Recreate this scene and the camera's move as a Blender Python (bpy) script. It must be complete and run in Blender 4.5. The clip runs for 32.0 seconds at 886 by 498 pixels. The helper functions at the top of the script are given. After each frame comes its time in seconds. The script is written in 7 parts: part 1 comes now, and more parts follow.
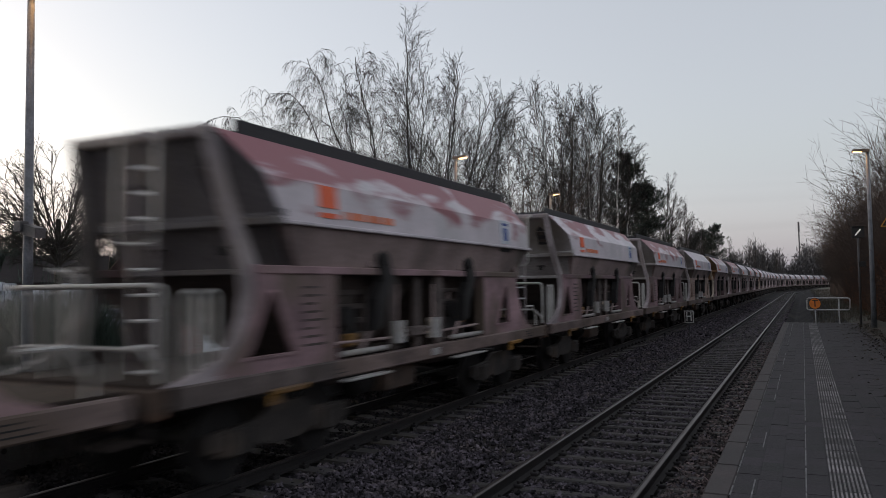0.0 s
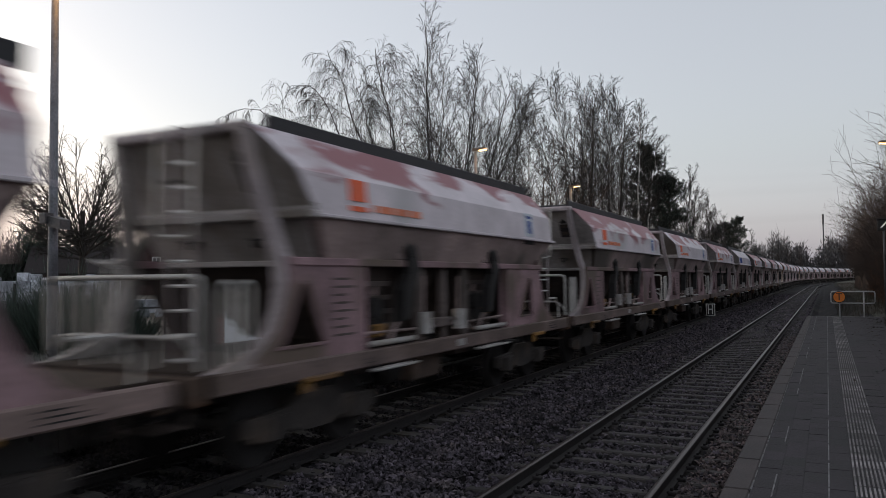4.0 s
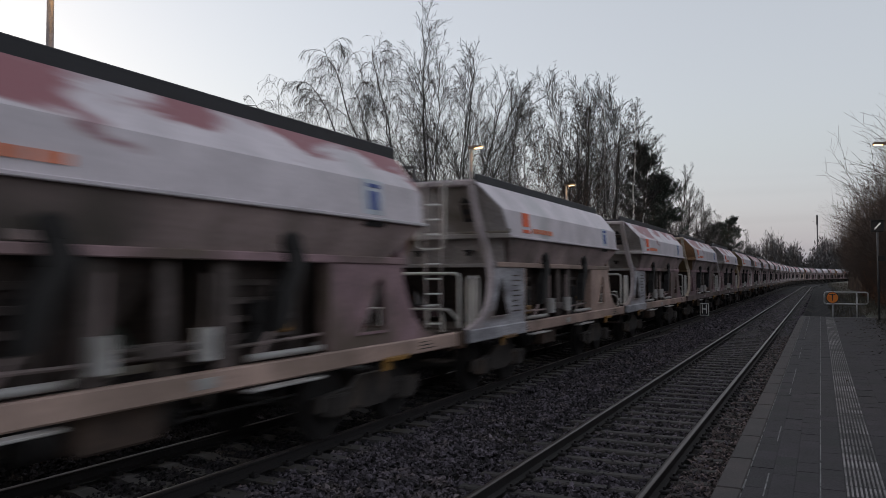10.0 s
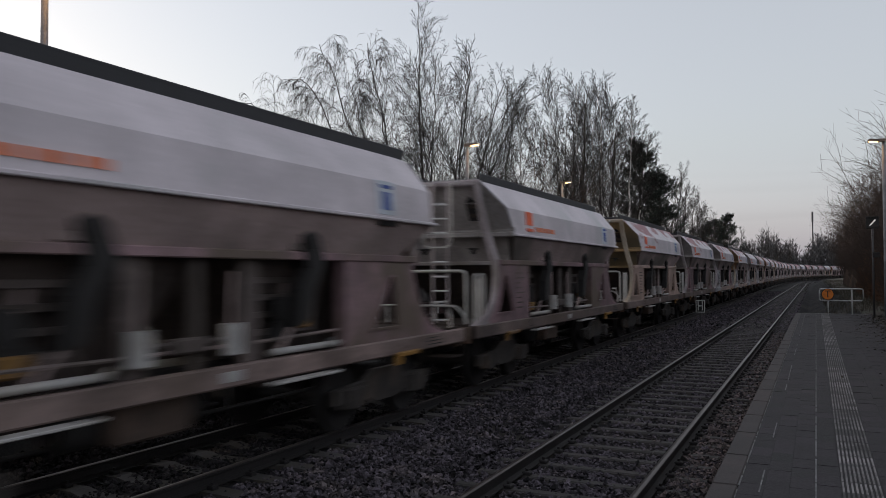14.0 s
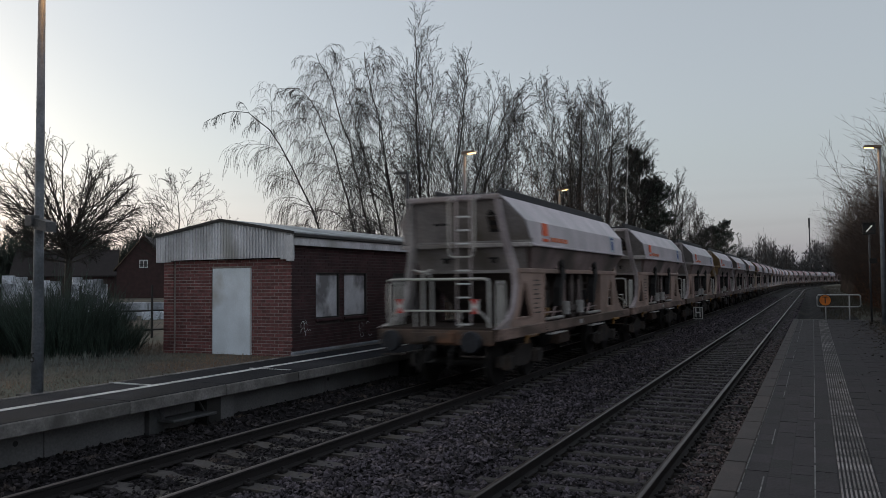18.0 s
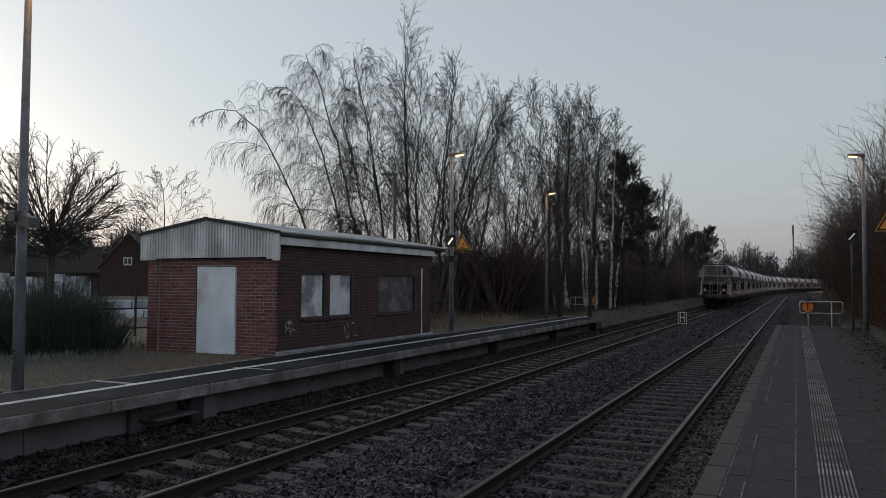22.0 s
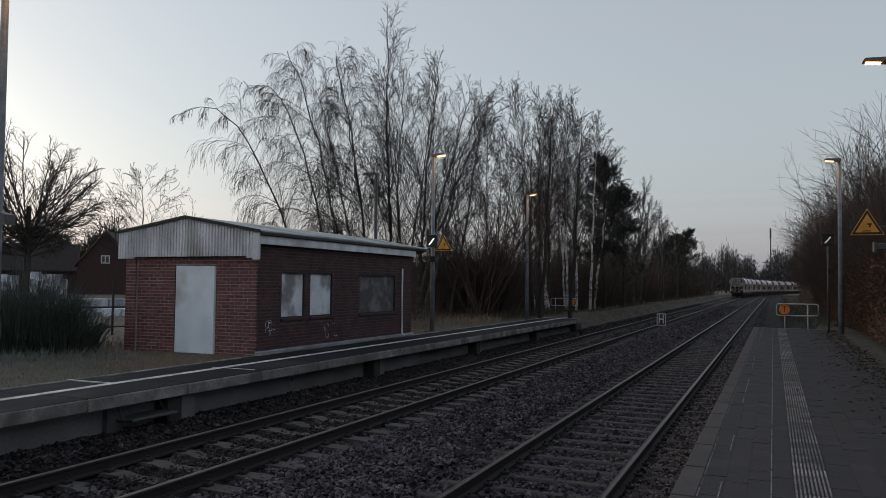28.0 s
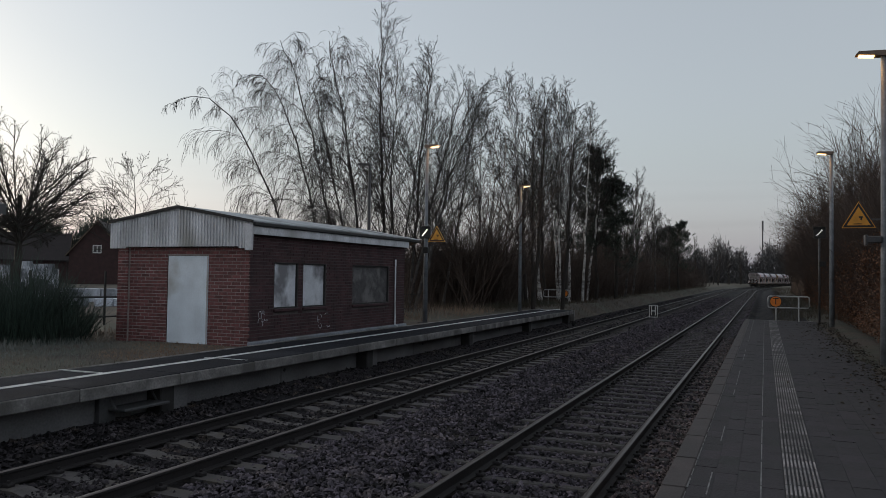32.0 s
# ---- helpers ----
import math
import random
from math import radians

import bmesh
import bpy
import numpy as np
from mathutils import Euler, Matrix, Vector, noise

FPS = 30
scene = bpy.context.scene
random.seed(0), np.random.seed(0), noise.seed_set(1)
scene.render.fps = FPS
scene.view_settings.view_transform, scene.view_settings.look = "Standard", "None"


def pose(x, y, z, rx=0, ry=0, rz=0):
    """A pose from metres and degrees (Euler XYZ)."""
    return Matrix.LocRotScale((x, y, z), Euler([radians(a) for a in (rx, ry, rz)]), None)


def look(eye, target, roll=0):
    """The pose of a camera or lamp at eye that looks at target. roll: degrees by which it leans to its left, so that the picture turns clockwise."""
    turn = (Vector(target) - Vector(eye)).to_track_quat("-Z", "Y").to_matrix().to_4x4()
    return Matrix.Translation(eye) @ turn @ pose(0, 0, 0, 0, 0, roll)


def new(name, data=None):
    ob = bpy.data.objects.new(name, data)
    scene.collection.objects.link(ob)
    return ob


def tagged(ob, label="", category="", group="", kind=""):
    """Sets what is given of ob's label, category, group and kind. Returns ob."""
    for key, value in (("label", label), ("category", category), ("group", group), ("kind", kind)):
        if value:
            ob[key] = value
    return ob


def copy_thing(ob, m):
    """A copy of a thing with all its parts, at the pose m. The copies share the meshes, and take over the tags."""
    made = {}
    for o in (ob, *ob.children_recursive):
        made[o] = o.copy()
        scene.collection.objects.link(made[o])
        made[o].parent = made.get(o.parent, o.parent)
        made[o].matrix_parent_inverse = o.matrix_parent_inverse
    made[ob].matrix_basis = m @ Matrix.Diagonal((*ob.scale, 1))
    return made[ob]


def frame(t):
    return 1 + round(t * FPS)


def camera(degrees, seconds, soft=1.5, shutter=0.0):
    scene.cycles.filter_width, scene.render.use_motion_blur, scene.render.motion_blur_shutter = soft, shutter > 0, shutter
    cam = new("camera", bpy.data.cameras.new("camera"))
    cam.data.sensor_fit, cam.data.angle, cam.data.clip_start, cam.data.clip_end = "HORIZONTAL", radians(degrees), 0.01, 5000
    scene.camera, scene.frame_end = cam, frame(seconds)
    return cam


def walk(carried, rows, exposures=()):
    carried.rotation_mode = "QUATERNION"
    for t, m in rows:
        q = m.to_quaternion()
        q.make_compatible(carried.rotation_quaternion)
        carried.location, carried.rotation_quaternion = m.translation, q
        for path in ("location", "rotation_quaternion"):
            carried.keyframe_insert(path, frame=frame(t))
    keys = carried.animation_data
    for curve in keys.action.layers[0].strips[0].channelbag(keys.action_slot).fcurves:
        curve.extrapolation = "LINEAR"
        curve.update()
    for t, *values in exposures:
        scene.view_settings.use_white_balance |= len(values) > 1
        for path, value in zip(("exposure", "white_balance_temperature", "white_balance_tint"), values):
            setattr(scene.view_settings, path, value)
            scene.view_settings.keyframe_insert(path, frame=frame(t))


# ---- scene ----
# World: x to the right across the tracks, y along them, z up from the top of the rails.
cam = camera(60.29, 32.0, soft=0.6, shutter=0.55)
EYE = (0.0, 0.0, 2.16)
# seconds, degrees turned to the left of the tracks, degrees up, degrees of roll
TURNS = [
    (0.0, 25.21, 2.82, -0.80),
    (0.5, 25.27, 2.80, -0.82),
    (1.0, 25.41, 2.78, -0.89),
    (1.5, 25.81, 2.68, -0.83),
    (2.0, 25.91, 2.64, -0.77),
    (2.5, 25.97, 2.63, -0.78),
    (3.0, 26.30, 2.45, -0.74),
    (3.5, 26.59, 2.29, -0.71),
    (5.5, 26.73, 2.19, -0.52),
    (6.0, 26.59, 2.18, -0.44),
    (6.5, 26.49, 2.18, -0.38),
    (7.0, 26.38, 2.21, -0.34),
    (7.5, 26.36, 2.22, -0.29),
    (8.0, 26.34, 2.25, -0.26),
    (8.5, 26.38, 2.24, -0.26),
    (9.0, 26.38, 2.23, -0.30),
    (9.5, 26.33, 2.17, -0.19),
    (10.0, 26.32, 2.06, -0.17),
    (10.5, 26.39, 1.97, -0.18),
    (11.0, 26.36, 1.90, -0.22),
    (11.5, 26.41, 1.85, -0.16),
    (12.0, 26.35, 1.83, -0.12),
    (12.5, 26.30, 1.82, -0.15),
    (13.0, 26.19, 1.84, -0.27),
    (13.5, 26.10, 1.84, -0.25),
    (14.0, 26.04, 1.88, -0.31),
    (14.5, 25.95, 1.96, -0.31),
    (16.5, 25.94, 2.34, -0.46),
    (17.0, 25.95, 2.37, -0.50),
    (17.5, 25.88, 2.39, -0.51),
    (18.0, 25.85, 2.47, -0.58),
    (18.5, 25.76, 2.48, -0.41),
    (19.0, 25.67, 2.45, -0.31),
    (19.5, 25.57, 2.51, -0.18),
    (20.0, 25.46, 2.52, -0.04),
    (20.5, 25.33, 2.54, -0.01),
    (21.0, 25.14, 2.58, 0.07),
    (21.5, 24.97, 2.57, 0.13),
    (22.0, 24.84, 2.60, 0.19),
    (22.5, 24.64, 2.59, 0.28),
    (23.0, 24.49, 2.60, 0.36),
    (23.5, 24.29, 2.58, 0.44),
    (24.0, 24.14, 2.59, 0.53),
    (24.5, 23.97, 2.58, 0.58),
    (25.0, 23.85, 2.57, 0.55),
    (25.5, 23.67, 2.53, 0.62),
    (27.5, 23.45, 2.63, 0.51),
    (28.0, 23.42, 2.64, 0.55),
    (28.5, 23.36, 2.62, 0.57),
    (29.0, 23.36, 2.59, 0.61),
    (29.5, 23.33, 2.54, 0.65),
    (30.0, 23.24, 2.43, 0.69),
    (30.5, 23.15, 2.34, 0.67),
    (31.0, 23.11, 2.18, 0.75),
    (31.5, 23.02, 2.05, 0.73),
    (32.0, 22.90, 1.98, 0.77),
]


def cam_pose(turn, tilt, roll):
    return Matrix.Translation(EYE) @ pose(0, 0, 0, 0, 0, turn) @ pose(0, 0, 0, 90 + tilt) @ pose(0, 0, 0, 0, 0, roll)


walk(cam, [(t, cam_pose(a, b, c)) for t, a, b, c in TURNS], exposures=[(0.0, 1.27, 6670, 14), (17.1, 1.27, 6670, 14), (18.0, 1.01, 6500, 10), (32.0, 1.01, 6500, 10)])

# ---- light ----
SUN_AZ, SUN_EL = 84.0, 6.0          # degrees to the left of the tracks, degrees up
world = bpy.data.worlds.new("dusk_sky")
scene.world = world
world.use_nodes = True
wn, wl = world.node_tree.nodes, world.node_tree.links
sky = wn.new("ShaderNodeTexSky")
sky.sky_type = 'NISHITA'
sky.sun_disc = False
sky.sun_elevation = radians(SUN_EL)
sky.sun_rotation = radians(-SUN_AZ)
sky.altitude, sky.air_density, sky.dust_density, sky.ozone_density = 0, 1.0, 3.0, 2.0
hsv = wn.new("ShaderNodeHueSaturation")
hsv.inputs["Saturation"].default_value = 0.53
wl.new(sky.outputs[0], hsv.inputs["Color"])
# thin high haze evens out the sky; a few flat bands lie near the horizon
haze = wn.new("ShaderNodeMix")
haze.data_type = 'RGBA'
haze.inputs[0].default_value = 0.45
haze.inputs[7].default_value = (1.85, 1.97, 2.08, 1)
wl.new(hsv.outputs[0], haze.inputs[6])
coord = wn.new("ShaderNodeTexCoord")
wmap = wn.new("ShaderNodeMapping")
wmap.inputs["Scale"].default_value = (1.2, 1.2, 26.0)
wl.new(coord.outputs["Generated"], wmap.inputs[0])
cloud = wn.new("ShaderNodeTexNoise")
cloud.inputs["Scale"].default_value, cloud.inputs["Detail"].default_value = 1.6, 4
wl.new(wmap.outputs[0], cloud.inputs["Vector"])
ramp = wn.new("ShaderNodeMapRange")
for k, v in ((1, 0.5), (2, 0.75), (3, 1.0), (4, 0.86)):
    ramp.inputs[k].default_value = v
wl.new(cloud.outputs[0], ramp.inputs[0])
dim = wn.new("ShaderNodeMix")
dim.data_type, dim.blend_type = 'RGBA', 'MULTIPLY'
wl.new(haze.outputs[2], dim.inputs[6])
wl.new(ramp.outputs[0], dim.inputs[7])
bgnode = wn["Background"]
bgnode.inputs["Strength"].default_value = 0.15
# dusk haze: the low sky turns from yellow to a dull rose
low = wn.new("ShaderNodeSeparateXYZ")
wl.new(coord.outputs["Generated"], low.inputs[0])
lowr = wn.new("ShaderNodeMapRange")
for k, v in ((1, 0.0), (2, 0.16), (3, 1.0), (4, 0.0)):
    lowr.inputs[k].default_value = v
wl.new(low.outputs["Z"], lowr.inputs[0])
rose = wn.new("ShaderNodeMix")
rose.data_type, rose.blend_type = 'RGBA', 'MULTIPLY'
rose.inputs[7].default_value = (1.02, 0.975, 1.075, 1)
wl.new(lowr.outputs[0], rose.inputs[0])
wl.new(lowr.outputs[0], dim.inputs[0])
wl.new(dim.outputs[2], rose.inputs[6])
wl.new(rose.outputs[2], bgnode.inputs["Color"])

sun = new("sun", bpy.data.lights.new("sun", 'SUN'))
sun.data.energy, sun.data.angle, sun.data.color = 0.1, radians(12), (1.0, 0.82, 0.62)
sun_dir = Vector((-math.sin(radians(SUN_AZ)) * math.cos(radians(SUN_EL)), math.cos(radians(SUN_AZ)) * math.cos(radians(SUN_EL)), math.sin(radians(SUN_EL))))
sun.matrix_world = look(sun_dir * 50, (0, 0, 0))

# ---- materials ----
def mat(name, col, rough=0.8, metal=0.0, dark=0.6, scale=6.0, fine=60.0, bump=0.15, dirt=None, dirt_at=0.6, stretch=(1, 1, 1), spec=0.5, rand=0.0):
    """A worn surface: coarse stains and fine grain over one base colour, with relief."""
    m = bpy.data.materials.new(name)
    m.use_nodes = True
    n, l = m.node_tree.nodes, m.node_tree.links
    b = n["Principled BSDF"]
    tc, mp = n.new("ShaderNodeTexCoord"), n.new("ShaderNodeMapping")
    mp.inputs["Scale"].default_value = stretch
    l.new(tc.outputs["Object"], mp.inputs[0])
    big, small = n.new("ShaderNodeTexNoise"), n.new("ShaderNodeTexNoise")
    for t, s, d in ((big, scale, 5.0), (small, fine, 3.0)):
        t.inputs["Scale"].default_value, t.inputs["Detail"].default_value = s, d
        l.new(mp.outputs[0], t.inputs["Vector"])
    cr = n.new("ShaderNodeMapRange")
    for k, v in ((1, 0.3), (2, 0.7), (3, dark), (4, 1.12)):
        cr.inputs[k].default_value = v
    l.new(big.outputs[0], cr.inputs[0])
    fr = n.new("ShaderNodeMapRange")
    for k, v in ((1, 0.25), (2, 0.75), (3, 0.5 + dark * 0.5), (4, 1.5 - dark * 0.5)):
        fr.inputs[k].default_value = v
    l.new(small.outputs[0], fr.inputs[0])
    mul = n.new("ShaderNodeMath")
    mul.operation = 'MULTIPLY'
    l.new(cr.outputs[0], mul.inputs[0])
    l.new(fr.outputs[0], mul.inputs[1])
    last = mul.outputs[0]
    if rand:
        oi, rr, m2 = n.new("ShaderNodeObjectInfo"), n.new("ShaderNodeMapRange"), n.new("ShaderNodeMath")
        sh = n.new("ShaderNodeVectorMath")
        sh.operation = 'SCALE'
        sh.inputs[0].default_value = (31.0, 17.0, 23.0)
        l.new(oi.outputs["Random"], sh.inputs["Scale"])
        l.new(sh.outputs[0], mp.inputs["Location"])
        rr.inputs[3].default_value, rr.inputs[4].default_value = 1 - rand, 1 + rand
        l.new(oi.outputs["Random"], rr.inputs[0])
        m2.operation = 'MULTIPLY'
        l.new(last, m2.inputs[0])
        l.new(rr.outputs[0], m2.inputs[1])
        last = m2.outputs[0]
    mix = n.new("ShaderNodeMix")
    mix.data_type, mix.blend_type = 'RGBA', 'MULTIPLY'
    mix.inputs[0].default_value = 1.0
    mix.inputs[6].default_value = (*col, 1)
    l.new(last, mix.inputs[7])
    out = mix.outputs[2]
    if dirt:
        dn, dr, dm = n.new("ShaderNodeTexNoise"), n.new("ShaderNodeMapRange"), n.new("ShaderNodeMix")
        dn.inputs["Scale"].default_value, dn.inputs["Detail"].default_value = scale * 0.45, 7.0
        l.new(mp.outputs[0], dn.inputs["Vector"])
        dr.inputs[1].default_value, dr.inputs[2].default_value = dirt_at - 0.08, dirt_at + 0.08
        l.new(dn.outputs[0], dr.inputs[0])
        dm.data_type = 'RGBA'
        l.new(dr.outputs[0], dm.inputs[0])
        l.new(out, dm.inputs[6])
        dm.inputs[7].default_value = (*dirt, 1)
        out = dm.outputs[2]
    l.new(out, b.inputs["Base Color"])
    rv = n.new("ShaderNodeMapRange")
    rv.inputs[3].default_value, rv.inputs[4].default_value = max(0.05, rough - 0.12), min(1, rough + 0.12)
    l.new(big.outputs[0], rv.inputs[0])
    l.new(rv.outputs[0], b.inputs["Roughness"])
    b.inputs["Metallic"].default_value = metal
    b.inputs["Specular IOR Level"].default_value = spec
    if bump:
        bp = n.new("ShaderNodeBump")
        bp.inputs["Strength"].default_value, bp.inputs["Distance"].default_value = bump, 0.02
        l.new(small.outputs[0], bp.inputs["Height"])
        l.new(bp.outputs[0], b.inputs["Normal"])
    return m


def by_piece(m, low=0.1, high=2.7):
    n, l = m.node_tree.nodes, m.node_tree.links
    b = n["Principled BSDF"]
    base = b.inputs["Base Color"].links[0].from_socket
    ge, rr, mx = n.new("ShaderNodeNewGeometry"), n.new("ShaderNodeMapRange"), n.new("ShaderNodeMix")
    rr.inputs[3].default_value, rr.inputs[4].default_value = low, high
    l.new(ge.outputs["Random Per Island"], rr.inputs[0])
    mx.data_type, mx.blend_type = 'RGBA', 'MULTIPLY'
    mx.inputs[0].default_value = 1.0
    l.new(base, mx.inputs[6])
    l.new(rr.outputs[0], mx.inputs[7])
    l.new(mx.outputs[2], b.inputs["Base Color"])
    return m


def glow(name, col, power):
    m = bpy.data.materials.new(name)
    m.use_nodes = True
    b = m.node_tree.nodes["Principled BSDF"]
    b.inputs["Base Color"].default_value = (*col, 1)
    b.inputs["Emission Color"].default_value = (*col, 1)
    b.inputs["Emission Strength"].default_value = power
    return m


# near-black bed colour puts shade into the gaps between the loose stones
M_ballast = mat("ballast_stone", (0.02, 0.0185, 0.021), 0.9, spec=0.15, dark=0.45, scale=0.8, fine=22, bump=0.9, dirt=(0.045, 0.04, 0.035), dirt_at=0.58)
M_stone = mat("ballast_pieces", (0.057, 0.0485, 0.058), 0.85, spec=0.3, dark=0.4, scale=5, fine=60, bump=0.3, dirt=(0.085, 0.07, 0.07), dirt_at=0.64)
by_piece(M_stone)
M_stone_dark = mat("ballast_pieces_dark", (0.027, 0.0235, 0.026), 0.85, spec=0.2, dark=0.4, scale=5, fine=60, bump=0.3, dirt=(0.06, 0.047, 0.04), dirt_at=0.64)
by_piece(M_stone_dark)
M_stone_rust = mat("ballast_pieces_brown", (0.092, 0.069, 0.067), 0.85, dark=0.4, scale=4, fine=60, bump=0.3, dirt=(0.06, 0.05, 0.045), dirt_at=0.6)
by_piece(M_stone_rust)
M_sleeper = mat("sleeper_concrete", (0.075, 0.067, 0.066), 0.85, dark=0.55, scale=5, fine=50, dirt=(0.06, 0.05, 0.04), dirt_at=0.55, rand=0.2)
M_sleeper_d = mat("sleeper_old_steel", (0.036, 0.029, 0.026), 0.75, dark=0.5, scale=5, fine=50, dirt=(0.02, 0.017, 0.015), dirt_at=0.52, rand=0.25)
M_rail = mat("rail_rust", (0.021, 0.017, 0.0175), 0.8, metal=0.2, scale=3, fine=40, dark=0.6)
M_railtop = mat("rail_polished", (0.13, 0.11, 0.105), 0.42, metal=0.8, scale=4, fine=20, dark=0.7, bump=0.03, stretch=(4, 0.2, 1))
M_railtop_d = mat("rail_worn_brown", (0.07, 0.055, 0.05), 0.42, metal=0.8, scale=4, fine=20, dark=0.6, bump=0.03, stretch=(4, 0.2, 1))
M_soil = mat("winter_grass_soil", (0.085, 0.065, 0.047), 0.95, dark=0.35, scale=0.5, fine=9, bump=0.8, dirt=(0.062, 0.064, 0.045), dirt_at=0.54)
M_asphalt = mat("platform_asphalt", (0.019, 0.0205, 0.026), 0.88, dark=0.55, scale=0.9, fine=80, bump=0.25, dirt=(0.04, 0.04, 0.047), dirt_at=0.62, spec=0.12)
M_concrete = mat("platform_concrete", (0.235, 0.222, 0.215), 0.85, dark=0.4, scale=3.2, fine=30, bump=0.3, dirt=(0.085, 0.08, 0.075), dirt_at=0.53, rand=0.12)
M_wall_conc = mat("platform_wall_concrete", (0.15, 0.145, 0.15), 0.9, dark=0.6, scale=0.8, fine=30, bump=0.15, dirt=(0.09, 0.085, 0.08), dirt_at=0.6)
M_paver = mat("dark_paver", (0.038, 0.0325, 0.037), 0.8, spec=0.35, dark=0.4, scale=1.3, fine=60, bump=0.3, dirt=(0.02, 0.02, 0.02), dirt_at=0.6, rand=0.12)
M_paver_edge = mat("edge_slab", (0.05, 0.04, 0.039), 0.8, dark=0.5, scale=2.5, fine=70, bump=0.2, dirt=(0.042, 0.034, 0.033), dirt_at=0.57, rand=0.12)
M_tactile = mat("tactile_slab", (0.27, 0.25, 0.252), 0.8, dark=0.35, scale=4, fine=50, bump=0.2, dirt=(0.06, 0.057, 0.055), dirt_at=0.51, rand=0.35)
M_line = mat("worn_white_line", (0.66, 0.66, 0.66), 0.7, dark=0.55, scale=4, fine=70, bump=0.1, dirt=(0.25, 0.25, 0.25), dirt_at=0.6)
M_grit = mat("pale_joint_grit", (0.2, 0.2, 0.2), 0.9, dark=0.4, scale=9, fine=70, bump=0.2)
M_brick = mat("red_brick", (0.175, 0.064, 0.064), 0.85, dark=0.5, scale=9, fine=70, bump=0.25, rand=0.28)
M_brick_rest = by_piece(mat("red_brick_rest", (0.175, 0.064, 0.064), 0.85, dark=0.5, scale=9, fine=70, bump=0.25), 0.72, 1.28)
# red brick darkened in colour for the hut's long side, which lies in shade
M_brick_shaded = by_piece(mat("shaded_red_brick", (0.07, 0.031, 0.035), 0.85, dark=0.45, scale=2.2, fine=70, bump=0.25), 0.78, 1.22)
M_mortar = mat("mortar", (0.32, 0.28, 0.268), 0.95, dark=0.6, scale=3, fine=60)
M_white = mat("white_painted_metal", (0.7, 0.76, 0.83), 0.5, dark=0.85, scale=1.6, fine=30, bump=0.05, dirt=(0.36, 0.35, 0.33), dirt_at=0.66)
M_fascia = mat("weathered_white_fascia", (0.66, 0.66, 0.69), 0.7, dark=0.68, scale=2.0, fine=30, bump=0.1, dirt=(0.38, 0.37, 0.36), dirt_at=0.63, stretch=(1.6, 1, 0.5))
M_roof = mat("grey_roof_felt", (0.42, 0.44, 0.46), 0.7, dark=0.65, scale=1.2, fine=40, dirt=(0.12, 0.13, 0.12), dirt_at=0.6)
M_dark = mat("black_trim", (0.022, 0.02, 0.02), 0.7, dark=0.6, scale=4, fine=40)
M_pallet = mat("pallet_wood", (0.16, 0.12, 0.08), 0.85, dark=0.5, scale=4, fine=30)
M_board = mat("stained_window_board", (0.6, 0.61, 0.65), 0.75, dark=0.8, scale=3.2, fine=26, bump=0.1, dirt=(0.2, 0.195, 0.21), dirt_at=0.58, rand=0.05)
M_board_d = mat("grey_window_board", (0.085, 0.08, 0.082), 0.75, dark=0.4, scale=5.0, fine=30, bump=0.1, dirt=(0.17, 0.16, 0.16), dirt_at=0.6)
M_plinth = mat("pale_plinth", (0.27, 0.29, 0.33), 0.8, dark=0.5, scale=2, fine=30, bump=0.15, dirt=(0.16, 0.16, 0.16), dirt_at=0.6)
M_galv = mat("galvanised_steel", (0.17, 0.185, 0.21), 0.62, metal=0.0, dark=0.55, scale=4, fine=30, bump=0.05)
M_galv_d = mat("dull_grey_steel", (0.09, 0.09, 0.095), 0.6, metal=0.3, dark=0.65, scale=4, fine=30, bump=0.05)
M_barrier = mat("galvanised_tube", (0.46, 0.46, 0.46), 0.5, metal=0.3, dark=0.7, scale=4, fine=30, bump=0.05)
M_lampbowl = mat("lamp_housing_brown", (0.15, 0.1, 0.075), 0.5, dark=0.8, scale=5, fine=40, bump=0.03)
M_lampbody = mat("lamp_housing", (0.045, 0.042, 0.045), 0.55, dark=0.8, scale=5, fine=40, bump=0.03)
M_lampglow = glow("lamp_lit", (1.0, 0.6, 0.24), 2.2)
M_signal = glow("signal_bar_lit", (1.0, 0.93, 0.78), 0.45)
M_signal_dim = glow("signal_bar_dim", (0.8, 0.8, 0.75), 0.1)
M_sign_white = mat("sign_white", (0.62, 0.62, 0.60), 0.5, dark=0.8, scale=5, fine=40, bump=0.02)
M_orange = mat("sign_orange", (0.72, 0.20, 0.02), 0.5, dark=0.85, scale=6, fine=40, bump=0.02)
M_yellow = mat("sign_yellow", (0.66, 0.29, 0.03), 0.5, dark=0.85, scale=6, fine=40, bump=0.02)
M_black = mat("sign_black", (0.012, 0.012, 0.012), 0.55, dark=0.8, scale=6, fine=40, bump=0.02)
M_moss = mat("mossy_litter", (0.045, 0.045, 0.028), 0.95, dark=0.35, scale=2.2, fine=24, bump=0.8, dirt=(0.05, 0.036, 0.026), dirt_at=0.5)
M_litter = mat("fallen_leaf", (0.035, 0.027, 0.021), 0.9, dark=0.5, scale=3, fine=20, bump=0.0)
by_piece(M_litter)
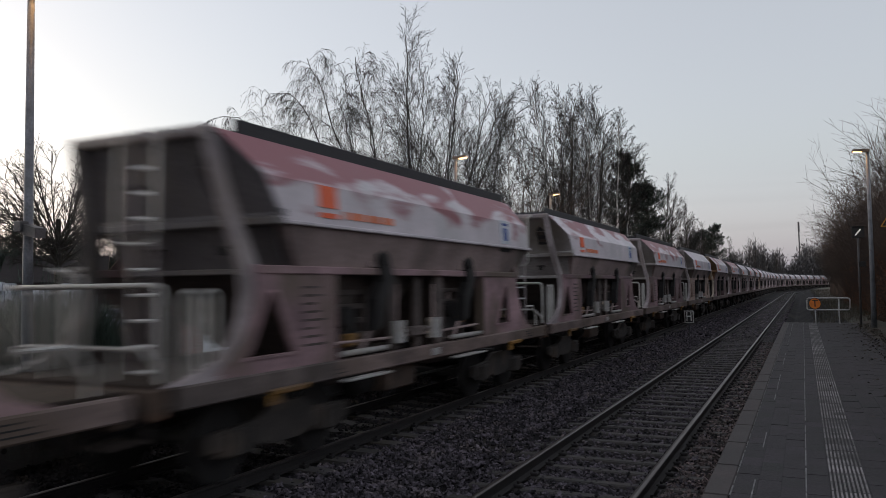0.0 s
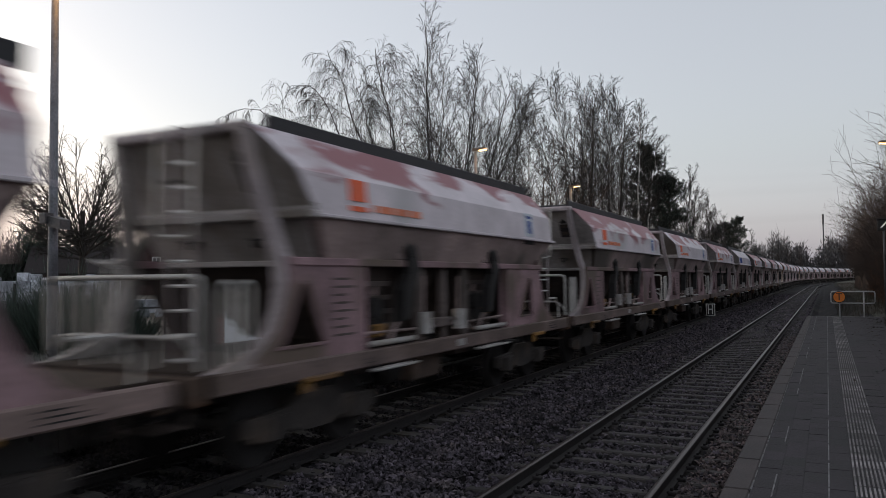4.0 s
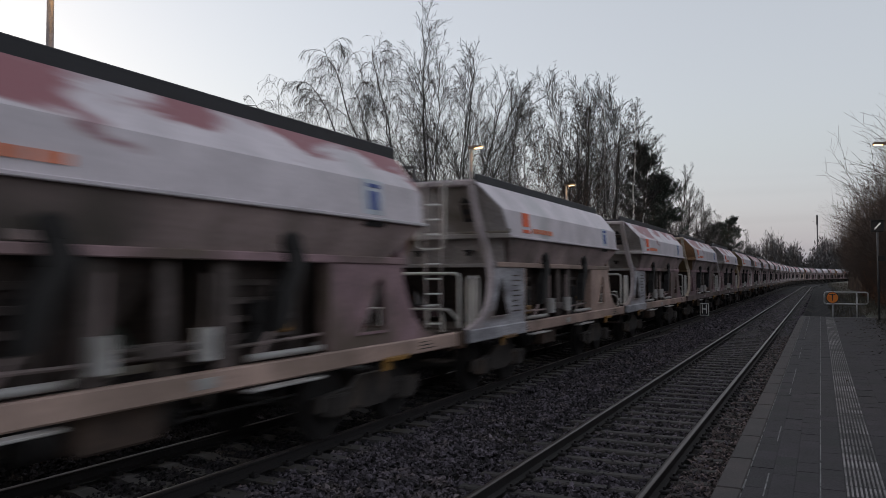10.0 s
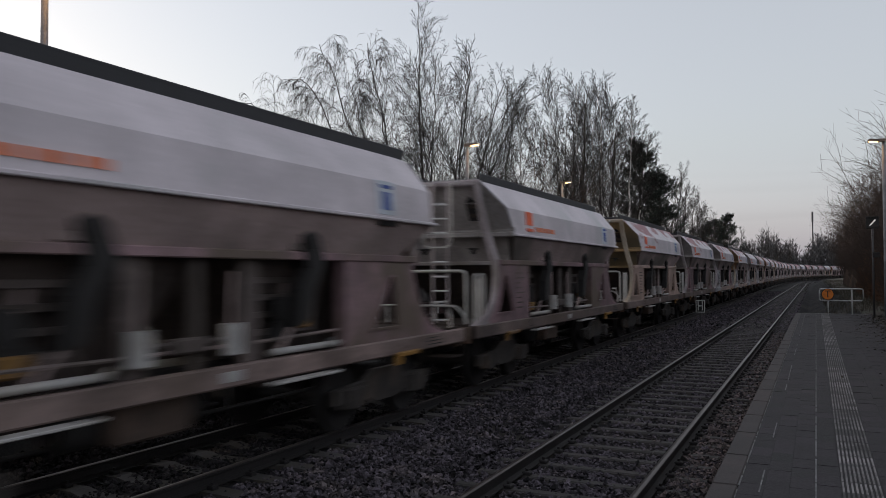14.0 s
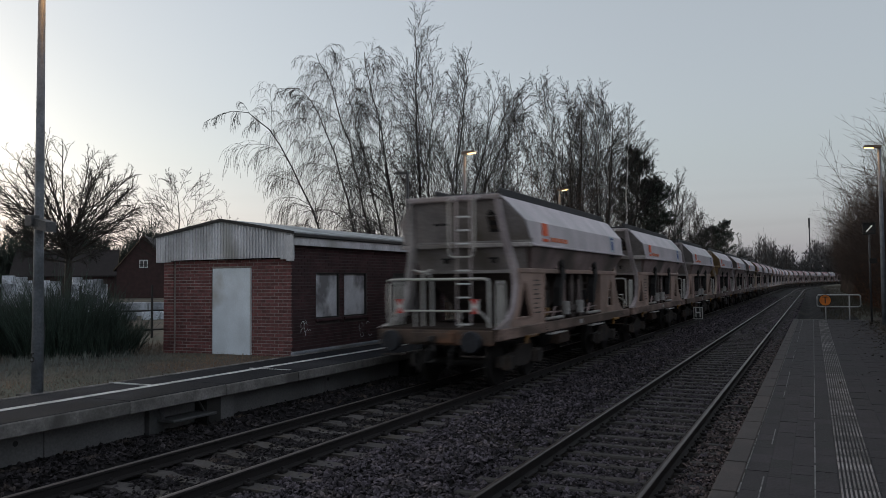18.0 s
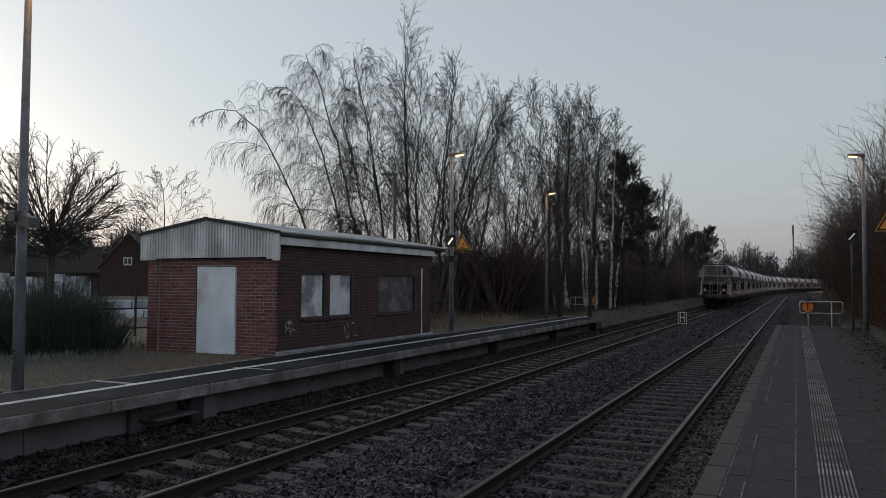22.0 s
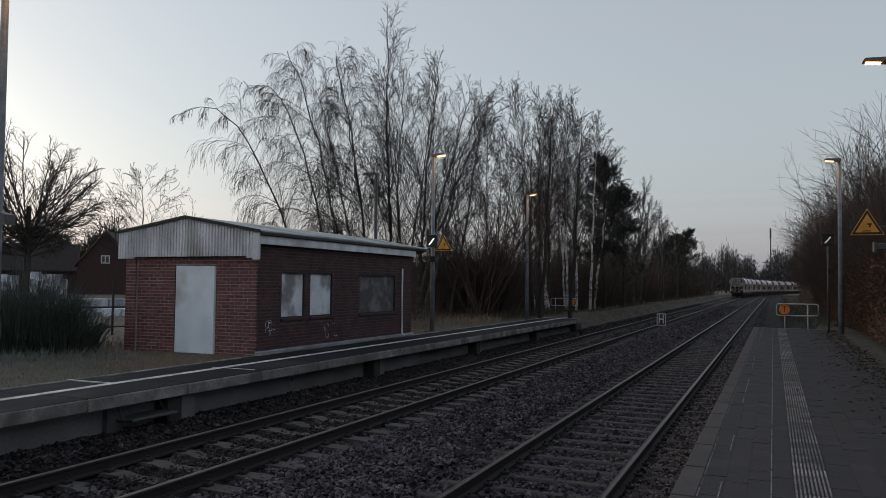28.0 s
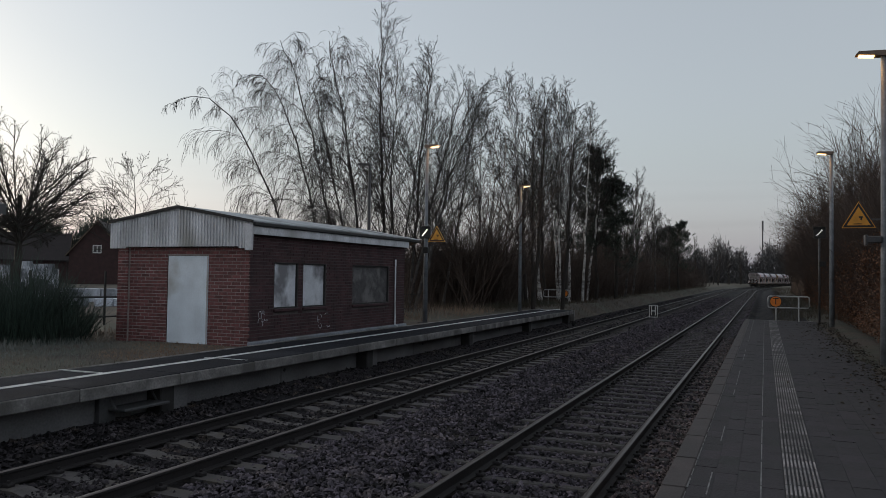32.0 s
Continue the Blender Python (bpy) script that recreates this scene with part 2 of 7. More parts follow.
# trees
M_birch = mat("birch_bark", (0.5, 0.47, 0.45), 0.85, dark=0.4, scale=2.2, fine=18, bump=0.4, dirt=(0.05, 0.042, 0.038), dirt_at=0.5, stretch=(1, 1, 2.6))
M_birch_w = mat("white_birch_bark", (0.6, 0.57, 0.55), 0.85, dark=0.4, scale=2.2, fine=18, bump=0.4, dirt=(0.08, 0.07, 0.065), dirt_at=0.56, stretch=(1, 1, 2.6))
M_bark = mat("dark_bark", (0.04, 0.033, 0.028), 0.9, dark=0.5, scale=3, fine=25, bump=0.5)
# mortar colour darkened to go with the shaded side wall
M_mortar_shaded = mat("shaded_mortar", (0.105, 0.086, 0.084), 0.95, dark=0.6, scale=3, fine=60)
M_twig = mat("birch_twigs", (0.024, 0.018, 0.016), 0.85, dark=0.6, scale=0.6, fine=5, bump=0.0)
M_twig_b = mat("shrub_twigs", (0.06, 0.04, 0.031), 0.85, dark=0.5, scale=0.5, fine=5, bump=0.0)
M_pine = mat("pine_needles", (0.03, 0.042, 0.03), 0.8, dark=0.45, scale=0.8, fine=8, bump=0.0)
M_broom = by_piece(mat("broom_stems", (0.032, 0.052, 0.04), 0.8, dark=0.45, scale=0.9, fine=8, bump=0.0), 0.4, 2.0)
M_beech = mat("dry_beech_leaves", (0.135, 0.06, 0.03), 0.8, dark=0.4, scale=0.8, fine=9, bump=0.0)
M_grass_d = mat("rank_brown_grass", (0.085, 0.065, 0.046), 0.9, dark=0.45, scale=0.7, fine=6, bump=0.0, dirt=(0.05, 0.05, 0.034), dirt_at=0.52)
# birch bark darkened in colour to give stems a backlit look
M_birch_shaded = mat("shaded_birch_bark", (0.11, 0.1, 0.095), 0.9, dark=0.35, scale=2.2, fine=18, bump=0.4, dirt=(0.035, 0.03, 0.028), dirt_at=0.48, stretch=(1, 1, 2.6))
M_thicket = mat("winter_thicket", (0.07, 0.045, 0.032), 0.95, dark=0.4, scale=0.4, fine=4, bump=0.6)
M_grass = mat("dry_grass", (0.25, 0.17, 0.12), 0.9, dark=0.45, scale=0.7, fine=6, bump=0.0, dirt=(0.15, 0.16, 0.148), dirt_at=0.52)
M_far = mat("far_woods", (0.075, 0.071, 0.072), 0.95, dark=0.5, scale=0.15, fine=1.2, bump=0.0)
# wagons
M_wgrey = mat("wagon_grey_paint", (0.385, 0.35, 0.345), 0.6, dark=0.6, scale=1.2, fine=18, bump=0.08, dirt=(0.15, 0.125, 0.105), dirt_at=0.58, rand=0.15)
M_wslate = mat("wagon_end_dark_grime", (0.13, 0.118, 0.125), 0.6, dark=0.6, scale=1.2, fine=18, bump=0.08, dirt=(0.15, 0.125, 0.105), dirt_at=0.58, rand=0.15)
M_wframe = mat("wagon_frame_paint", (0.31, 0.195, 0.212), 0.65, dark=0.5, scale=1.6, fine=18, bump=0.1, dirt=(0.13, 0.095, 0.075), dirt_at=0.53, rand=0.3)
M_wsole = mat("wagon_sole_bar_grime", (0.195, 0.14, 0.127), 0.75, dark=0.45, scale=2.2, fine=20, bump=0.12, dirt=(0.1, 0.07, 0.055), dirt_at=0.53, stretch=(1, 0.5, 1), rand=0.25)
M_wsole_p = mat("wagon_sole_bar_dust", (0.31, 0.212, 0.178), 0.75, dark=0.45, scale=2.2, fine=20, bump=0.12, dirt=(0.1, 0.07, 0.055), dirt_at=0.53, stretch=(1, 0.5, 1), rand=0.25)
M_wpale = mat("wagon_pale_paint", (0.43, 0.3, 0.253), 0.6, dark=0.6, scale=1.3, fine=18, bump=0.08, dirt=(0.22, 0.16, 0.13), dirt_at=0.6, rand=0.15)
M_wlower = mat("wagon_lower_hopper", (0.37, 0.275, 0.265), 0.7, dark=0.55, scale=1.0, fine=18, bump=0.08, dirt=(0.09, 0.075, 0.065), dirt_at=0.56, rand=0.15)
M_wrust = mat("wagon_rust_dust", (0.34, 0.19, 0.105), 0.75, dark=0.55, scale=1.2, fine=18, bump=0.1, dirt=(0.13, 0.085, 0.045), dirt_at=0.55, rand=0.2)
M_wolive = mat("wagon_olive_dust", (0.38, 0.25, 0.125), 0.75, dark=0.6, scale=1.2, fine=18, bump=0.1, dirt=(0.14, 0.11, 0.07), dirt_at=0.55, rand=0.2)
# dirt plus painted-in shade for the wagon's inner and lower faces
M_wdirt_shade = mat("wagon_dirt_and_shade", (0.075, 0.058, 0.053), 0.9, dark=0.5, scale=2, fine=20, bump=0.1, spec=0.2)
M_wdeck = mat("wagon_dirty_deck", (0.05, 0.038, 0.033), 0.95, spec=0.1, dark=0.5, scale=2, fine=20, bump=0.15, dirt=(0.035, 0.028, 0.024), dirt_at=0.5)
M_wdark = mat("wagon_underside", (0.016, 0.0135, 0.0135), 0.7, dark=0.5, scale=3, fine=25, bump=0.2)
M_wblack = mat("wagon_walkway", (0.022, 0.022, 0.026), 0.7, dark=0.6, scale=3, fine=25, bump=0.2)
M_rung = mat("white_rung_paint", (0.62, 0.62, 0.62), 0.5, dark=0.8, scale=3, fine=25, bump=0.03)
M_wrail = mat("wagon_handrail_paint", (0.45, 0.43, 0.41), 0.5, dark=0.7, scale=3, fine=25, bump=0.04)
M_wfresh = mat("wagon_repainted_plate", (0.42, 0.405, 0.435), 0.6, dark=0.5, scale=2.5, fine=20, bump=0.06, dirt=(0.19, 0.15, 0.14), dirt_at=0.54, stretch=(1, 0.4, 1.6))
M_wbluewhite = mat("wagon_fresh_panel", (0.52, 0.56, 0.62), 0.5, dark=0.75, scale=3, fine=25, bump=0.04, dirt=(0.34, 0.34, 0.34), dirt_at=0.62)
M_wlogo = mat("logo_orange", (0.80, 0.12, 0.035), 0.55, dark=0.8, scale=6, fine=30, bump=0.02)
M_wlogo_p = mat("logo_pale_orange", (0.75, 0.22, 0.11), 0.55, dark=0.7, scale=6, fine=30, bump=0.02)
M_wblue = mat("logo_blue", (0.03, 0.07, 0.30), 0.55, dark=0.8, scale=6, fine=30, bump=0.02)
M_wtube = mat("white_cylinder_paint", (0.42, 0.4, 0.39), 0.5, dark=0.7, scale=6, fine=30, bump=0.03, dirt=(0.3, 0.27, 0.24), dirt_at=0.6)
M_wyellow = mat("yellow_lever_paint", (0.3, 0.15, 0.03), 0.6, dark=0.5, scale=6, fine=30, bump=0.05, dirt=(0.1, 0.06, 0.04), dirt_at=0.55)
M_wleg = mat("wagon_pale_leg_paint", (0.37, 0.315, 0.325), 0.55, dark=0.6, scale=1.6, fine=18, bump=0.06, dirt=(0.25, 0.205, 0.185), dirt_at=0.6, rand=0.18)
M_wlegdust = mat("wagon_dusty_leg_paint", (0.44, 0.36, 0.29), 0.6, dark=0.6, scale=1.6, fine=18, bump=0.06, dirt=(0.24, 0.16, 0.1), dirt_at=0.56, rand=0.15)
M_wpost = mat("wagon_grimy_post", (0.135, 0.105, 0.098), 0.8, dark=0.45, scale=2.5, fine=20, bump=0.12, dirt=(0.055, 0.042, 0.036), dirt_at=0.54, rand=0.25)
M_wgrime = mat("wagon_brown_grime", (0.1, 0.066, 0.052), 0.9, dark=0.5, scale=3, fine=20, bump=0.2)
M_wrusty = mat("headstock_rust", (0.09, 0.06, 0.046), 0.8, dark=0.45, scale=2.5, fine=22, bump=0.15, dirt=(0.2, 0.085, 0.04), dirt_at=0.58)
M_wbuffer = mat("buffer_steel", (0.032, 0.034, 0.042), 0.45, metal=0.5, dark=0.5, scale=6, fine=30, bump=0.05)
M_wbogie = mat("bogie_casting", (0.045, 0.037, 0.034), 0.8, dark=0.45, scale=4, fine=25, bump=0.2, dirt=(0.075, 0.055, 0.044), dirt_at=0.58)
M_wred = mat("tail_board_red", (0.45, 0.04, 0.03), 0.5, dark=0.8, scale=6, fine=30, bump=0.02)


def white_shell(name, red, seed):
    """White hopper paint, with a share of dark red dust and spilt streaks towards the top."""
    m = mat(name, (0.585, 0.522, 0.558), 0.5, dark=0.78, scale=1.2, fine=20, bump=0.04, dirt=(0.42, 0.41, 0.42), dirt_at=0.63, rand=0.06)
    if red <= 0:
        return m
    n, l = m.node_tree.nodes, m.node_tree.links
    b = n["Principled BSDF"]
    base = b.inputs["Base Color"].links[0].from_socket
    tc, mp, no = n.new("ShaderNodeTexCoord"), n.new("ShaderNodeMapping"), n.new("ShaderNodeTexNoise")
    mp.inputs["Scale"].default_value = (1.0, 0.55, 1.8)
    mp.inputs["Location"].default_value = (seed * 7.3, seed * 3.1, 0)
    l.new(tc.outputs["Object"], mp.inputs[0])
    l.new(mp.outputs[0], no.inputs["Vector"])
    no.inputs["Scale"].default_value, no.inputs["Detail"].default_value, no.inputs["Distortion"].default_value = 1.3, 6.0, 0.6
    sp, zr = n.new("ShaderNodeSeparateXYZ"), n.new("ShaderNodeMapRange")
    l.new(tc.outputs["Object"], sp.inputs[0])
    for k, v in ((1, 2.95), (2, 3.85), (3, -0.2), (4, 0.16)):
        zr.inputs[k].default_value = v
    l.new(sp.outputs["Z"], zr.inputs[0])
    add, rg, mx = n.new("ShaderNodeMath"), n.new("ShaderNodeMapRange"), n.new("ShaderNodeMix")
    l.new(no.outputs[0], add.inputs[0])
    l.new(zr.outputs[0], add.inputs[1])
    rg.inputs[1].default_value, rg.inputs[2].default_value = 0.64 - 0.13 * red, 0.74 - 0.11 * red
    rg.inputs[4].default_value = 0.9
    l.new(add.outputs[0], rg.inputs[0])
    mx.data_type = 'RGBA'
    l.new(rg.outputs[0], mx.inputs[0])
    l.new(base, mx.inputs[6])
    mx.inputs[7].default_value = (0.24, 0.045, 0.06, 1)
    l.new(mx.outputs[2], b.inputs["Base Color"])
    return m


M_shells = [white_shell("wagon_white_clean", 0, 0), white_shell("wagon_white_dusted", 0.8, 1), white_shell("wagon_white_red", 1.6, 2)]

# ---- mesh helpers ----
class Mesh:
    def __init__(self):
        self.v, self.f = [], []

    def add(self, verts, faces):
        k = len(self.v)
        self.v.extend(tuple(p) for p in verts)
        self.f.extend(tuple(i + k for i in f) for f in faces)
        return self

    def box(self, lo, hi, b=0.0):
        """A box, with chamfered edges where b is given."""
        (x0, y0, z0), (x1, y1, z1) = lo, hi
        if b <= 0:
            v = [(x0, y0, z0), (x1, y0, z0), (x1, y1, z0), (x0, y1, z0), (x0, y0, z1), (x1, y0, z1), (x1, y1, z1), (x0, y1, z1)]
            return self.add(v, [(3, 2, 1, 0), (4, 5, 6, 7), (0, 1, 5, 4), (1, 2, 6, 5), (2, 3, 7, 6), (3, 0, 4, 7)])
        c, h = [(x0 + x1) / 2, (y0 + y1) / 2, (z0 + z1) / 2], [abs(x1 - x0) / 2, abs(y1 - y0) / 2, abs(z1 - z0) / 2]
        b = min(b, min(h) * 0.6)
        idx, v = {}, []
        for s in [(a, e, g) for a in (-1, 1) for e in (-1, 1) for g in (-1, 1)]:
            for ax in range(3):
                idx[s, ax] = len(v)
                v.append(tuple(c[i] + s[i] * (h[i] - (0 if i == ax else b)) for i in range(3)))
        f = []

        def put(loop):
            p = [Vector(v[i]) for i in loop]
            mid = sum(p, Vector()) / len(p) - Vector(c)
            f.append(tuple(loop) if (p[1] - p[0]).cross(p[2] - p[0]).dot(mid) > 0 else tuple(reversed(loop)))

        for ax in range(3):
            o, w = [i for i in range(3) if i != ax]
            for sg in (-1, 1):
                loop = []
                for a, e in ((-1, -1), (1, -1), (1, 1), (-1, 1)):
                    s = [0, 0, 0]
                    s[ax], s[o], s[w] = sg, a, e
                    loop.append(idx[tuple(s), ax])
                put(loop)
            for a in (-1, 1):
                for e in (-1, 1):
                    s1, s2 = [0, 0, 0], [0, 0, 0]
                    s1[ax], s2[ax] = -1, 1
                    for s in (s1, s2):
                        s[o], s[w] = a, e
                    put([idx[tuple(s1), o], idx[tuple(s2), o], idx[tuple(s2), w], idx[tuple(s1), w]])
        for s in [(a, e, g) for a in (-1, 1) for e in (-1, 1) for g in (-1, 1)]:
            put([idx[s, 0], idx[s, 1], idx[s, 2]])
        return self.add(v, f)

    def tube(self, pts, r, n=8, r2=None, cap=True):
        """A round bar along pts; its radius goes from r to r2."""
        pts = [Vector(p) for p in pts]
        r2 = r if r2 is None else r2
        k, m = len(self.v), len(pts)
        for i, p in enumerate(pts):
            d = (pts[min(i + 1, m - 1)] - pts[max(i - 1, 0)]).normalized()
            a = d.cross(Vector((0, 0, 1)) if abs(d.z) < 0.9 else Vector((1, 0, 0))).normalized()
            b = d.cross(a)
            rr = r + (r2 - r) * i / (m - 1)
            for j in range(n):
                t = 2 * math.pi * j / n
                self.v.append(tuple(p + a * (rr * math.cos(t)) + b * (rr * math.sin(t))))
        for i in range(m - 1):
            for j in range(n):
                self.f.append((k + i * n + j, k + i * n + (j + 1) % n, k + (i + 1) * n + (j + 1) % n, k + (i + 1) * n + j))
        if cap:
            self.f.append(tuple(k + j for j in reversed(range(n))))
            self.f.append(tuple(k + (m - 1) * n + j for j in range(n)))
        return self

    def prism(self, outline, ax, a, b):
        """A flat outline (two coordinates) made solid along the axis ax from a to b."""
        n, v = len(outline), []
        for w in (a, b):
            for p, q in outline:
                v.append((w, p, q) if ax == 0 else (p, w, q) if ax == 1 else (p, q, w))
        return self.add(v, [tuple(range(n)), tuple(reversed(range(n, 2 * n)))] + [(i, i + n, (i + 1) % n + n, (i + 1) % n) for i in range(n)])

    def plate(self, outline, hole, ax, a, b):
        """Like prism, with a hole that has as many corners as the outline."""
        n, v = len(outline), []
        for w in (a, b):
            for p, q in list(outline) + list(hole):
                v.append((w, p, q) if ax == 0 else (p, w, q) if ax == 1 else (p, q, w))
        f = []
        for i in range(n):
            j = (i + 1) % n
            f += [(i, j, n + j, n + i), (3 * n + i, 3 * n + j, 2 * n + j, 2 * n + i), (i, 2 * n + i, 2 * n + j, j), (n + i, n + j, 3 * n + j, 3 * n + i)]
        return self.add(v, f)

    def data(self, name, material, smooth=False):
        me = bpy.data.meshes.new(name)
        me.from_pydata(self.v, [], self.f)
        bm = bmesh.new()
        bm.from_mesh(me)
        bmesh.ops.recalc_face_normals(bm, faces=bm.faces)
        bm.to_mesh(me)
        bm.free()
        if smooth:
            me.shade_smooth()
        me.materials.append(material)
        return me


def part(name, mesh, material, parent=None, label="", smooth=False, at=None):
    """One mesh object, under a thing or a part where parent is given."""
    ob = new(name, mesh.data(name, material, smooth) if isinstance(mesh, Mesh) else mesh)
    if parent:
        ob.parent = parent
    if at is not None:
        ob.matrix_basis = at
    return tagged(ob, label) if label else ob


def empty(name, m, label, category, group="", kind=""):
    ob = new(name)
    ob.matrix_basis = m
    return tagged(ob, label, category, group, kind)


def raw(name, verts, faces, material):
    """A large mesh straight from arrays."""
    me = bpy.data.meshes.new(name)
    me.from_pydata(verts if isinstance(verts, list) else verts.tolist(), [], faces if isinstance(faces, list) else faces.tolist())
    me.materials.append(material)
    return me


# ---- the line: straight, then a long bend to the right ----
BEND_AT, BEND_R = 154.0, 635.0
X_NEAR, X_FAR = -2.387, -6.776      # the centre lines of the two tracks


def line(s, off=0.0):
    """The place at s metres along, off metres to the right, and the heading in radians (to the right)."""
    if s <= BEND_AT:
        return off, s, 0.0
    a = (s - BEND_AT) / BEND_R
    return BEND_R - (BEND_R - off) * math.cos(a), BEND_AT + (BEND_R - off) * math.sin(a), a


def sweep(mesh, outline, stations, off=0.0):
    """An outline (x, z) carried along the line; the outline may follow the station."""
    k, n = len(mesh.v), 0
    for i, s in enumerate(stations):
        o = outline(s) if callable(outline) else outline
        n = len(o)
        for x, z in o:
            px, py, a = line(s, off + x)
            mesh.v.append((px, py, z))
    for i in range(len(stations) - 1):
        for j in range(n - 1):
            mesh.f.append((k + i * n + j, k + i * n + j + 1, k + (i + 1) * n + j + 1, k + (i + 1) * n + j))
    return mesh


STATIONS = [-25, 0, 20, 40, 60, 80, 100, 120, 140, 154] + [154 + 9 * i for i in range(1, 56)]


# ---- ground ----
def lift(x, y):
    """How high the ground lies at x (beside the straight or bent line) and y."""
    d = x
    if y > BEND_AT:
        d = x - (min(y, 700) - BEND_AT) ** 2 / (2 * BEND_R)
    z = -0.42
    if d < -8.6:
        z = -0.42 + 0.92 * min(1, (-8.6 - d) / 1.6)
    elif d > -0.4:
        z = -0.42 + 0.98 * min(1, (d + 0.4) / 1.6)
    if abs(d) > 9 or d > 2:
        z += 0.10 * noise.noise(Vector((x * 0.14, y * 0.14, 0)))
    return z


gx = [-3000, -1200, -500, -250, -140, -90, -60, -42] + [-30 + i * 1.5 for i in range(13)] + [-11, -10.2, -9.4, -8.6, -5, -0.4, 0.4, 1.2, 2, 3, 4, 5, 6.5, 8, 10, 13, 17, 22, 30, 45, 70, 120, 250, 500, 1200, 3000]
gy = [-600, -150, -40, -15, 0] + [3 + i * 2.5 for i in range(20)] + [60 + i * 12 for i in range(30)] + [450, 600, 1000, 2000, 4000]
gv = [(x, y, lift(x, y)) for y in gy for x in gx]
gn = len(gx)
gf = [(j * gn + i, j * gn + i + 1, (j + 1) * gn + i + 1, (j + 1) * gn + i) for j in range(len(gy) - 1) for i in range(gn - 1)]
ground = new("ground", raw("ground", gv, gf, M_soil))
tagged(ground, "winter grass and bare soil beside the railway", "ground", kind="structure")

bed = Mesh()
sweep(bed, [(-8.98, -0.02), (-8.5, -0.04), (-8.2, -0.08), (-7.95, -0.19), (-5.55, -0.215), (-4.58, -0.165), (-3.6, -0.21), (-1.2, -0.22), (-0.9, -0.18), (-0.5, -0.4)], STATIONS)
tagged(part("ballast_bed", bed, M_ballast), "crushed stone ballast under both tracks, darkened for shaded gaps between stones", "ballast", kind="structure")


shoulder = Mesh()
sweep(shoulder, [(-0.6, -0.36), (-0.35, -0.36), (0.4, 0.095), (1.2, 0.585), (1.5, 0.6)], [32.0 + 8 * i for i in range(16)] + [s for s in STATIONS if s > 154])
tagged(part("track_shoulder", shoulder, M_ballast), "dark gravel shoulder beyond the platform end", "ballast", kind="structure")


def loose_stones(name, spots, size, material, label, seed):
    """Ballast stones as one heap of small angular pieces."""
    rng = np.random.default_rng(seed)
    n = len(spots)
    base = np.array([(1, 0, 0), (0, 1, 0), (-1, 0, 0), (0, -1, 0), (0, 0, 1), (0, 0, -1.0)])
    f0 = np.array([(0, 1, 4), (1, 2, 4), (2, 3, 4), (3, 0, 4), (1, 0, 5), (2, 1, 5), (3, 2, 5), (0, 3, 5)])
    v = base[None] + rng.normal(0, 0.28, (n, 6, 3))
    v *= (size * rng.uniform(0.55, 1.35, (n, 1, 1))) * rng.uniform(0.6, 1.25, (n, 1, 3)) * np.array((1, 1, 0.75))
    a, t = rng.uniform(0, 6.28, n), rng.uniform(-0.6, 0.6, n)
    c, s = np.cos(a)[:, None], np.sin(a)[:, None]
    x, y, z = v[..., 0] * c - v[..., 1] * s, v[..., 0] * s + v[..., 1] * c, v[..., 2]
    ct, st = np.cos(t)[:, None], np.sin(t)[:, None]
    x, z = x * ct - z * st, x * st + z * ct
    v = np.stack([x, y, z], -1) + spots[:, None]
    f = (f0[None] + 6 * np.arange(n)[:, None, None]).reshape(-1, 3)
    return tagged(new(name, raw(name, v.reshape(-1, 3), f, material)), label, "ballast", kind="stuff")


def stone_spots(x0, x1, y0, y1, per, z, seed):
    rng = np.random.default_rng(seed)
    n = int((x1 - x0) * (y1 - y0) * per)
    p = np.stack([rng.uniform(x0, x1, n), rng.uniform(y0, y1, n), np.full(n, z) + rng.normal(0, 0.014, n)], -1)
    for c in (X_NEAR, X_FAR):
        for s in (-1, 1):
            p = p[np.abs(p[:, 0] - (c + s * 0.7535)) > 0.09]
    inside = (np.abs(p[:, 0] - X_NEAR) < 1.3) | (np.abs(p[:, 0] - X_FAR) < 1.3)
    p[inside, 2] -= np.where(p[inside, 0] < -5, 0.036, 0.026)
    mid = np.abs(p[:, 0] + 4.58) < 0.8
    p[mid, 2] += 0.03
    side = p[:, 0] < -7.95
    p[side, 2] += np.minimum(0.13, (-7.95 - p[side, 0]) * 0.4)
    return p


DARK_TO = -5.9      # the stones of the far track are older and darker


def split_stones(spots, size, lab, seed):
    d = spots[:, 0] < DARK_TO
    loose_stones("ballast_stones", spots[~d], size, M_stone, "loose grey crushed stones " + lab, seed)
    loose_stones("ballast_stones", spots[d], size, M_stone_dark, "dark dirty crushed stones " + lab, seed + 40)


split_stones(np.concatenate([stone_spots(-8.85, -1.0, -12, 3.5, 90, -0.165, 21), stone_spots(-8.85, -1.15, 3.5, 10, 640, -0.165, 1), stone_spots(-8.85, -1.15, 10, 18, 310, -0.165, 2), stone_spots(-8.85, -1.15, 18, 34, 190, -0.165, 3)]), 0.0315, "between the tracks", 4)
split_stones(np.concatenate([stone_spots(-8.85, -1.0, 34, 60, 55, -0.165, 13), stone_spots(-8.85, -1.0, 60, 100, 25, -0.165, 14)]), 0.058, "further along the tracks", 15)
loose_stones("ballast_stones", np.concatenate([stone_spots(-1.5, -0.8, 3, 14, 520, -0.15, 5), stone_spots(-1.5, -0.8, 14, 32, 200, -0.15, 6)]), 0.03, M_stone_rust, "rust-brown crushed stones beside the platform edge", 7)


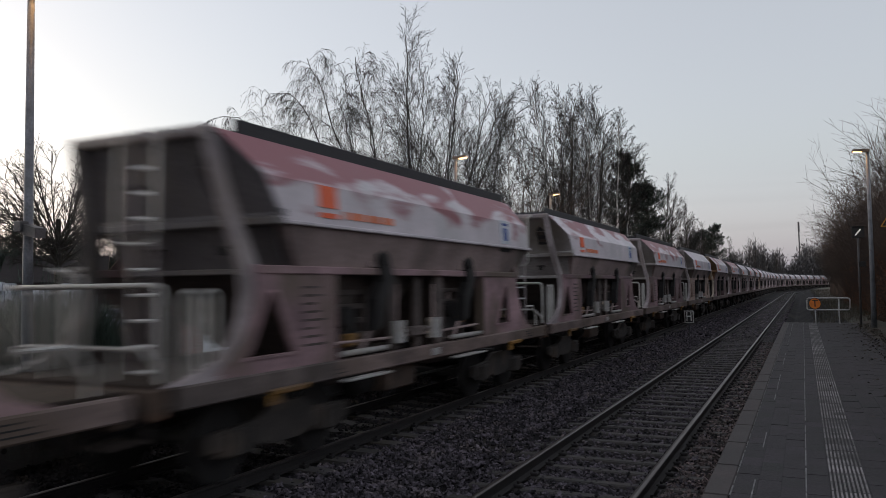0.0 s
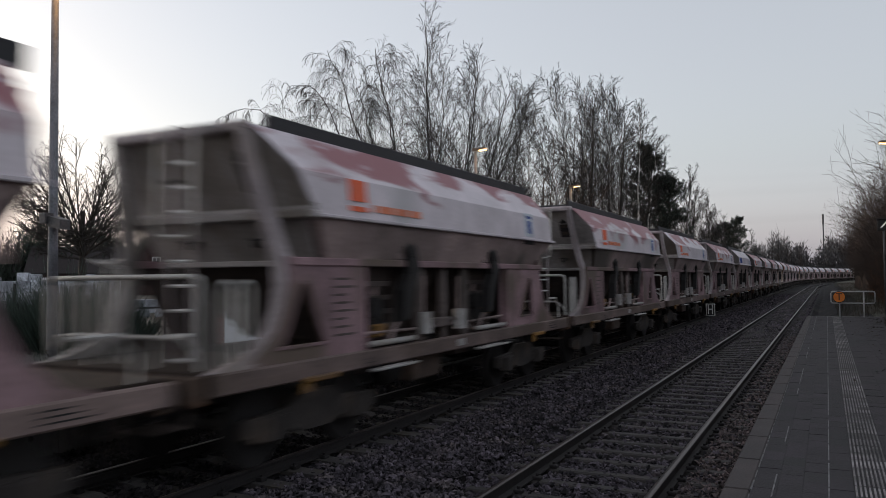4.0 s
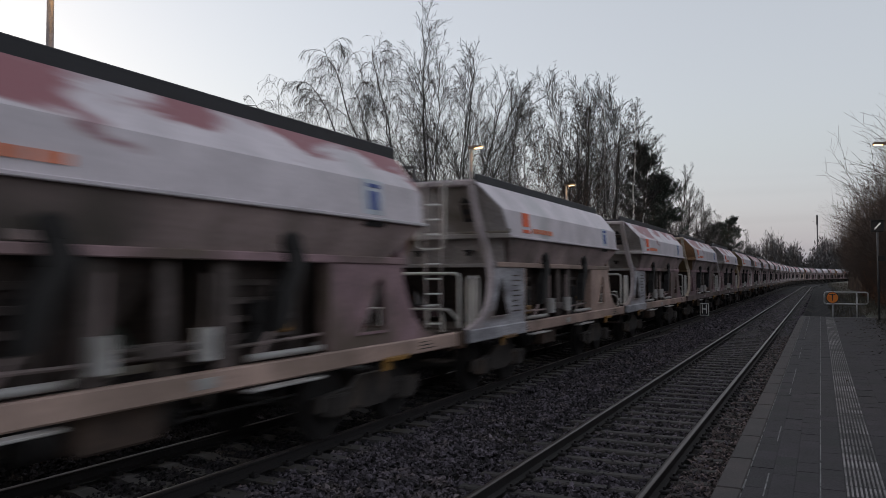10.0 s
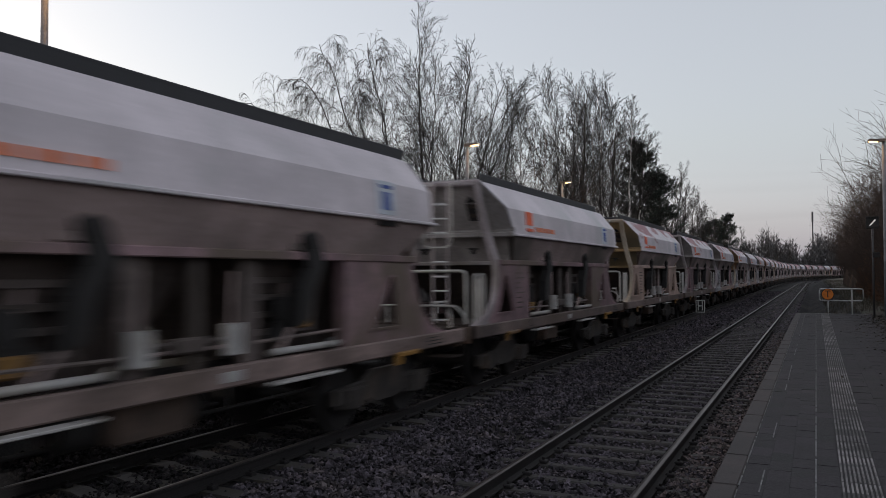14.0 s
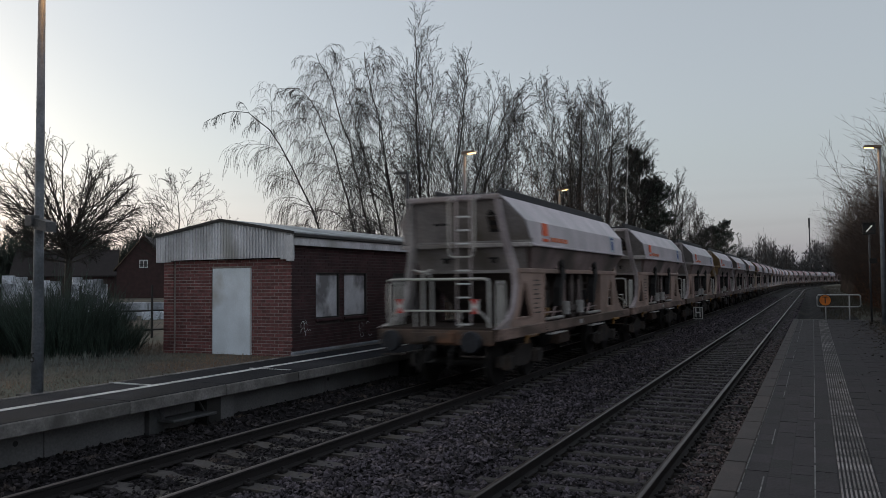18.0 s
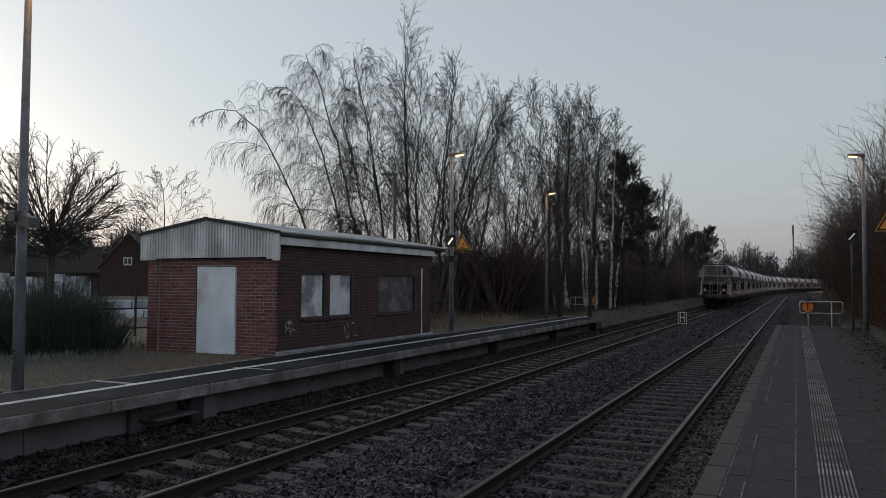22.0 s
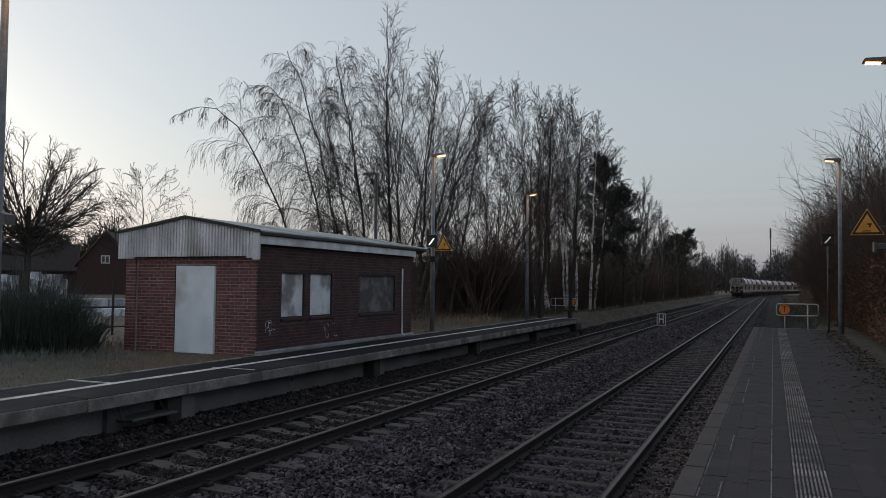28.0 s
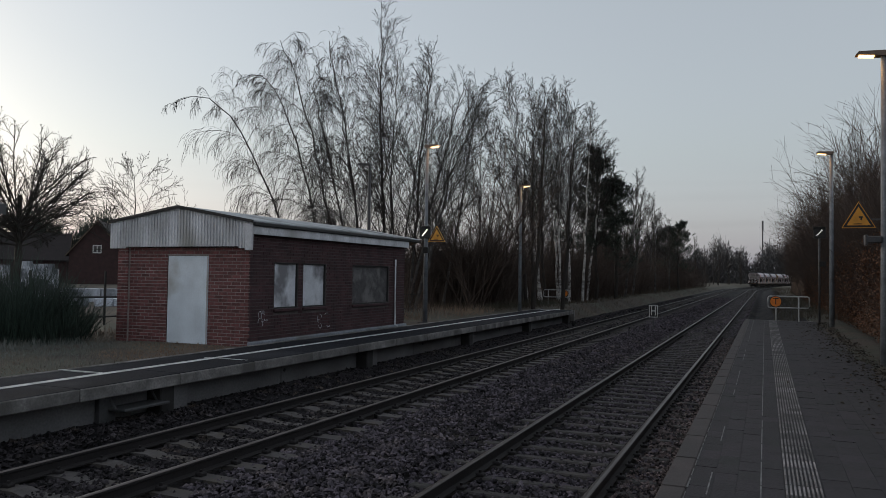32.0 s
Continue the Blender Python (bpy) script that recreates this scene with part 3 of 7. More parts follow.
# ---- tracks ----
RAIL = [(-0.07, -0.15), (0.07, -0.15), (0.07, -0.138), (0.012, -0.118), (0.012, -0.045), (0.036, -0.03), (0.036, -0.006)]
RAIL = RAIL + [(-x, z) for x, z in reversed(RAIL[2:])]
HEAD = [(0.0362, -0.012), (0.03, -0.002), (0.0, 0.0), (-0.03, -0.002), (-0.0362, -0.012)]


def track(name, centre, label, sleeper_mat, top_mat, pitch, sl):
    t = empty(name, pose(0, 0, 0), label, "railway track", kind="structure")
    for s in (-1, 1):
        m = Mesh()
        sweep(m, [(centre + s * 0.7535 + x, z) for x, z in RAIL + RAIL[:1]], STATIONS)
        r = part("rail", m, M_rail, t)
        m = Mesh()
        sweep(m, [(centre + s * 0.7535 + x, z) for x, z in HEAD], STATIONS)
        part("rail_head", m, top_mat, r, "worn running surface of the rail", smooth=True)
    n0 = 0
    far = Mesh()
    me = sl.data("sleeper", sleeper_mat)
    clip = Mesh()
    for s in (-1, 1):
        for d in (-1, 1):
            x = s * 0.7535 + d * 0.1
            clip.box((x - 0.05, -0.05, -0.165), (x + 0.05, 0.05, -0.115), 0.012)
            clip.tube([(x, 0, -0.12), (x, 0, -0.085)], 0.018, 6)
    cm = clip.data("rail_clips", M_rail)
    y = -6.0
    while y < 290:
        px, py, a = line(y, centre)
        if y < 100:
            ob = new("sleeper", me)
            ob.parent = t
            ob.matrix_basis = pose(px, py, 0, 0, 0, -math.degrees(a) + random.uniform(-0.4, 0.4))
            if 2 < y < 32:
                o2 = new("rail_clips", cm)
                o2.parent = ob
        else:
            k = len(far.v)
            far.box((centre - 1.25, -0.12, -0.26), (centre + 1.25, 0.12, -0.16))
            for i in range(k, len(far.v)):
                x, q, z = far.v[i]
                lx, ly, _ = line(y + q, x)
                far.v[i] = (lx, ly, z)
        y += pitch
    tagged(part("sleepers_far", far, sleeper_mat, t), kind="stuff")
    return t


conc = Mesh()
conc.prism([(-1.28, -0.30), (1.28, -0.30), (1.28, -0.175), (1.2, -0.165), (0.45, -0.152), (0.3, -0.185), (-0.3, -0.185), (-0.45, -0.152), (-1.2, -0.165), (-1.28, -0.175)], 1, -0.12, 0.12)
steel = Mesh()
for a, b in ((-1.25, 1.25),):
    steel.prism([(-0.13, -0.26), (-0.085, -0.172), (-0.055, -0.158), (0.055, -0.158), (0.085, -0.172), (0.13, -0.26)], 0, a, b)
track("track_far", X_FAR, "railway track with pale concrete sleepers beside the old platform", M_sleeper, M_railtop, 0.62, conc)
track("track_near", X_NEAR, "railway track with rusty steel sleepers beside the paved platform", M_sleeper_d, M_railtop_d, 0.60, steel)


# ---- paved platform under the camera ----
ZP, XE, YP = 0.61, -0.727, 31.85
plat = empty("platform_near", pose(0, 0, 0), "dark paved station platform with a pale ribbed guide strip", "platform", kind="structure")
core = Mesh().box((XE + 0.05, -14, -0.4), (2.25, YP - 0.03, ZP - 0.062))
part("platform_core", core, M_wall_conc, plat)
part("joint_bed", Mesh().box((XE + 0.19, -8, ZP - 0.061), (2.2, YP - 0.05, ZP - 0.0045)), M_paver, plat)
slab = Mesh().box((0, 0, 0), (0.185, 0.985, 0.12), 0.012).data("edge_slab", M_paver_edge)
y = -8.0
while y < YP - 0.5:
    o = part("edge_slab", slab, None, plat, at=pose(XE, y, ZP - 0.12, random.uniform(-0.1, 0.1)))
    y += 1.0
lip = Mesh().box((XE + 0.03, -8, ZP - 0.34), (XE + 0.06, YP, ZP - 0.12))
part("edge_beam", lip, M_wall_conc, plat)
dash = Mesh()
rng = random.Random(3)
y = 1.0
while y < YP:
    k = rng.uniform(0.05, 0.3)
    w = rng.uniform(0.002, 0.006)
    dash.box((XE + 0.19 - w, y, ZP - 0.01), (XE + 0.19 + w, y + k, ZP + 0.0035))
    y += k + rng.uniform(0.02, 0.14)
part("edge_joint_sand", dash, M_grit, plat, "broken pale line along the edge slabs")
for xj, gap in ((XE + 0.335 - 0.0, 0.5), (-0.03, 0.12)):
    dash = Mesh()
    y = 1.0
    while y < YP:
        k = rng.uniform(0.1, 0.9)
        if rng.random() > gap:
            dash.box((xj - 0.005, y, ZP - 0.01), (xj + 0.005, y + k, ZP + 0.003))
        y += k + rng.uniform(0.02, 0.1)
    part("joint_sand", dash, M_grit, plat)


def rows_of_blocks(parent, name, x0, x1, y0, y1, w, l, z, material, keep, seed, label):
    """Paving in offset rows along y: blocks inside keep (y from, to) are parts, the rest is one mesh."""
    rg = random.Random(seed)
    me = Mesh().box((0.001, 0.0006, -0.06), (w - 0.001, l - 0.0006, 0), 0.001).data(name, material)
    rest = Mesh()
    n = int(round((x1 - x0) / w))
    made = 0
    for i in range(n):
        y = y0 - (l / 2 if i % 2 else 0)
        while y < y1:
            dz = rg.uniform(-0.002, 0.002)
            if keep[0] <= y < keep[1] and made < 300:
                o = part(name, me, None, parent, at=pose(x0 + i * w, y, z + dz, rg.uniform(-0.3, 0.3), rg.uniform(-0.3, 0.3)))
                made += 1
            else:
                rest.box((x0 + i * w + 0.0012, y + 0.0007, z - 0.06), (x0 + (i + 1) * w - 0.0012, min(y + l, y1) - 0.0007, z + dz))
            y += l
    tagged(part(name + "s_rest", rest, material, parent), label, kind="stuff")


rows_of_blocks(plat, "paver", XE + 0.195, 0.13, -8, YP - 0.05, 0.1655, 0.32, ZP - 0.001, M_paver, (4.5, 31), 11, "dark grey paving blocks")
rows_of_blocks(plat, "paving_block", 0.40, 2.2, -8, YP - 0.05, 0.20, 0.30, ZP - 0.001, M_paver, (6, 13), 12, "dark grey paving blocks")
tile = Mesh().box((0.002, 0.002, -0.06), (0.266, 0.296, -0.012), 0.004)
for i in range(9):
    x = 0.016 + i * 0.0295
    tile.prism([(x - 0.009, -0.014), (x + 0.009, -0.014), (x + 0.006, 0.002), (x - 0.006, 0.002)], 1, 0.006, 0.292)
tile = tile.data("ribbed_slab", M_tactile)
for i in range(132):
    part("ribbed_slab", tile, None, plat, at=pose(0.131, -8 + i * 0.3, ZP + 0.002 + random.uniform(-0.002, 0.002)))
kerb = Mesh()
for i in range(34):
    kerb.box((2.2, -4 + i * 1.06, 0.3), (2.29, -4 + i * 1.06 + 1.05, ZP + 0.02), 0.012)
part("back_kerb", kerb, M_concrete, plat)
verge = Mesh()
k = len(verge.v)
nv = 0
for j in range(150):
    y = 3 + j * 0.2
    rag = 0.2 * noise.noise(Vector((y * 0.6, 3, 0))) + 0.1 * noise.noise(Vector((y * 2.7, 9, 0)))
    sec = [(1.72 + rag, -0.02), (1.76 + rag, 0.008), (1.86 + rag * 0.9, 0.022), (1.98 + rag * 0.6, 0.03), (2.12 + rag * 0.4, 0.05), (2.3, 0.075), (2.55, 0.06), (2.9, -0.02)]
    nv = len(sec)
    for x, z in sec:
        verge.v.append((x, y, ZP + z + 0.02 * noise.noise(Vector((x * 6, y * 5, 1)))))
for j in range(149):
    for i in range(nv - 1):
        verge.f.append((j * nv + i, j * nv + i + 1, (j + 1) * nv + i + 1, (j + 1) * nv + i))
tagged(part("verge", verge, M_moss), "mossy soil and leaf litter creeping over the paving", "verge", kind="structure")
end = Mesh().box((XE, YP - 0.04, 0.1), (2.25, YP + 0.08, ZP + 0.002), 0.012)
part("end_kerb", end, M_concrete, plat)

# ---- old platform on the far side ----
ZL, XL, YL = 0.567, -8.436, 36.65
old = empty("platform_far", pose(0, 0, 0), "old concrete platform with a white warning line and asphalt top", "platform", kind="structure")
slab2 = Mesh().box((0, 0.006, -0.175), (-0.93, 1.894, 0), 0.012).data("edge_slab", M_concrete)
i = 0
y = 7.58 - 1.9 * 10
while y < YL - 1.0:
    part("edge_slab", slab2, None, old, at=pose(XL + random.uniform(-0.006, 0.006), y, ZL + random.uniform(-0.004, 0.004)))
    y += 1.9
face = Mesh()
for i in range(30):
    y = 7.58 - 19 + i * 1.9
    if y < YL - 1.0:
        face.box((XL - 0.931, y + 0.008, ZL - 0.006), (XL - 0.03, y + 1.892, ZL + 0.009), 0.004)
part("edge_surfacing", face, M_asphalt, old, "dark asphalt skin on the edge slabs")
part("asphalt_top", Mesh().box((-10.28, -12, ZL - 0.15), (XL - 0.93, YL, ZL - 0.004)), M_asphalt, old)
seg = Mesh()
for i in range(24):
    seg.box((-9.47, -11 + i * 2, ZL - 0.02), (-9.32, -11 + i * 2 + 1.995, ZL + 0.013))
seg.box((-10.3, YL - 0.5, ZL - 0.02), (-9.46, YL - 0.4, ZL + 0.004))
part("warning_line", seg, M_line, old, "worn white painted line")
for a, b in ((8.9, -9.9), (11.4, -9.1)):
    part("joint_strip", Mesh().box((b - 0.5, a, ZL - 0.02), (b + 0.45, a + 0.03, ZL + 0.014)), M_line, old)
kb = Mesh()
for i in range(48):
    kb.box((-10.36, -11 + i, ZL - 0.2), (-10.28, -11 + i + 0.99, ZL + 0.012), 0.01)
part("back_kerb", kb, M_concrete, old)
wallp = Mesh()
for i in range(16):
    wallp.box((-9.02, -12 + i * 3.1, -0.45), (-8.86, -12 + i * 3.1 + 3.085, ZL - 0.175), 0.01)
part("retaining_panels", wallp, M_wall_conc, old)
holes = Mesh()
for i in range(12):
    holes.tube([(-8.857, -0.5 + i * 3.35, 0.23), (-8.85, -0.5 + i * 3.35, 0.23)], 0.035, 10)
part("drain_holes", holes, M_dark, old)
pier = Mesh().box((-8.86, -0.3, -0.45), (-8.56, 0.0, ZL - 0.175), 0.02)
pier2 = Mesh().box((-8.86, 0.02, -0.45), (-8.66, 0.42, ZL - 0.175), 0.02)
for y in (-3.6, 2.95, 9.5, 16.1, 22.8, 29.4, 35.9):
    part("pier", pier, M_dark, old, "dark recessed pier", at=pose(0, y, 0))
    part("pier_face", pier2, M_wall_conc, old, at=pose(0, y, 0))
step = Mesh()
step.box((-8.8, 8.35, 0.14), (-8.42, 9.25, 0.18), 0.008)
step.tube([(-8.8, 8.38, 0.38), (-8.62, 8.38, 0.16)], 0.02, 6)
step.tube([(-8.8, 9.2, 0.38), (-8.62, 9.2, 0.16)], 0.02, 6)
step.box((-8.85, 8.2, -0.05), (-8.75, 8.5, 0.38), 0.01)
tagged(part("step_board", step, M_galv_d), "grey steel step hung below the platform edge", "step")
part("end_wall", Mesh().box((-10.3, YL, -0.5), (XL - 0.1, YL + 0.15, ZL - 0.01), 0.02), M_concrete, old)


# ---- brick station hut ----
HX0, HX1, HY0, HY1, HZ = -14.3, -10.5, 13.9, 21.75, 0.5


def brick_wall(parent, across, along0, along1, z0, z1, out, holes, material, cap, seed):
    """Courses of bricks on a wall plane. across: 0 for a wall along y, 1 for a wall along x; out: where its face lies."""
    rg = random.Random(seed)
    L, Hh, J, D = 0.225, 0.0625, 0.0145, 0.03
    sg = 1 if across == 0 else -1
    size = (D, L, Hh) if across == 0 else (L, D, Hh)
    me = Mesh().box((0, 0, 0), size, 0.003).data("brick", material)
    rest, made, c, z = Mesh(), 0, 0, z0
    while z + Hh <= z1:
        a = along0 - (0.12 if c % 2 else 0)
        while a < along1:
            lo, hi = max(a, along0), min(a + L, along1)
            spans = [(lo, hi)] if hi - lo > 0.03 else []
            for h0, h1, g0, g1 in holes:
                if z + Hh > g0 and z < g1:
                    cut = []
                    for p, q in spans:
                        if q <= h0 or p >= h1:
                            cut.append((p, q))
                        else:
                            if h0 - p > 0.03:
                                cut.append((p, h0))
                            if q - h1 > 0.03:
                                cut.append((h1, q))
                    spans = cut
            for p, q in spans:
                d = rg.uniform(-0.003, 0.003)
                if q - p > L - 0.001 and made < cap:
                    at = (out - D + d, p, z) if across == 0 else (p, out + d, z)
                    part("brick", me, None, parent, at=pose(*at))
                    made += 1
                elif across == 0:
                    rest.box((out - D + d, p, z), (out + d, q, z + Hh))
                else:
                    rest.box((p, out + d, z), (q, out + D + d, z + Hh))
            a += L + J
        z += Hh + J
        c += 1
    return tagged(part("bricks_rest", rest, M_brick_rest if material is M_brick else material, parent), kind="stuff")


hut = empty("station_hut", pose(0, 0, 0), "small disused red brick station hut with boarded windows", "hut")
DOOR = (-12.84, -11.64, 0.45, 2.54)
gab = Mesh()
gy0 = HY0 + 0.007
gab.box((HX0, gy0, 0.2), (DOOR[0], gy0 + 0.24, 2.72))
gab.box((DOOR[1], gy0, 0.2), (HX1 - 0.012, gy0 + 0.24, 2.72))
gab.box((DOOR[0], gy0, 2.54), (DOOR[1], gy0 + 0.24, 2.72))
gw = part("gable_wall", gab, M_mortar, hut)
WIN = [(14.82, 15.80, 1.33, 2.41), (16.02, 17.08, 1.33, 2.41), (18.48, 20.68, 1.32, 2.41)]
edges = [HY0 + 0.02] + [v for w in WIN for v in w[:2]] + [HY1]
# the side wall's shade is put into its brick and mortar colours
side = part("side_wall", Mesh().box((HX1 - 0.26, edges[0], 0.2), (HX1 - 0.007, edges[1], 3.1)), M_mortar_shaded, hut)
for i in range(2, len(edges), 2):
    part("wall_pier", Mesh().box((HX1 - 0.26, edges[i], 0.2), (HX1 - 0.007, edges[i + 1], 3.1)), M_mortar_shaded, side)
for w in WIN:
    part("wall_below_window", Mesh().box((HX1 - 0.26, w[0], 0.2), (HX1 - 0.007, w[1], w[2])), M_mortar_shaded, side)
    part("wall_above_window", Mesh().box((HX1 - 0.26, w[0], w[3]), (HX1 - 0.007, w[1], 3.1)), M_mortar_shaded, side)
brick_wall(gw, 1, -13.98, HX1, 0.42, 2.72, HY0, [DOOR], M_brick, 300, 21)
brick_wall(side, 0, HY0, HY1, 0.42, 3.08, HX1, [(w[0] - 0.02, w[1] + 0.02, w[2] - 0.08, w[3]) for w in WIN], M_brick_shaded, 0, 22)
pil = Mesh().box((HX0, HY0 - 0.06, 0.3), (HX0 + 0.3, HY0 + 0.2, 2.72))
pl = part("pilaster", pil, M_mortar, hut)
brick_wall(pl, 1, HX0 - 0.004, HX0 + 0.304, 0.42, 2.72, HY0 - 0.067, [], M_brick_rest, 0, 23)
part("back_wall", Mesh().box((HX0, HY1 - 0.24, 0.2), (HX1 - 0.27, HY1, 3.3)), M_brick_shaded, hut)
part("west_wall", Mesh().box((HX0, HY0 + 0.3, 0.2), (HX0 + 0.24, HY1 - 0.25, 3.1)), M_brick_shaded, hut)
dr = part("door", Mesh().box((DOOR[0] + 0.015, HY0 + 0.0, 0.47), (DOOR[1] - 0.015, HY0 + 0.05, DOOR[3] - 0.01), 0.012), M_white, hut, "plain white sheet door")
part("door_edge", Mesh().box((DOOR[1] - 0.05, HY0 - 0.012, 0.47), (DOOR[1] - 0.018, HY0 - 0.002, DOOR[3] - 0.02), 0.004), M_fascia, dr)
for i, w in enumerate(WIN):
    wd = part("window", Mesh().plate([(w[0], w[2]), (w[1], w[2]), (w[1], w[3]), (w[0], w[3])], [(w[0] + 0.03, w[2] + 0.03), (w[1] - 0.03, w[2] + 0.03), (w[1] - 0.03, w[3] - 0.03), (w[0] + 0.03, w[3] - 0.03)], 0, HX1 - 0.10, HX1 - 0.02), M_dark, hut, "boarded-up window")
    part("board", Mesh().box((HX1 - 0.085, w[0] + 0.028, w[2] + 0.028), (HX1 - 0.06, w[1] - 0.028, w[3] - 0.028), 0.004), M_board_d if i == 2 else M_board, wd, "dark stained board" if i == 2 else "pale stained board")
    part("sill", Mesh().box((HX1 - 0.1, w[0] - 0.03, w[2] - 0.075), (HX1 + 0.05, w[1] + 0.03, w[2] - 0.005), 0.01), M_brick_shaded, wd)
# roof: a flat double pitch with boarded white edges
AX, AZ, EZ, YB, YF = -12.42, 3.62, 3.30, HY0 - 0.16, HY1 + 0.75
XR, XW = HX1 + 0.17, HX0 - 0.17
roof = Mesh()
roof.prism([(XW, EZ), (AX, AZ), (XR, EZ - 0.04), (XR, EZ + 0.015), (AX, AZ + 0.06), (XW, EZ + 0.06)], 1, YB - 0.03, YF)
part("roof", roof, M_roof, hut, "flat pitched roof covered in grey felt")
cor = Mesh()
n = 96
xs = [XW + (XR - XW) * i / n for i in range(n + 1)]
for i in range(n):
    def top(x):
        return EZ + (AZ - EZ) * (x - XW) / (AX - XW) if x < AX else AZ + (EZ - 0.04 - AZ) * (x - AX) / (XR - AX)
    a, b = xs[i], xs[i + 1]
    o = 0.024 if i % 2 else 0.0
    low = 2.70 if (a < HX0 + 0.28 or b > HX1 - 0.2) else 2.74
    cor.add([(a, YB + o, low), (b, YB + o, low), (b, YB + o, top(b)), (a, YB + o, top(a)), (a, YB + 0.03, low), (b, YB + 0.03, low), (b, YB + 0.03, top(b)), (a, YB + 0.03, top(a))],
            [(0, 1, 2, 3), (7, 6, 5, 4), (0, 4, 5, 1), (1, 5, 6, 2), (3, 7, 4, 0)])
part("gable_cladding", cor, M_fascia, hut, "weathered white corrugated gable cladding")
edge = Mesh()
edge.prism([(XW - 0.03, EZ - 0.0), (AX, AZ), (XR + 0.02, EZ - 0.045), (XR + 0.02, EZ + 0.02), (AX, AZ + 0.07), (XW - 0.03, EZ + 0.065)], 1, YB - 0.045, YB - 0.002)
part("verge_trim", edge, M_dark, hut)
fa = Mesh()
fa.box((XR - 0.03, YB, 3.01), (XR, YF - 0.8, 3.20), 0.006)
part("fascia_board", fa, M_fascia, hut, "weathered white eaves board")
part("gutter", Mesh().box((XR - 0.01, YB, 3.195), (XR + 0.06, YF - 0.05, 3.285), 0.02), M_black, hut, "dark sagging gutter")
part("soffit", Mesh().box((HX1 - 0.02, YB + 0.04, 3.02), (XR - 0.03, YF - 0.8, 3.06)), M_dark, hut)
part("corner_panel", Mesh().box((XR - 0.2, YB - 0.012, 2.66), (XR + 0.003, YB + 0.02, 3.24), 0.006), M_fascia, hut)
part("downpipe", Mesh().tube([(HX1 + 0.06, 21.0, 2.62), (HX1 + 0.055, 21.0, 1.6), (HX1 + 0.06, 21.0, 0.64), (HX1 + 0.16, 21.0, 0.6)], 0.025, 8), M_fascia, hut, "broken-off white downpipe", smooth=True)
part("plinth", Mesh().box((HX1 - 0.01, HY0 - 0.05, 0.3), (HX1 + 0.11, HY1, 0.635), 0.02), M_plinth, hut)
rf = Mesh()
for i in range(8):
    rf.box((XR - 0.5 + 0.06 * i, YF - 0.75 + 0.0, 3.08 + 0.016 * i), (XR - 0.47 + 0.06 * i, YF + 0.03 * (i % 3), 3.11 + 0.016 * i))
part("eaves_laths", rf, M_pallet, hut, "bare brown laths of the broken eaves")
# pale scrawls that cannot be read
sc = Mesh()
rg = random.Random(8)
for cx, cz, nn, ww in ((14.42, 1.12, 9, 0.13), (17.0, 0.92, 7, 0.3)):
    for i in range(nn):
        a, r = rg.uniform(0, 6.28), rg.uniform(0.03, 0.11)
        p0 = Vector((HX1 + 0.006, cx + rg.uniform(-ww, ww), cz + rg.uniform(-0.14, 0.16)))
        sc.tube([p0 + Vector((0, r * math.cos(a + t), r * math.sin(a + t))) for t in (0, 0.7, 1.4, 2.1)], 0.006, 4)
tagged(part("scrawl", sc, M_fascia, hut, "illegible pale paint scrawl"), kind="stuff")


# ---- lamps, signals, signs ----
def street_lamp(x, y, z, h, side, lit, label, arm=0.3):
    t = empty("street_lamp", pose(x, y, z), label, "lamp", "platform lamps")
    part("pole", Mesh().tube([(0, 0, 0), (0, 0, h * 0.42), (0, 0, h)], 0.088, 14, 0.05), M_galv if lit else M_lampbody, t, "galvanised steel pole", smooth=True)
    part("base_plate", Mesh().box((-0.2, -0.2, -0.02), (0.2, 0.2, 0.02), 0.008), M_dark, t)
    part("pole_hatch", Mesh().box((-0.04, 0.078, 0.75), (0.04, 0.094, 1.05), 0.006), M_galv_d, t)
    hd = Mesh()
    x0, x1 = -0.06 * side, (arm + 0.16) * side
    hd.prism([(x0, h - 0.02), (x1, h + 0.045), (x1 - 0.05 * side, h + 0.1), (x0, h + 0.08)], 1, -0.11, 0.11)
    head = part("lamp_head", hd, M_lampbowl if lit else M_lampbody, t, "flat lamp head")
    gl = Mesh().prism([(0.16 * side, h - 0.012), (x1 - 0.05 * side, h + 0.016), (x1 - 0.05 * side, h + 0.03), (0.16 * side, h + 0.004)], 1, -0.08, 0.08)
    part("lamp_glass", gl, M_lampglow if lit else M_lampbody, head, "glowing orange lamp glass" if lit else "")
    if lit:
        lamp = new("lamp_light", bpy.data.lights.new("lamp_light", 'AREA'))
        lamp.data.shape, lamp.data.size, lamp.data.size_y = 'RECTANGLE', 0.22, 0.14
        lamp.data.energy, lamp.data.color = 1.6, (1.0, 0.5, 0.17)
        lamp.matrix_world = Matrix.Translation((x + (arm + 0.02) * side, y, z + h - 0.03))
    return t


lampL = street_lamp(-10.45, 7.65, 0.55, 6.12, 1, True, "tall galvanised platform lamp on the old platform")
bx = Mesh().box((-0.06, -0.2, 2.5), (0.1, -0.06, 2.66), 0.01)
bx.prism([(0.08, 2.46), (0.36, 2.40), (0.36, 2.55), (0.08, 2.62)], 1, -0.16, 0.02)
part("loudspeaker", bx, M_galv_d, lampL, "grey horn loudspeaker on the pole")
lampB = street_lamp(-10.6, 23.6, 0.55, 5.95, 1, True, "lit platform lamp with a signal board and a warning sign")
street_lamp(-10.55, 34.25, 0.5, 5.85, 1, True, "lit platform lamp at the end of the old platform")
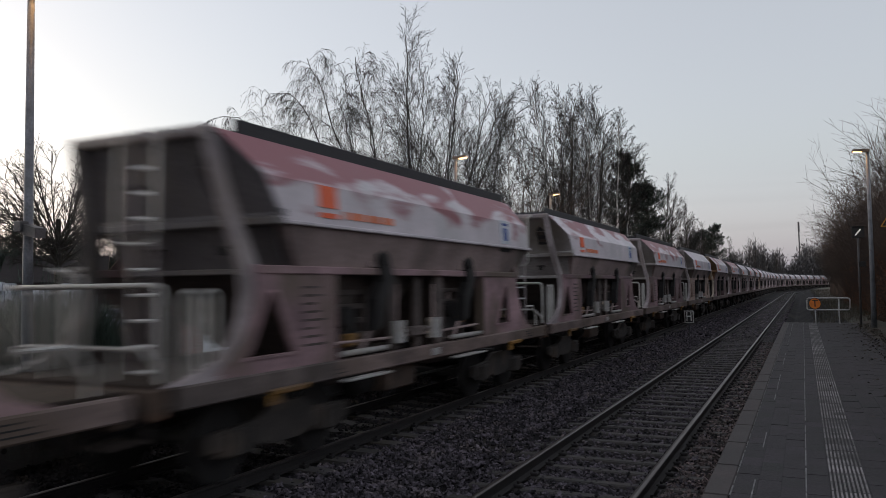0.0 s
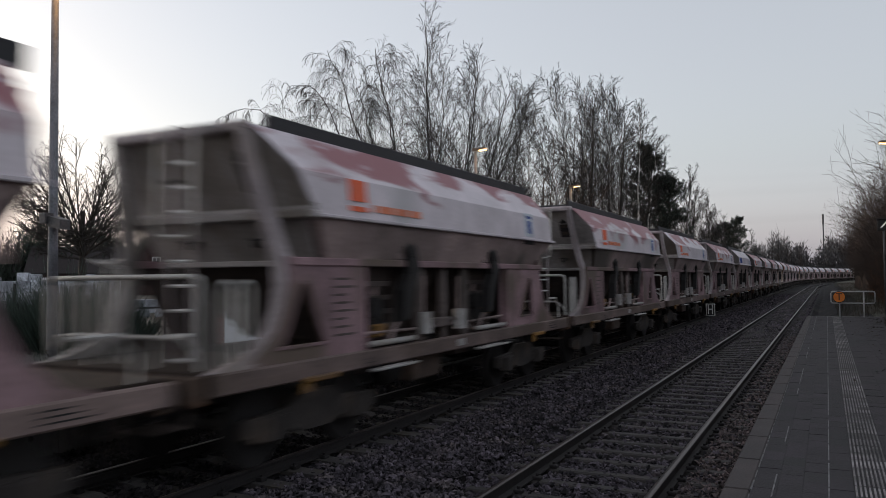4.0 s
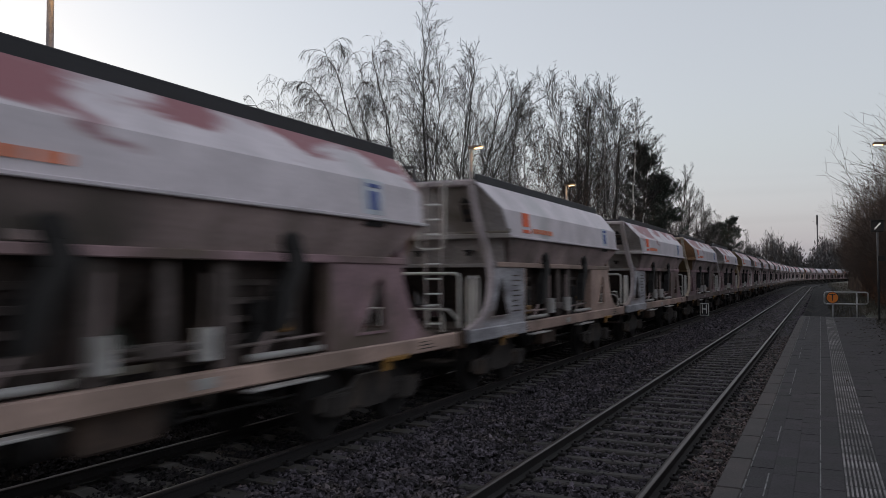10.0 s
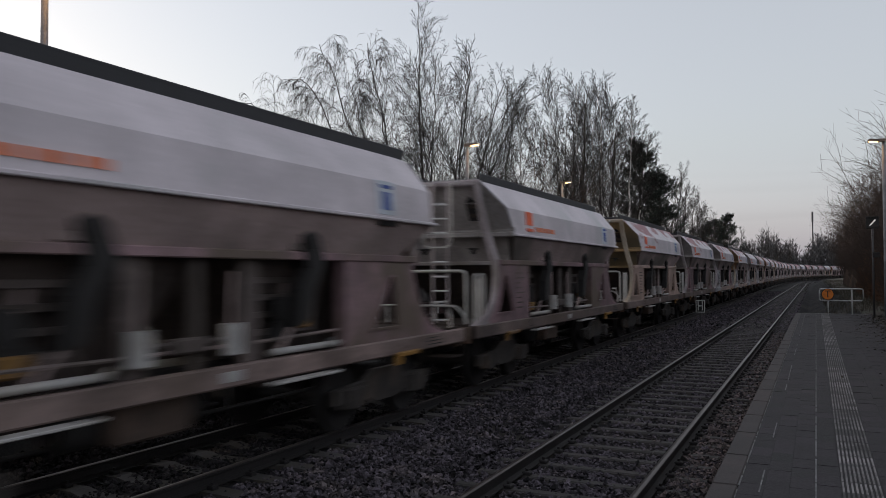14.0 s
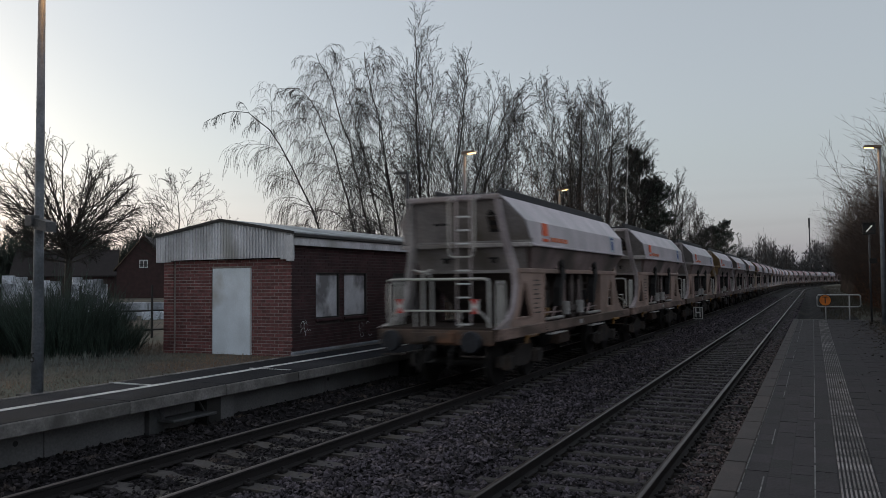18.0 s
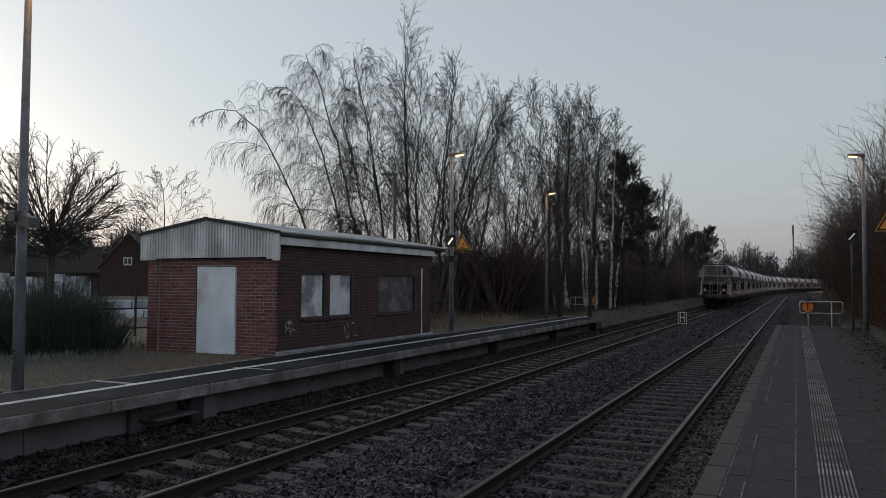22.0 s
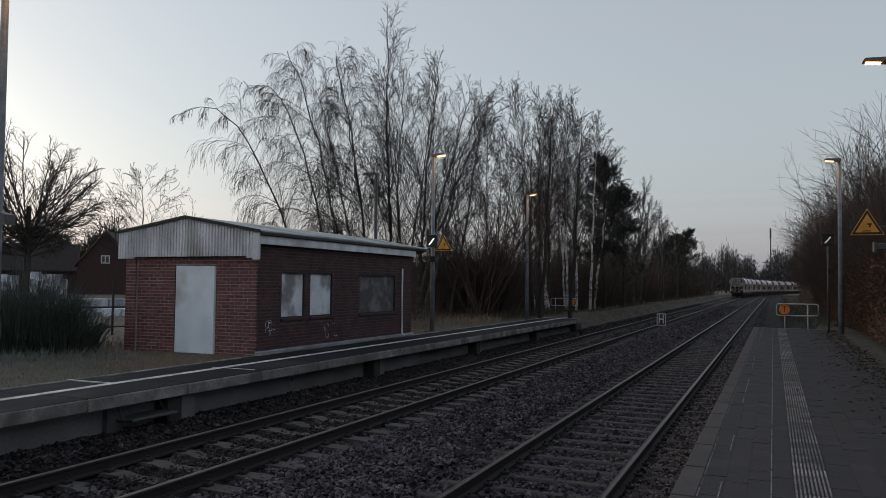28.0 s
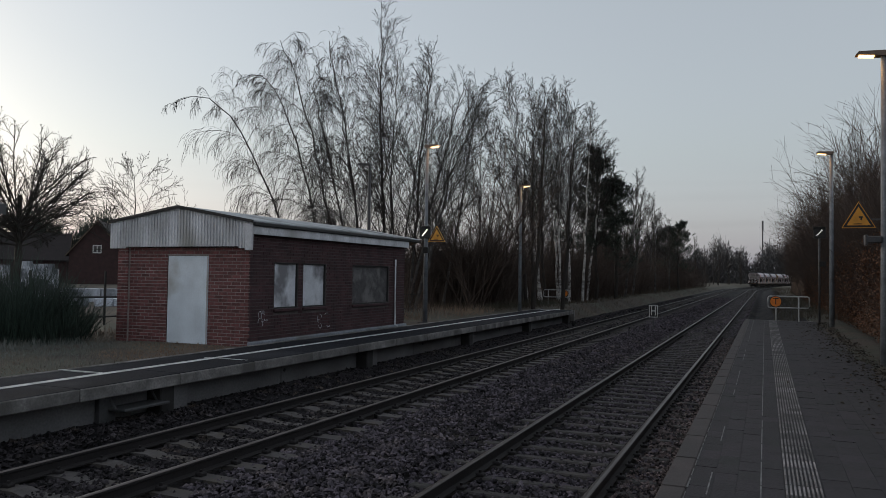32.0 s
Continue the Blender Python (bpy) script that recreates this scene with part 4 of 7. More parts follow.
street_lamp(2.03, 28.2, 0.55, 5.8, -1, True, "lit platform lamp beside the hedge")
lampN = street_lamp(2.0, 15.8, 0.55, 5.72, -1, True, "lit platform lamp beside the hedge with a warning sign")
street_lamp(-12.7, 23.4, 0.5, 5.45, -1, False, "unlit old lamp behind the hut")


def warning_triangle(parent, x, y, z, w):
    """Yellow warning triangle with a dark border; the pictogram is a few plain bars."""
    h = w * 0.87
    tri = [(x - w / 2, z), (x + w / 2, z), (x, z + h)]
    cz = z + h / 3
    inner = lambda k: [(x + (p - x) * k, cz + (q - cz) * k) for p, q in tri]
    s = part("warning_sign", Mesh().prism(tri, 1, y, y + 0.012), M_yellow, parent, "yellow warning triangle with a black border")
    part("sign_border", Mesh().prism(inner(0.92), 1, y - 0.004, y - 0.001), M_black, s)
    part("sign_face", Mesh().prism(inner(0.7), 1, y - 0.008, y - 0.005), M_yellow, s)
    b = Mesh()
    for dx, dz, ww, hh in ((0.05, 0.30, 0.16, 0.05), (0.1, 0.22, 0.06, 0.09), (-0.1, 0.085, 0.3, 0.03)):
        b.box((x + (dx - 0.05) * w, y - 0.011, z + (dz + 0.03) * w), (x + (dx - 0.05 + ww * 0.8) * w, y - 0.009, z + (dz + 0.03 + hh) * w))
    part("pictogram", b, M_black, s)
    return s


warning_triangle(lampN, -0.42, 0.0, 2.58, 0.56)
lp = Mesh().box((-0.3, -0.1, 2.3), (-0.05, 0.1, 2.43), 0.02)
lp.box((-0.33, -0.12, 2.26), (-0.28, 0.12, 2.45), 0.01)
part("loudspeaker", lp, M_galv_d, lampN, "grey box loudspeaker")
part("bracket", Mesh().box((-0.42, 0.0, 2.72), (0.0, 0.03, 2.75)), M_galv_d, lampN)
part("bracket", Mesh().box((-0.3, 0.0, 2.35), (0.0, 0.03, 2.39)), M_galv_d, lampN)


def signal_post(x, y, z, hh, lit, label, on=None):
    """A square signal board, on a slim post of its own or on a lamp's pole."""
    t = on or empty("signal", pose(x, y, z), label, "signal")
    if not on:
        part("post", Mesh().tube([(0, 0, 0), (0, 0, hh + 0.2)], 0.035, 12), M_galv_d, t, smooth=True)
    b = part("signal_board", Mesh().box((-0.2, -0.1, hh - 0.2), (0.2, -0.04, hh + 0.2), 0.012), M_black, t, "square black signal board")
    s = Mesh().prism([(-0.11, hh - 0.1), (-0.07, hh - 0.12), (0.11, hh + 0.09), (0.07, hh + 0.12)], 1, -0.108, -0.101)
    part("light_bar", s, M_signal if lit else M_signal_dim, b, "slanted white light bar")
    part("hood", Mesh().box((-0.215, -0.18, hh + 0.19), (0.215, -0.04, hh + 0.215), 0.006), M_black, b)
    return t


sl = signal_post(0, 0, 0, 3.05, True, "", lampB)
warning_triangle(sl, 0.42, -0.06, 2.74, 0.62)
part("bracket", Mesh().box((0.05, -0.03, 2.86), (0.55, 0.0, 2.9)), M_galv_d, sl)
part("relay_box", Mesh().box((-0.02, -0.25, 2.35), (0.18, -0.08, 2.55), 0.012), M_black, sl)
sr = signal_post(1.78, 30.2, 0.55, 3.3, False, "dark signal board on a slim post beside the hedge")
part("relay_box", Mesh().box((-0.02, -0.16, 2.1), (0.2, -0.03, 2.28), 0.012), M_black, sr)


def letter(name, ch, size, material, parent, m):
    """A flat letter as a mesh, centred on its place."""
    cu = bpy.data.curves.new(name, 'FONT')
    cu.body, cu.size, cu.extrude, cu.align_x, cu.align_y = ch, size, 0.004, 'CENTER', 'CENTER'
    ob = bpy.data.objects.new(name, cu)
    scene.collection.objects.link(ob)
    me = bpy.data.meshes.new_from_object(ob.evaluated_get(bpy.context.evaluated_depsgraph_get()))
    bpy.data.objects.remove(ob)
    me.materials.append(material)
    o = new(name, me)
    o.parent = parent
    o.matrix_basis = m
    return o


letter("mast_number", "5", 0.2, M_black, lampL, pose(0.012, -0.092, 0.54, 90))
hs = empty("stop_sign", pose(-4.58, 35.0, -0.2), "small black board with a white letter H between the tracks", "sign")
part("post", Mesh().tube([(0, 0.02, 0), (0, 0.02, 0.7)], 0.03, 8), M_galv_d, hs)
hb = part("board", Mesh().box((-0.19, -0.015, 0.62), (0.19, 0.015, 1.15), 0.006), M_sign_white, hs)
part("board_face", Mesh().box((-0.16, -0.02, 0.65), (0.16, -0.016, 1.12)), M_black, hb)
letter("letter", "H", 0.58, M_sign_white, hb, pose(0, -0.022, 0.885, 90) @ Matrix.Diagonal((0.62, 1, 1, 1)))


def end_rail(x, y, z, w, sign_x, label):
    """A low tube barrier with an orange disc that bears a T."""
    t = empty("barrier", pose(x, y, z), label, "barrier", "platform end barriers")
    r, h0, h1, c = 0.024, 0.5, 0.93, 0.07
    part("rail_loop", Mesh().tube([(0, 0, h0 + c), (0, 0, h1 - c), (0.02, 0, h1 - 0.02), (c, 0, h1), (w - c, 0, h1), (w - 0.02, 0, h1 - 0.02), (w, 0, h1 - c), (w, 0, h0 + c), (w - 0.02, 0, h0 + 0.02), (w - c, 0, h0), (c, 0, h0), (0.02, 0, h0 + 0.02), (0, 0, h0 + c)], r, 8), M_barrier, t, smooth=True)
    for px in (0.28, w - 0.36):
        part("post", Mesh().tube([(px, 0.01, -0.5), (px, 0.01, h1 if px != 0.28 else h1)], r, 8), M_barrier, t, smooth=True)
    d = part("disc_sign", Mesh().tube([(sign_x, -0.05, 0.73), (sign_x, -0.03, 0.73)], 0.215, 28), M_black, t, "round orange sign with a black letter T")
    part("disc_face", Mesh().tube([(sign_x, -0.055, 0.73), (sign_x, -0.049, 0.73)], 0.19, 28), M_orange, d)
    letter("letter", "T", 0.36, M_black, d, pose(sign_x, -0.06, 0.73, 90))
    return t


end_rail(0.10, YP - 0.35, ZP, 1.42, 0.27, "galvanised tube barrier with an orange T sign at the platform end")
end_rail(-12.35, 45.0, 0.45, 1.6, 1.3, "galvanised tube barrier with an orange T sign past the old platform")


# ---- hopper wagons ----
# Local space: y forward from the rear top beam, x to the right, z up from the rail.
Y_R, Y_F = 0.7, 9.3              # ends of the white hopper shell
HALF = [(1.06, 3.82), (1.48, 3.35), (1.52, 2.89)]


def lean(z):
    """Where the leaning rear end plate lies at the height z."""
    return 0.08 + 0.66 * (3.82 - z)


def both(pts):
    return [(-x, z) for x, z in pts] + [(x, z) for x, z in reversed(pts)]


def bar(mesh, path):
    """A flat bar whose cross-section (half thickness in x, half width in y) changes along its path."""
    k = len(mesh.v)
    for (x, y, z), hx, hy in path:
        mesh.v += [(x - hx, y - hy, z), (x + hx, y - hy, z), (x + hx, y + hy, z), (x - hx, y + hy, z)]
    n = len(path)
    for i in range(n - 1):
        mesh.f += [(k + i * 4 + j, k + i * 4 + (j + 1) % 4, k + i * 4 + 4 + (j + 1) % 4, k + i * 4 + 4 + j) for j in range(4)]
    mesh.f += [(k + 3, k + 2, k + 1, k), tuple(k + (n - 1) * 4 + j for j in range(4))]
    return mesh


def wagon_shell(w, shell, endmat, near):
    """White upper hopper, its lower slopes and chutes, the leaning end plates and the roof."""
    for s in (-1, 1):
        m = Mesh()
        prof = [(s * x, z) for x, z in [(0.78, 3.86)] + HALF]
        ys = [Y_R, 1.2, 3.0, 6.2, Y_F - 0.55, Y_F - 0.12, Y_F]
        for y in ys:
            q = 1.0 if y < Y_F - 0.5 else (0.985 if y < Y_F - 0.05 else 0.93)
            for x, z in prof:
                m.v.append((x * q, lean(z) if y == Y_R else y, z - (1 - q) * 0.4))
        n = len(prof)
        for i in range(len(ys) - 1):
            for j in range(n - 1):
                m.f.append((i * n + j, i * n + j + 1, (i + 1) * n + j + 1, (i + 1) * n + j))
        part("hopper_side", m, shell, w)
        lip = Mesh().box((min(s * 1.5, s * 1.55), Y_R + 0.02, 2.855), (max(s * 1.5, s * 1.55), Y_F - 0.05, 2.9), 0.01)
        part("shell_flange", lip, shell, w)
    part("hopper_top", Mesh().box((-0.8, 0.12, 3.80), (0.8, Y_F - 0.1, 3.858), 0.01), shell, w)
    # lower hopper: sloping sides and ends, chutes below
    lo = Mesh()
    top, low = 1.49, 1.27
    lo.add([(-top, Y_R + 0.04, 2.87), (top, Y_R + 0.04, 2.87), (-top, Y_F - 0.04, 2.87), (top, Y_F - 0.04, 2.87), (low, Y_R + 0.55, 2.38), (-low, Y_R + 0.55, 2.38), (low, Y_F - 0.82, 2.38), (-low, Y_F - 0.82, 2.38)],
           [(0, 1, 3, 2), (1, 3, 6, 4), (0, 5, 7, 2), (0, 1, 4, 5), (2, 7, 6, 3), (5, 4, 6, 7)])
    part("lower_hopper", lo, M_wlower, w, "dusty brown-grey lower hopper")
    for y0, y1 in ((1.4, 4.8), (5.0, 8.5)):
        c = Mesh()
        ym = (y0 + y1) / 2
        c.add([(-1.1, y0, 2.42), (1.1, y0, 2.42), (1.1, y1, 2.42), (-1.1, y1, 2.42), (-0.5, ym - 0.4, 0.75), (0.5, ym - 0.4, 0.75), (0.5, ym + 0.4, 0.75), (-0.5, ym + 0.4, 0.75)],
              [(0, 1, 5, 4), (1, 2, 6, 5), (2, 3, 7, 6), (3, 0, 4, 7), (4, 5, 6, 7)])
        part("chute", c, M_wdirt_shade, w, "dark discharge chute")
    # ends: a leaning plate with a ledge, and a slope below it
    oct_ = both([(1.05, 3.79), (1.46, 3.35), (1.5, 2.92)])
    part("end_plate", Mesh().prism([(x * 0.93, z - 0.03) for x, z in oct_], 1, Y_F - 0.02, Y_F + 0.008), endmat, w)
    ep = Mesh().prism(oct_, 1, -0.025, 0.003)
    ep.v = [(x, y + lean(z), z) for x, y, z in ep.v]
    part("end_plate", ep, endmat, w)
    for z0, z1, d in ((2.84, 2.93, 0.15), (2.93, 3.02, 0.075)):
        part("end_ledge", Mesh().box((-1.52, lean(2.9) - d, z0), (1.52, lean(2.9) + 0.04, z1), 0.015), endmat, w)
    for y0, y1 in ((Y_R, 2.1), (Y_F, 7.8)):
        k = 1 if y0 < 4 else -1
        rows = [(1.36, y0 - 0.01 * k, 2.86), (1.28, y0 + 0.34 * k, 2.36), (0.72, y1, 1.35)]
        # the lower slope is coloured dark for the shadow in the opening
        for (xa, ya, za), (xb, yb, zb), mt in ((rows[0], rows[1], endmat), (rows[1], rows[2], M_wdirt_shade)):
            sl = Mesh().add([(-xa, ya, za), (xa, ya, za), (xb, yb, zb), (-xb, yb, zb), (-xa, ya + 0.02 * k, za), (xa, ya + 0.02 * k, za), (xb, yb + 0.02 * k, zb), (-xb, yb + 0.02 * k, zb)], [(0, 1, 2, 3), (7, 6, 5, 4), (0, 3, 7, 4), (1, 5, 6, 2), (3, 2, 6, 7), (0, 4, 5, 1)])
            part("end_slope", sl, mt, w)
        part("slope_edge", Mesh().box((-1.28, y0 + 0.30 * k - 0.03, 2.33), (1.28, y0 + 0.30 * k + 0.03, 2.40), 0.012), endmat, w)
    for s in (-1, 1):
        part("roof_coaming", Mesh().box((s * 0.75 - 0.03, 0.72, 3.855), (s * 0.75 + 0.03, 9.62, 4.06), 0.01), M_wblack, w, "dark coaming along the roof")
    if not near:
        return
    for x in (-0.5, 0.62):
        part("hook", Mesh().box((x - 0.09, Y_R - 0.03, 2.62), (x + 0.09, Y_R + 0.12, 2.645)).box((x - 0.02, Y_R - 0.03, 2.54), (x + 0.02, Y_R + 0.12, 2.62)), M_wdark, w)
    hatch = Mesh().prism([(0.66, 3.14), (0.9, 3.14), (0.89, 3.44), (0.66, 3.44)], 1, -0.05, -0.027)
    hatch.prism([(0.66, 3.46), (0.89, 3.46), (0.775, 3.57)], 1, -0.045, -0.027)
    hatch.v = [(x, y + lean(z), z) for x, y, z in hatch.v]
    ip = part("inspection_plate", hatch, M_wdark, w, "dark plate in a rack")
    rim = Mesh()
    for z in (3.2, 3.36):
        rim.prism([(0.69, z), (0.87, z), (0.87, z + 0.07), (0.69, z + 0.07)], 1, -0.056, -0.052)
    rim.v = [(x, y + lean(z), z) for x, y, z in rim.v]
    part("plate_face", rim, M_wdirt_shade, ip)
    mk = Mesh()
    for i in range(4):
        mk.prism([(-0.62 + i * 0.1, 3.3), (-0.54 + i * 0.1, 3.3), (-0.54 + i * 0.1, 3.345), (-0.62 + i * 0.1, 3.345)], 1, -0.03, -0.027)
    mk.v = [(x, y + lean(z), z) for x, y, z in mk.v]
    tagged(part("end_lettering", mk, M_wdark, w, "faint row of unreadable writing"), kind="stuff")
    # low hatch covers between the two long coamings
    for i in range(4):
        part("roof_hatch", Mesh().box((-0.7, 0.85 + i * 2.18, 3.86), (0.7, 2.9 + i * 2.18, 3.98), 0.03), M_wblack, w)


def wagon_frame(w, endmat, framemat, legmat, platemat, solemat, near):
    """End beams, curved legs, pierced side plates, posts and the sole bars with their gear."""
    part("top_beam", Mesh().box((-1.07, -0.04, 3.74), (1.07, 0.1, 3.85), 0.02), legmat, w)
    part("top_beam", Mesh().box((-1.0, Y_F, 3.60), (1.0, Y_F + 0.1, 3.72), 0.02), framemat, w)
    for s in (-1, 1):
        # the leg comes forward from the beam to the sill, then sweeps back down to the sole bar
        path = [((s * 1.0, 0.03, 3.80), 0.055, 0.075), ((s * 1.03, 0.14, 3.4), 0.055, 0.085), ((s * 1.09, 0.27, 2.95), 0.06, 0.105), ((s * 1.16, 0.38, 2.6), 0.055, 0.115), ((s * 1.23, 0.42, 2.36), 0.05, 0.13),
                ((s * 1.25, 0.42, 2.1), 0.05, 0.12), ((s * 1.26, 0.35, 1.85), 0.05, 0.115), ((s * 1.265, 0.23, 1.62), 0.05, 0.12), ((s * 1.265, 0.02, 1.43), 0.05, 0.15), ((s * 1.265, -0.24, 1.32), 0.05, 0.2), ((s * 1.265, -0.5, 1.235), 0.06, 0.32)]
        part("end_leg", bar(Mesh(), path), legmat if s > 0 else endmat, w, "curved pale leg")
        x = s * 1.30
        if s < 0 and not near:
            part("sole_bar", Mesh().box((x - 0.05, -0.75, 1.0), (x + 0.06, 10.7, 1.23), 0.02), M_wdirt_shade, w)
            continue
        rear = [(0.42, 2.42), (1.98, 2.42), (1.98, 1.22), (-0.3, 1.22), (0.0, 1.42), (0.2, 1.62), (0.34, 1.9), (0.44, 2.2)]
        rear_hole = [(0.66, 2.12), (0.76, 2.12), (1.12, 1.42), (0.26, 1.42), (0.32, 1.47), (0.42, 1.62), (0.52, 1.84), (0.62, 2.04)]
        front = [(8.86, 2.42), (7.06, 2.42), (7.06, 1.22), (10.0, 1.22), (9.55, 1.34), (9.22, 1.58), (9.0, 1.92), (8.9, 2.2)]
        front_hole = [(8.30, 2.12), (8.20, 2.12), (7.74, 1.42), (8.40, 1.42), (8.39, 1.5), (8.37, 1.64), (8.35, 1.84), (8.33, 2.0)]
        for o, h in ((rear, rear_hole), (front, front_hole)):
            # far-side plates take the dark dirt and shade colour
            pm = M_wdirt_shade if s < 0 else platemat if o is rear else framemat
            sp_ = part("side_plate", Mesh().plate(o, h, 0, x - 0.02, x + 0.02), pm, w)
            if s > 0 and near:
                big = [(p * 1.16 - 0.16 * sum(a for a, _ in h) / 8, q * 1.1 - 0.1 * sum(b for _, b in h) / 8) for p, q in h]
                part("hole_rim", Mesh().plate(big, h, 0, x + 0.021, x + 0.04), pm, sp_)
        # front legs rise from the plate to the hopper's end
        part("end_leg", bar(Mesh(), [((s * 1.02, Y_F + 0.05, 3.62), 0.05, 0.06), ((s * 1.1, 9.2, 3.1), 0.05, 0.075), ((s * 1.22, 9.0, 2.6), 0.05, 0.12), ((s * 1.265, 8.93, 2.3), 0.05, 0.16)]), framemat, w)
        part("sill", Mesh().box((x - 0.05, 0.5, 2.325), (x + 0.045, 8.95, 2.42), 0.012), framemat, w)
        part("sole_bar", Mesh().box((x - 0.06, 2.04, 1.0), (x + 0.05, 10.7, 1.23), 0.02), (M_wpale if solemat is M_wfresh else M_wsole if solemat is M_wpost else solemat) if s > 0 else M_wdirt_shade, w)
        part("sole_bar_end", Mesh().box((x - 0.06, -0.75, 1.0), (x + 0.055, 2.03, 1.235), 0.02), solemat if s > 0 else M_wdirt_shade, w)
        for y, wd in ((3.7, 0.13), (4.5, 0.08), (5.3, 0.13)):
            part("side_post", Mesh().box((x - 0.14, y - wd, 1.22), (x - 0.05, y + wd, 2.35), 0.012), M_wpost if s > 0 else M_wdirt_shade, w)
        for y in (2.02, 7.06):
            part("plate_flange", Mesh().box((x - 0.16, y - 0.03, 1.22), (x + 0.03, y + 0.03, 2.34), 0.008), framemat if s > 0 else M_wdirt_shade, w)


def wagon_gear(w, near, s=1):
    """Discharge levers, cylinders, pipes and steps on the side of the wagon."""
    x = s * 1.30
    for y, k in ((3.1, 1), (6.15, 1)):
        g = Mesh()
        g.prism([(y - 0.1, 2.6), (y + 0.06, 2.66), (y + 0.2, 2.6), (y + 0.34, 2.3), (y + 0.12, 1.98), (y - 0.02, 1.6), (y - 0.2, 1.56), (y - 0.14, 2.0), (y + 0.02, 2.24), (y - 0.02, 2.42)], 0, x - 0.06, x + 0.1)
        g.tube([(x - 0.1, y + 0.06, 2.52), (x + 0.13, y + 0.06, 2.52)], 0.07, 10)
        part("door_lever", g, M_wdark, w, "dark discharge lever")
        if not near:
            continue
        part("lever_rod", Mesh().tube([(x - 0.02, y - 0.1, 1.62), (x - 0.02, y - 0.42, 1.3)], 0.03, 6), M_wlower, w)
        part("lever_bracket", Mesh().box((x - 0.02, y - 0.22, 2.43), (x + 0.03, y + 0.3, 2.52), 0.01), M_wlower, w)
    if not near:
        return
    for y in (3.72, 4.95):
        part("air_cylinder", Mesh().tube([(x + 0.0, y, 1.34), (x + 0.0, y, 1.37), (x + 0.0, y, 1.64), (x + 0.0, y, 1.66)], 0.11, 12), M_wtube, w, "white air cylinder", smooth=False)
        part("cylinder_rod", Mesh().tube([(x - 0.02, y, 1.66), (x - 0.04, y + 0.05, 2.2)], 0.02, 6), M_wlower, w)
    part("valve_block", Mesh().box((x - 0.12, 4.12, 1.40), (x + 0.02, 4.62, 1.55), 0.02).tube([(x - 0.05, 3.8, 1.5), (x - 0.05, 4.9, 1.5)], 0.025, 6), M_wpost, w)
    for y0, y1 in ((2.15, 3.35), (5.55, 6.85)):
        part("discharge_tube", Mesh().tube([(x + 0.03, y0, 1.30), (x + 0.03, y1, 1.30)], 0.04, 8), M_wtube, w, "white tube along the sole bar", smooth=True)
        part("foot_board", Mesh().box((x + 0.05, y0 - 0.1, 0.955), (x + 0.2, y1 - 0.15, 0.985), 0.008), M_wtube, w, "pale step board")
        for y in (y0, y1 - 0.3):
            part("step_hanger", Mesh().tube([(x + 0.06, y, 1.02), (x + 0.17, y, 0.97)], 0.016, 6), M_wdark, w)
        dg = part("discharge_gear", Mesh().box((0.95, y0 + 0.02, 1.28), (1.01, y0 + 0.09, 2.36), 0.006), M_wpost, w)
        part("slat_post", Mesh().box((0.95, y1 - 0.12, 1.28), (1.01, y1 - 0.05, 2.36), 0.006), M_wpost, dg)
        slat = Mesh().box((0.955, y0 + 0.05, 0), (1.005, y1 - 0.08, 0.075), 0.006).data("slat", M_wpost)
        for z in (1.46, 1.66, 1.86, 2.06, 2.22):
            part("slat", slat, None, dg, at=pose(0, 0, z))
        part("discharge_rod", Mesh().tube([(1.0, y0 + 0.5, 1.25), (0.95, y0 + 0.75, 2.3)], 0.04, 6), M_wlower, w)
        part("rocker", Mesh().prism([(y0 + 0.2, 1.4), (y0 + 0.55, 1.36), (y0 + 0.7, 1.55), (y0 + 0.45, 1.72), (y0 + 0.28, 1.6)], 0, 1.06, 1.14), M_wdark, w)
        part("gear_wheel", Mesh().tube([(1.05, y0 + 0.42, 1.75), (1.18, y0 + 0.42, 1.75)], 0.16, 14), M_wdark, w)
    part("lever_box", Mesh().box((1.02, 2.45, 1.36), (1.22, 2.75, 1.54), 0.02), M_wyellow, w, "dirty yellow valve box")
    part("lever_box", Mesh().box((1.02, 6.25, 1.52), (1.2, 6.45, 1.64), 0.02), M_wyellow, w, "dirty yellow valve box")
    part("air_pipe", Mesh().tube([(x - 0.1, 2.0, 1.44), (x - 0.08, 3.4, 1.42), (x - 0.09, 5.5, 1.42), (x - 0.1, 7.0, 1.45)], 0.022, 6), M_wlower, w)
    # data frames and levers on the sole bar
    part("data_plate", Mesh().box((x + 0.051, 4.75, 1.06), (x + 0.06, 5.05, 1.17), 0.003), M_wtube, w, "small white data plate")
    for y in (0.95, 8.6):
        lv_ = Mesh().box((x + 0.04, y - 0.3, 0.97), (x + 0.11, y + 0.35, 1.04), 0.015)
        lv_.prism([(y - 0.34, 0.98), (y - 0.16, 0.98), (y - 0.12, 0.86), (y - 0.34, 0.86)], 0, x + 0.05, x + 0.08)
        part("brake_lever", lv_, M_wyellow, w, "dirty yellow brake lever")
        dp = Mesh()
        for k in range(3):
            dp.box((x + 0.051, y + 0.75, 1.06 + k * 0.05), (x + 0.054, y + 1.25 - 0.1 * k, 1.075 + k * 0.05))
        tagged(part("data_lettering", dp, M_wdark, w, "rows of small unreadable writing"), kind="stuff")
    txt = Mesh()
    for i in range(8):
        txt.box((x + 0.021, 1.3, 1.46 + i * 0.1), (x + 0.023, 1.78 - 0.1 * (i % 3), 1.49 + i * 0.1))
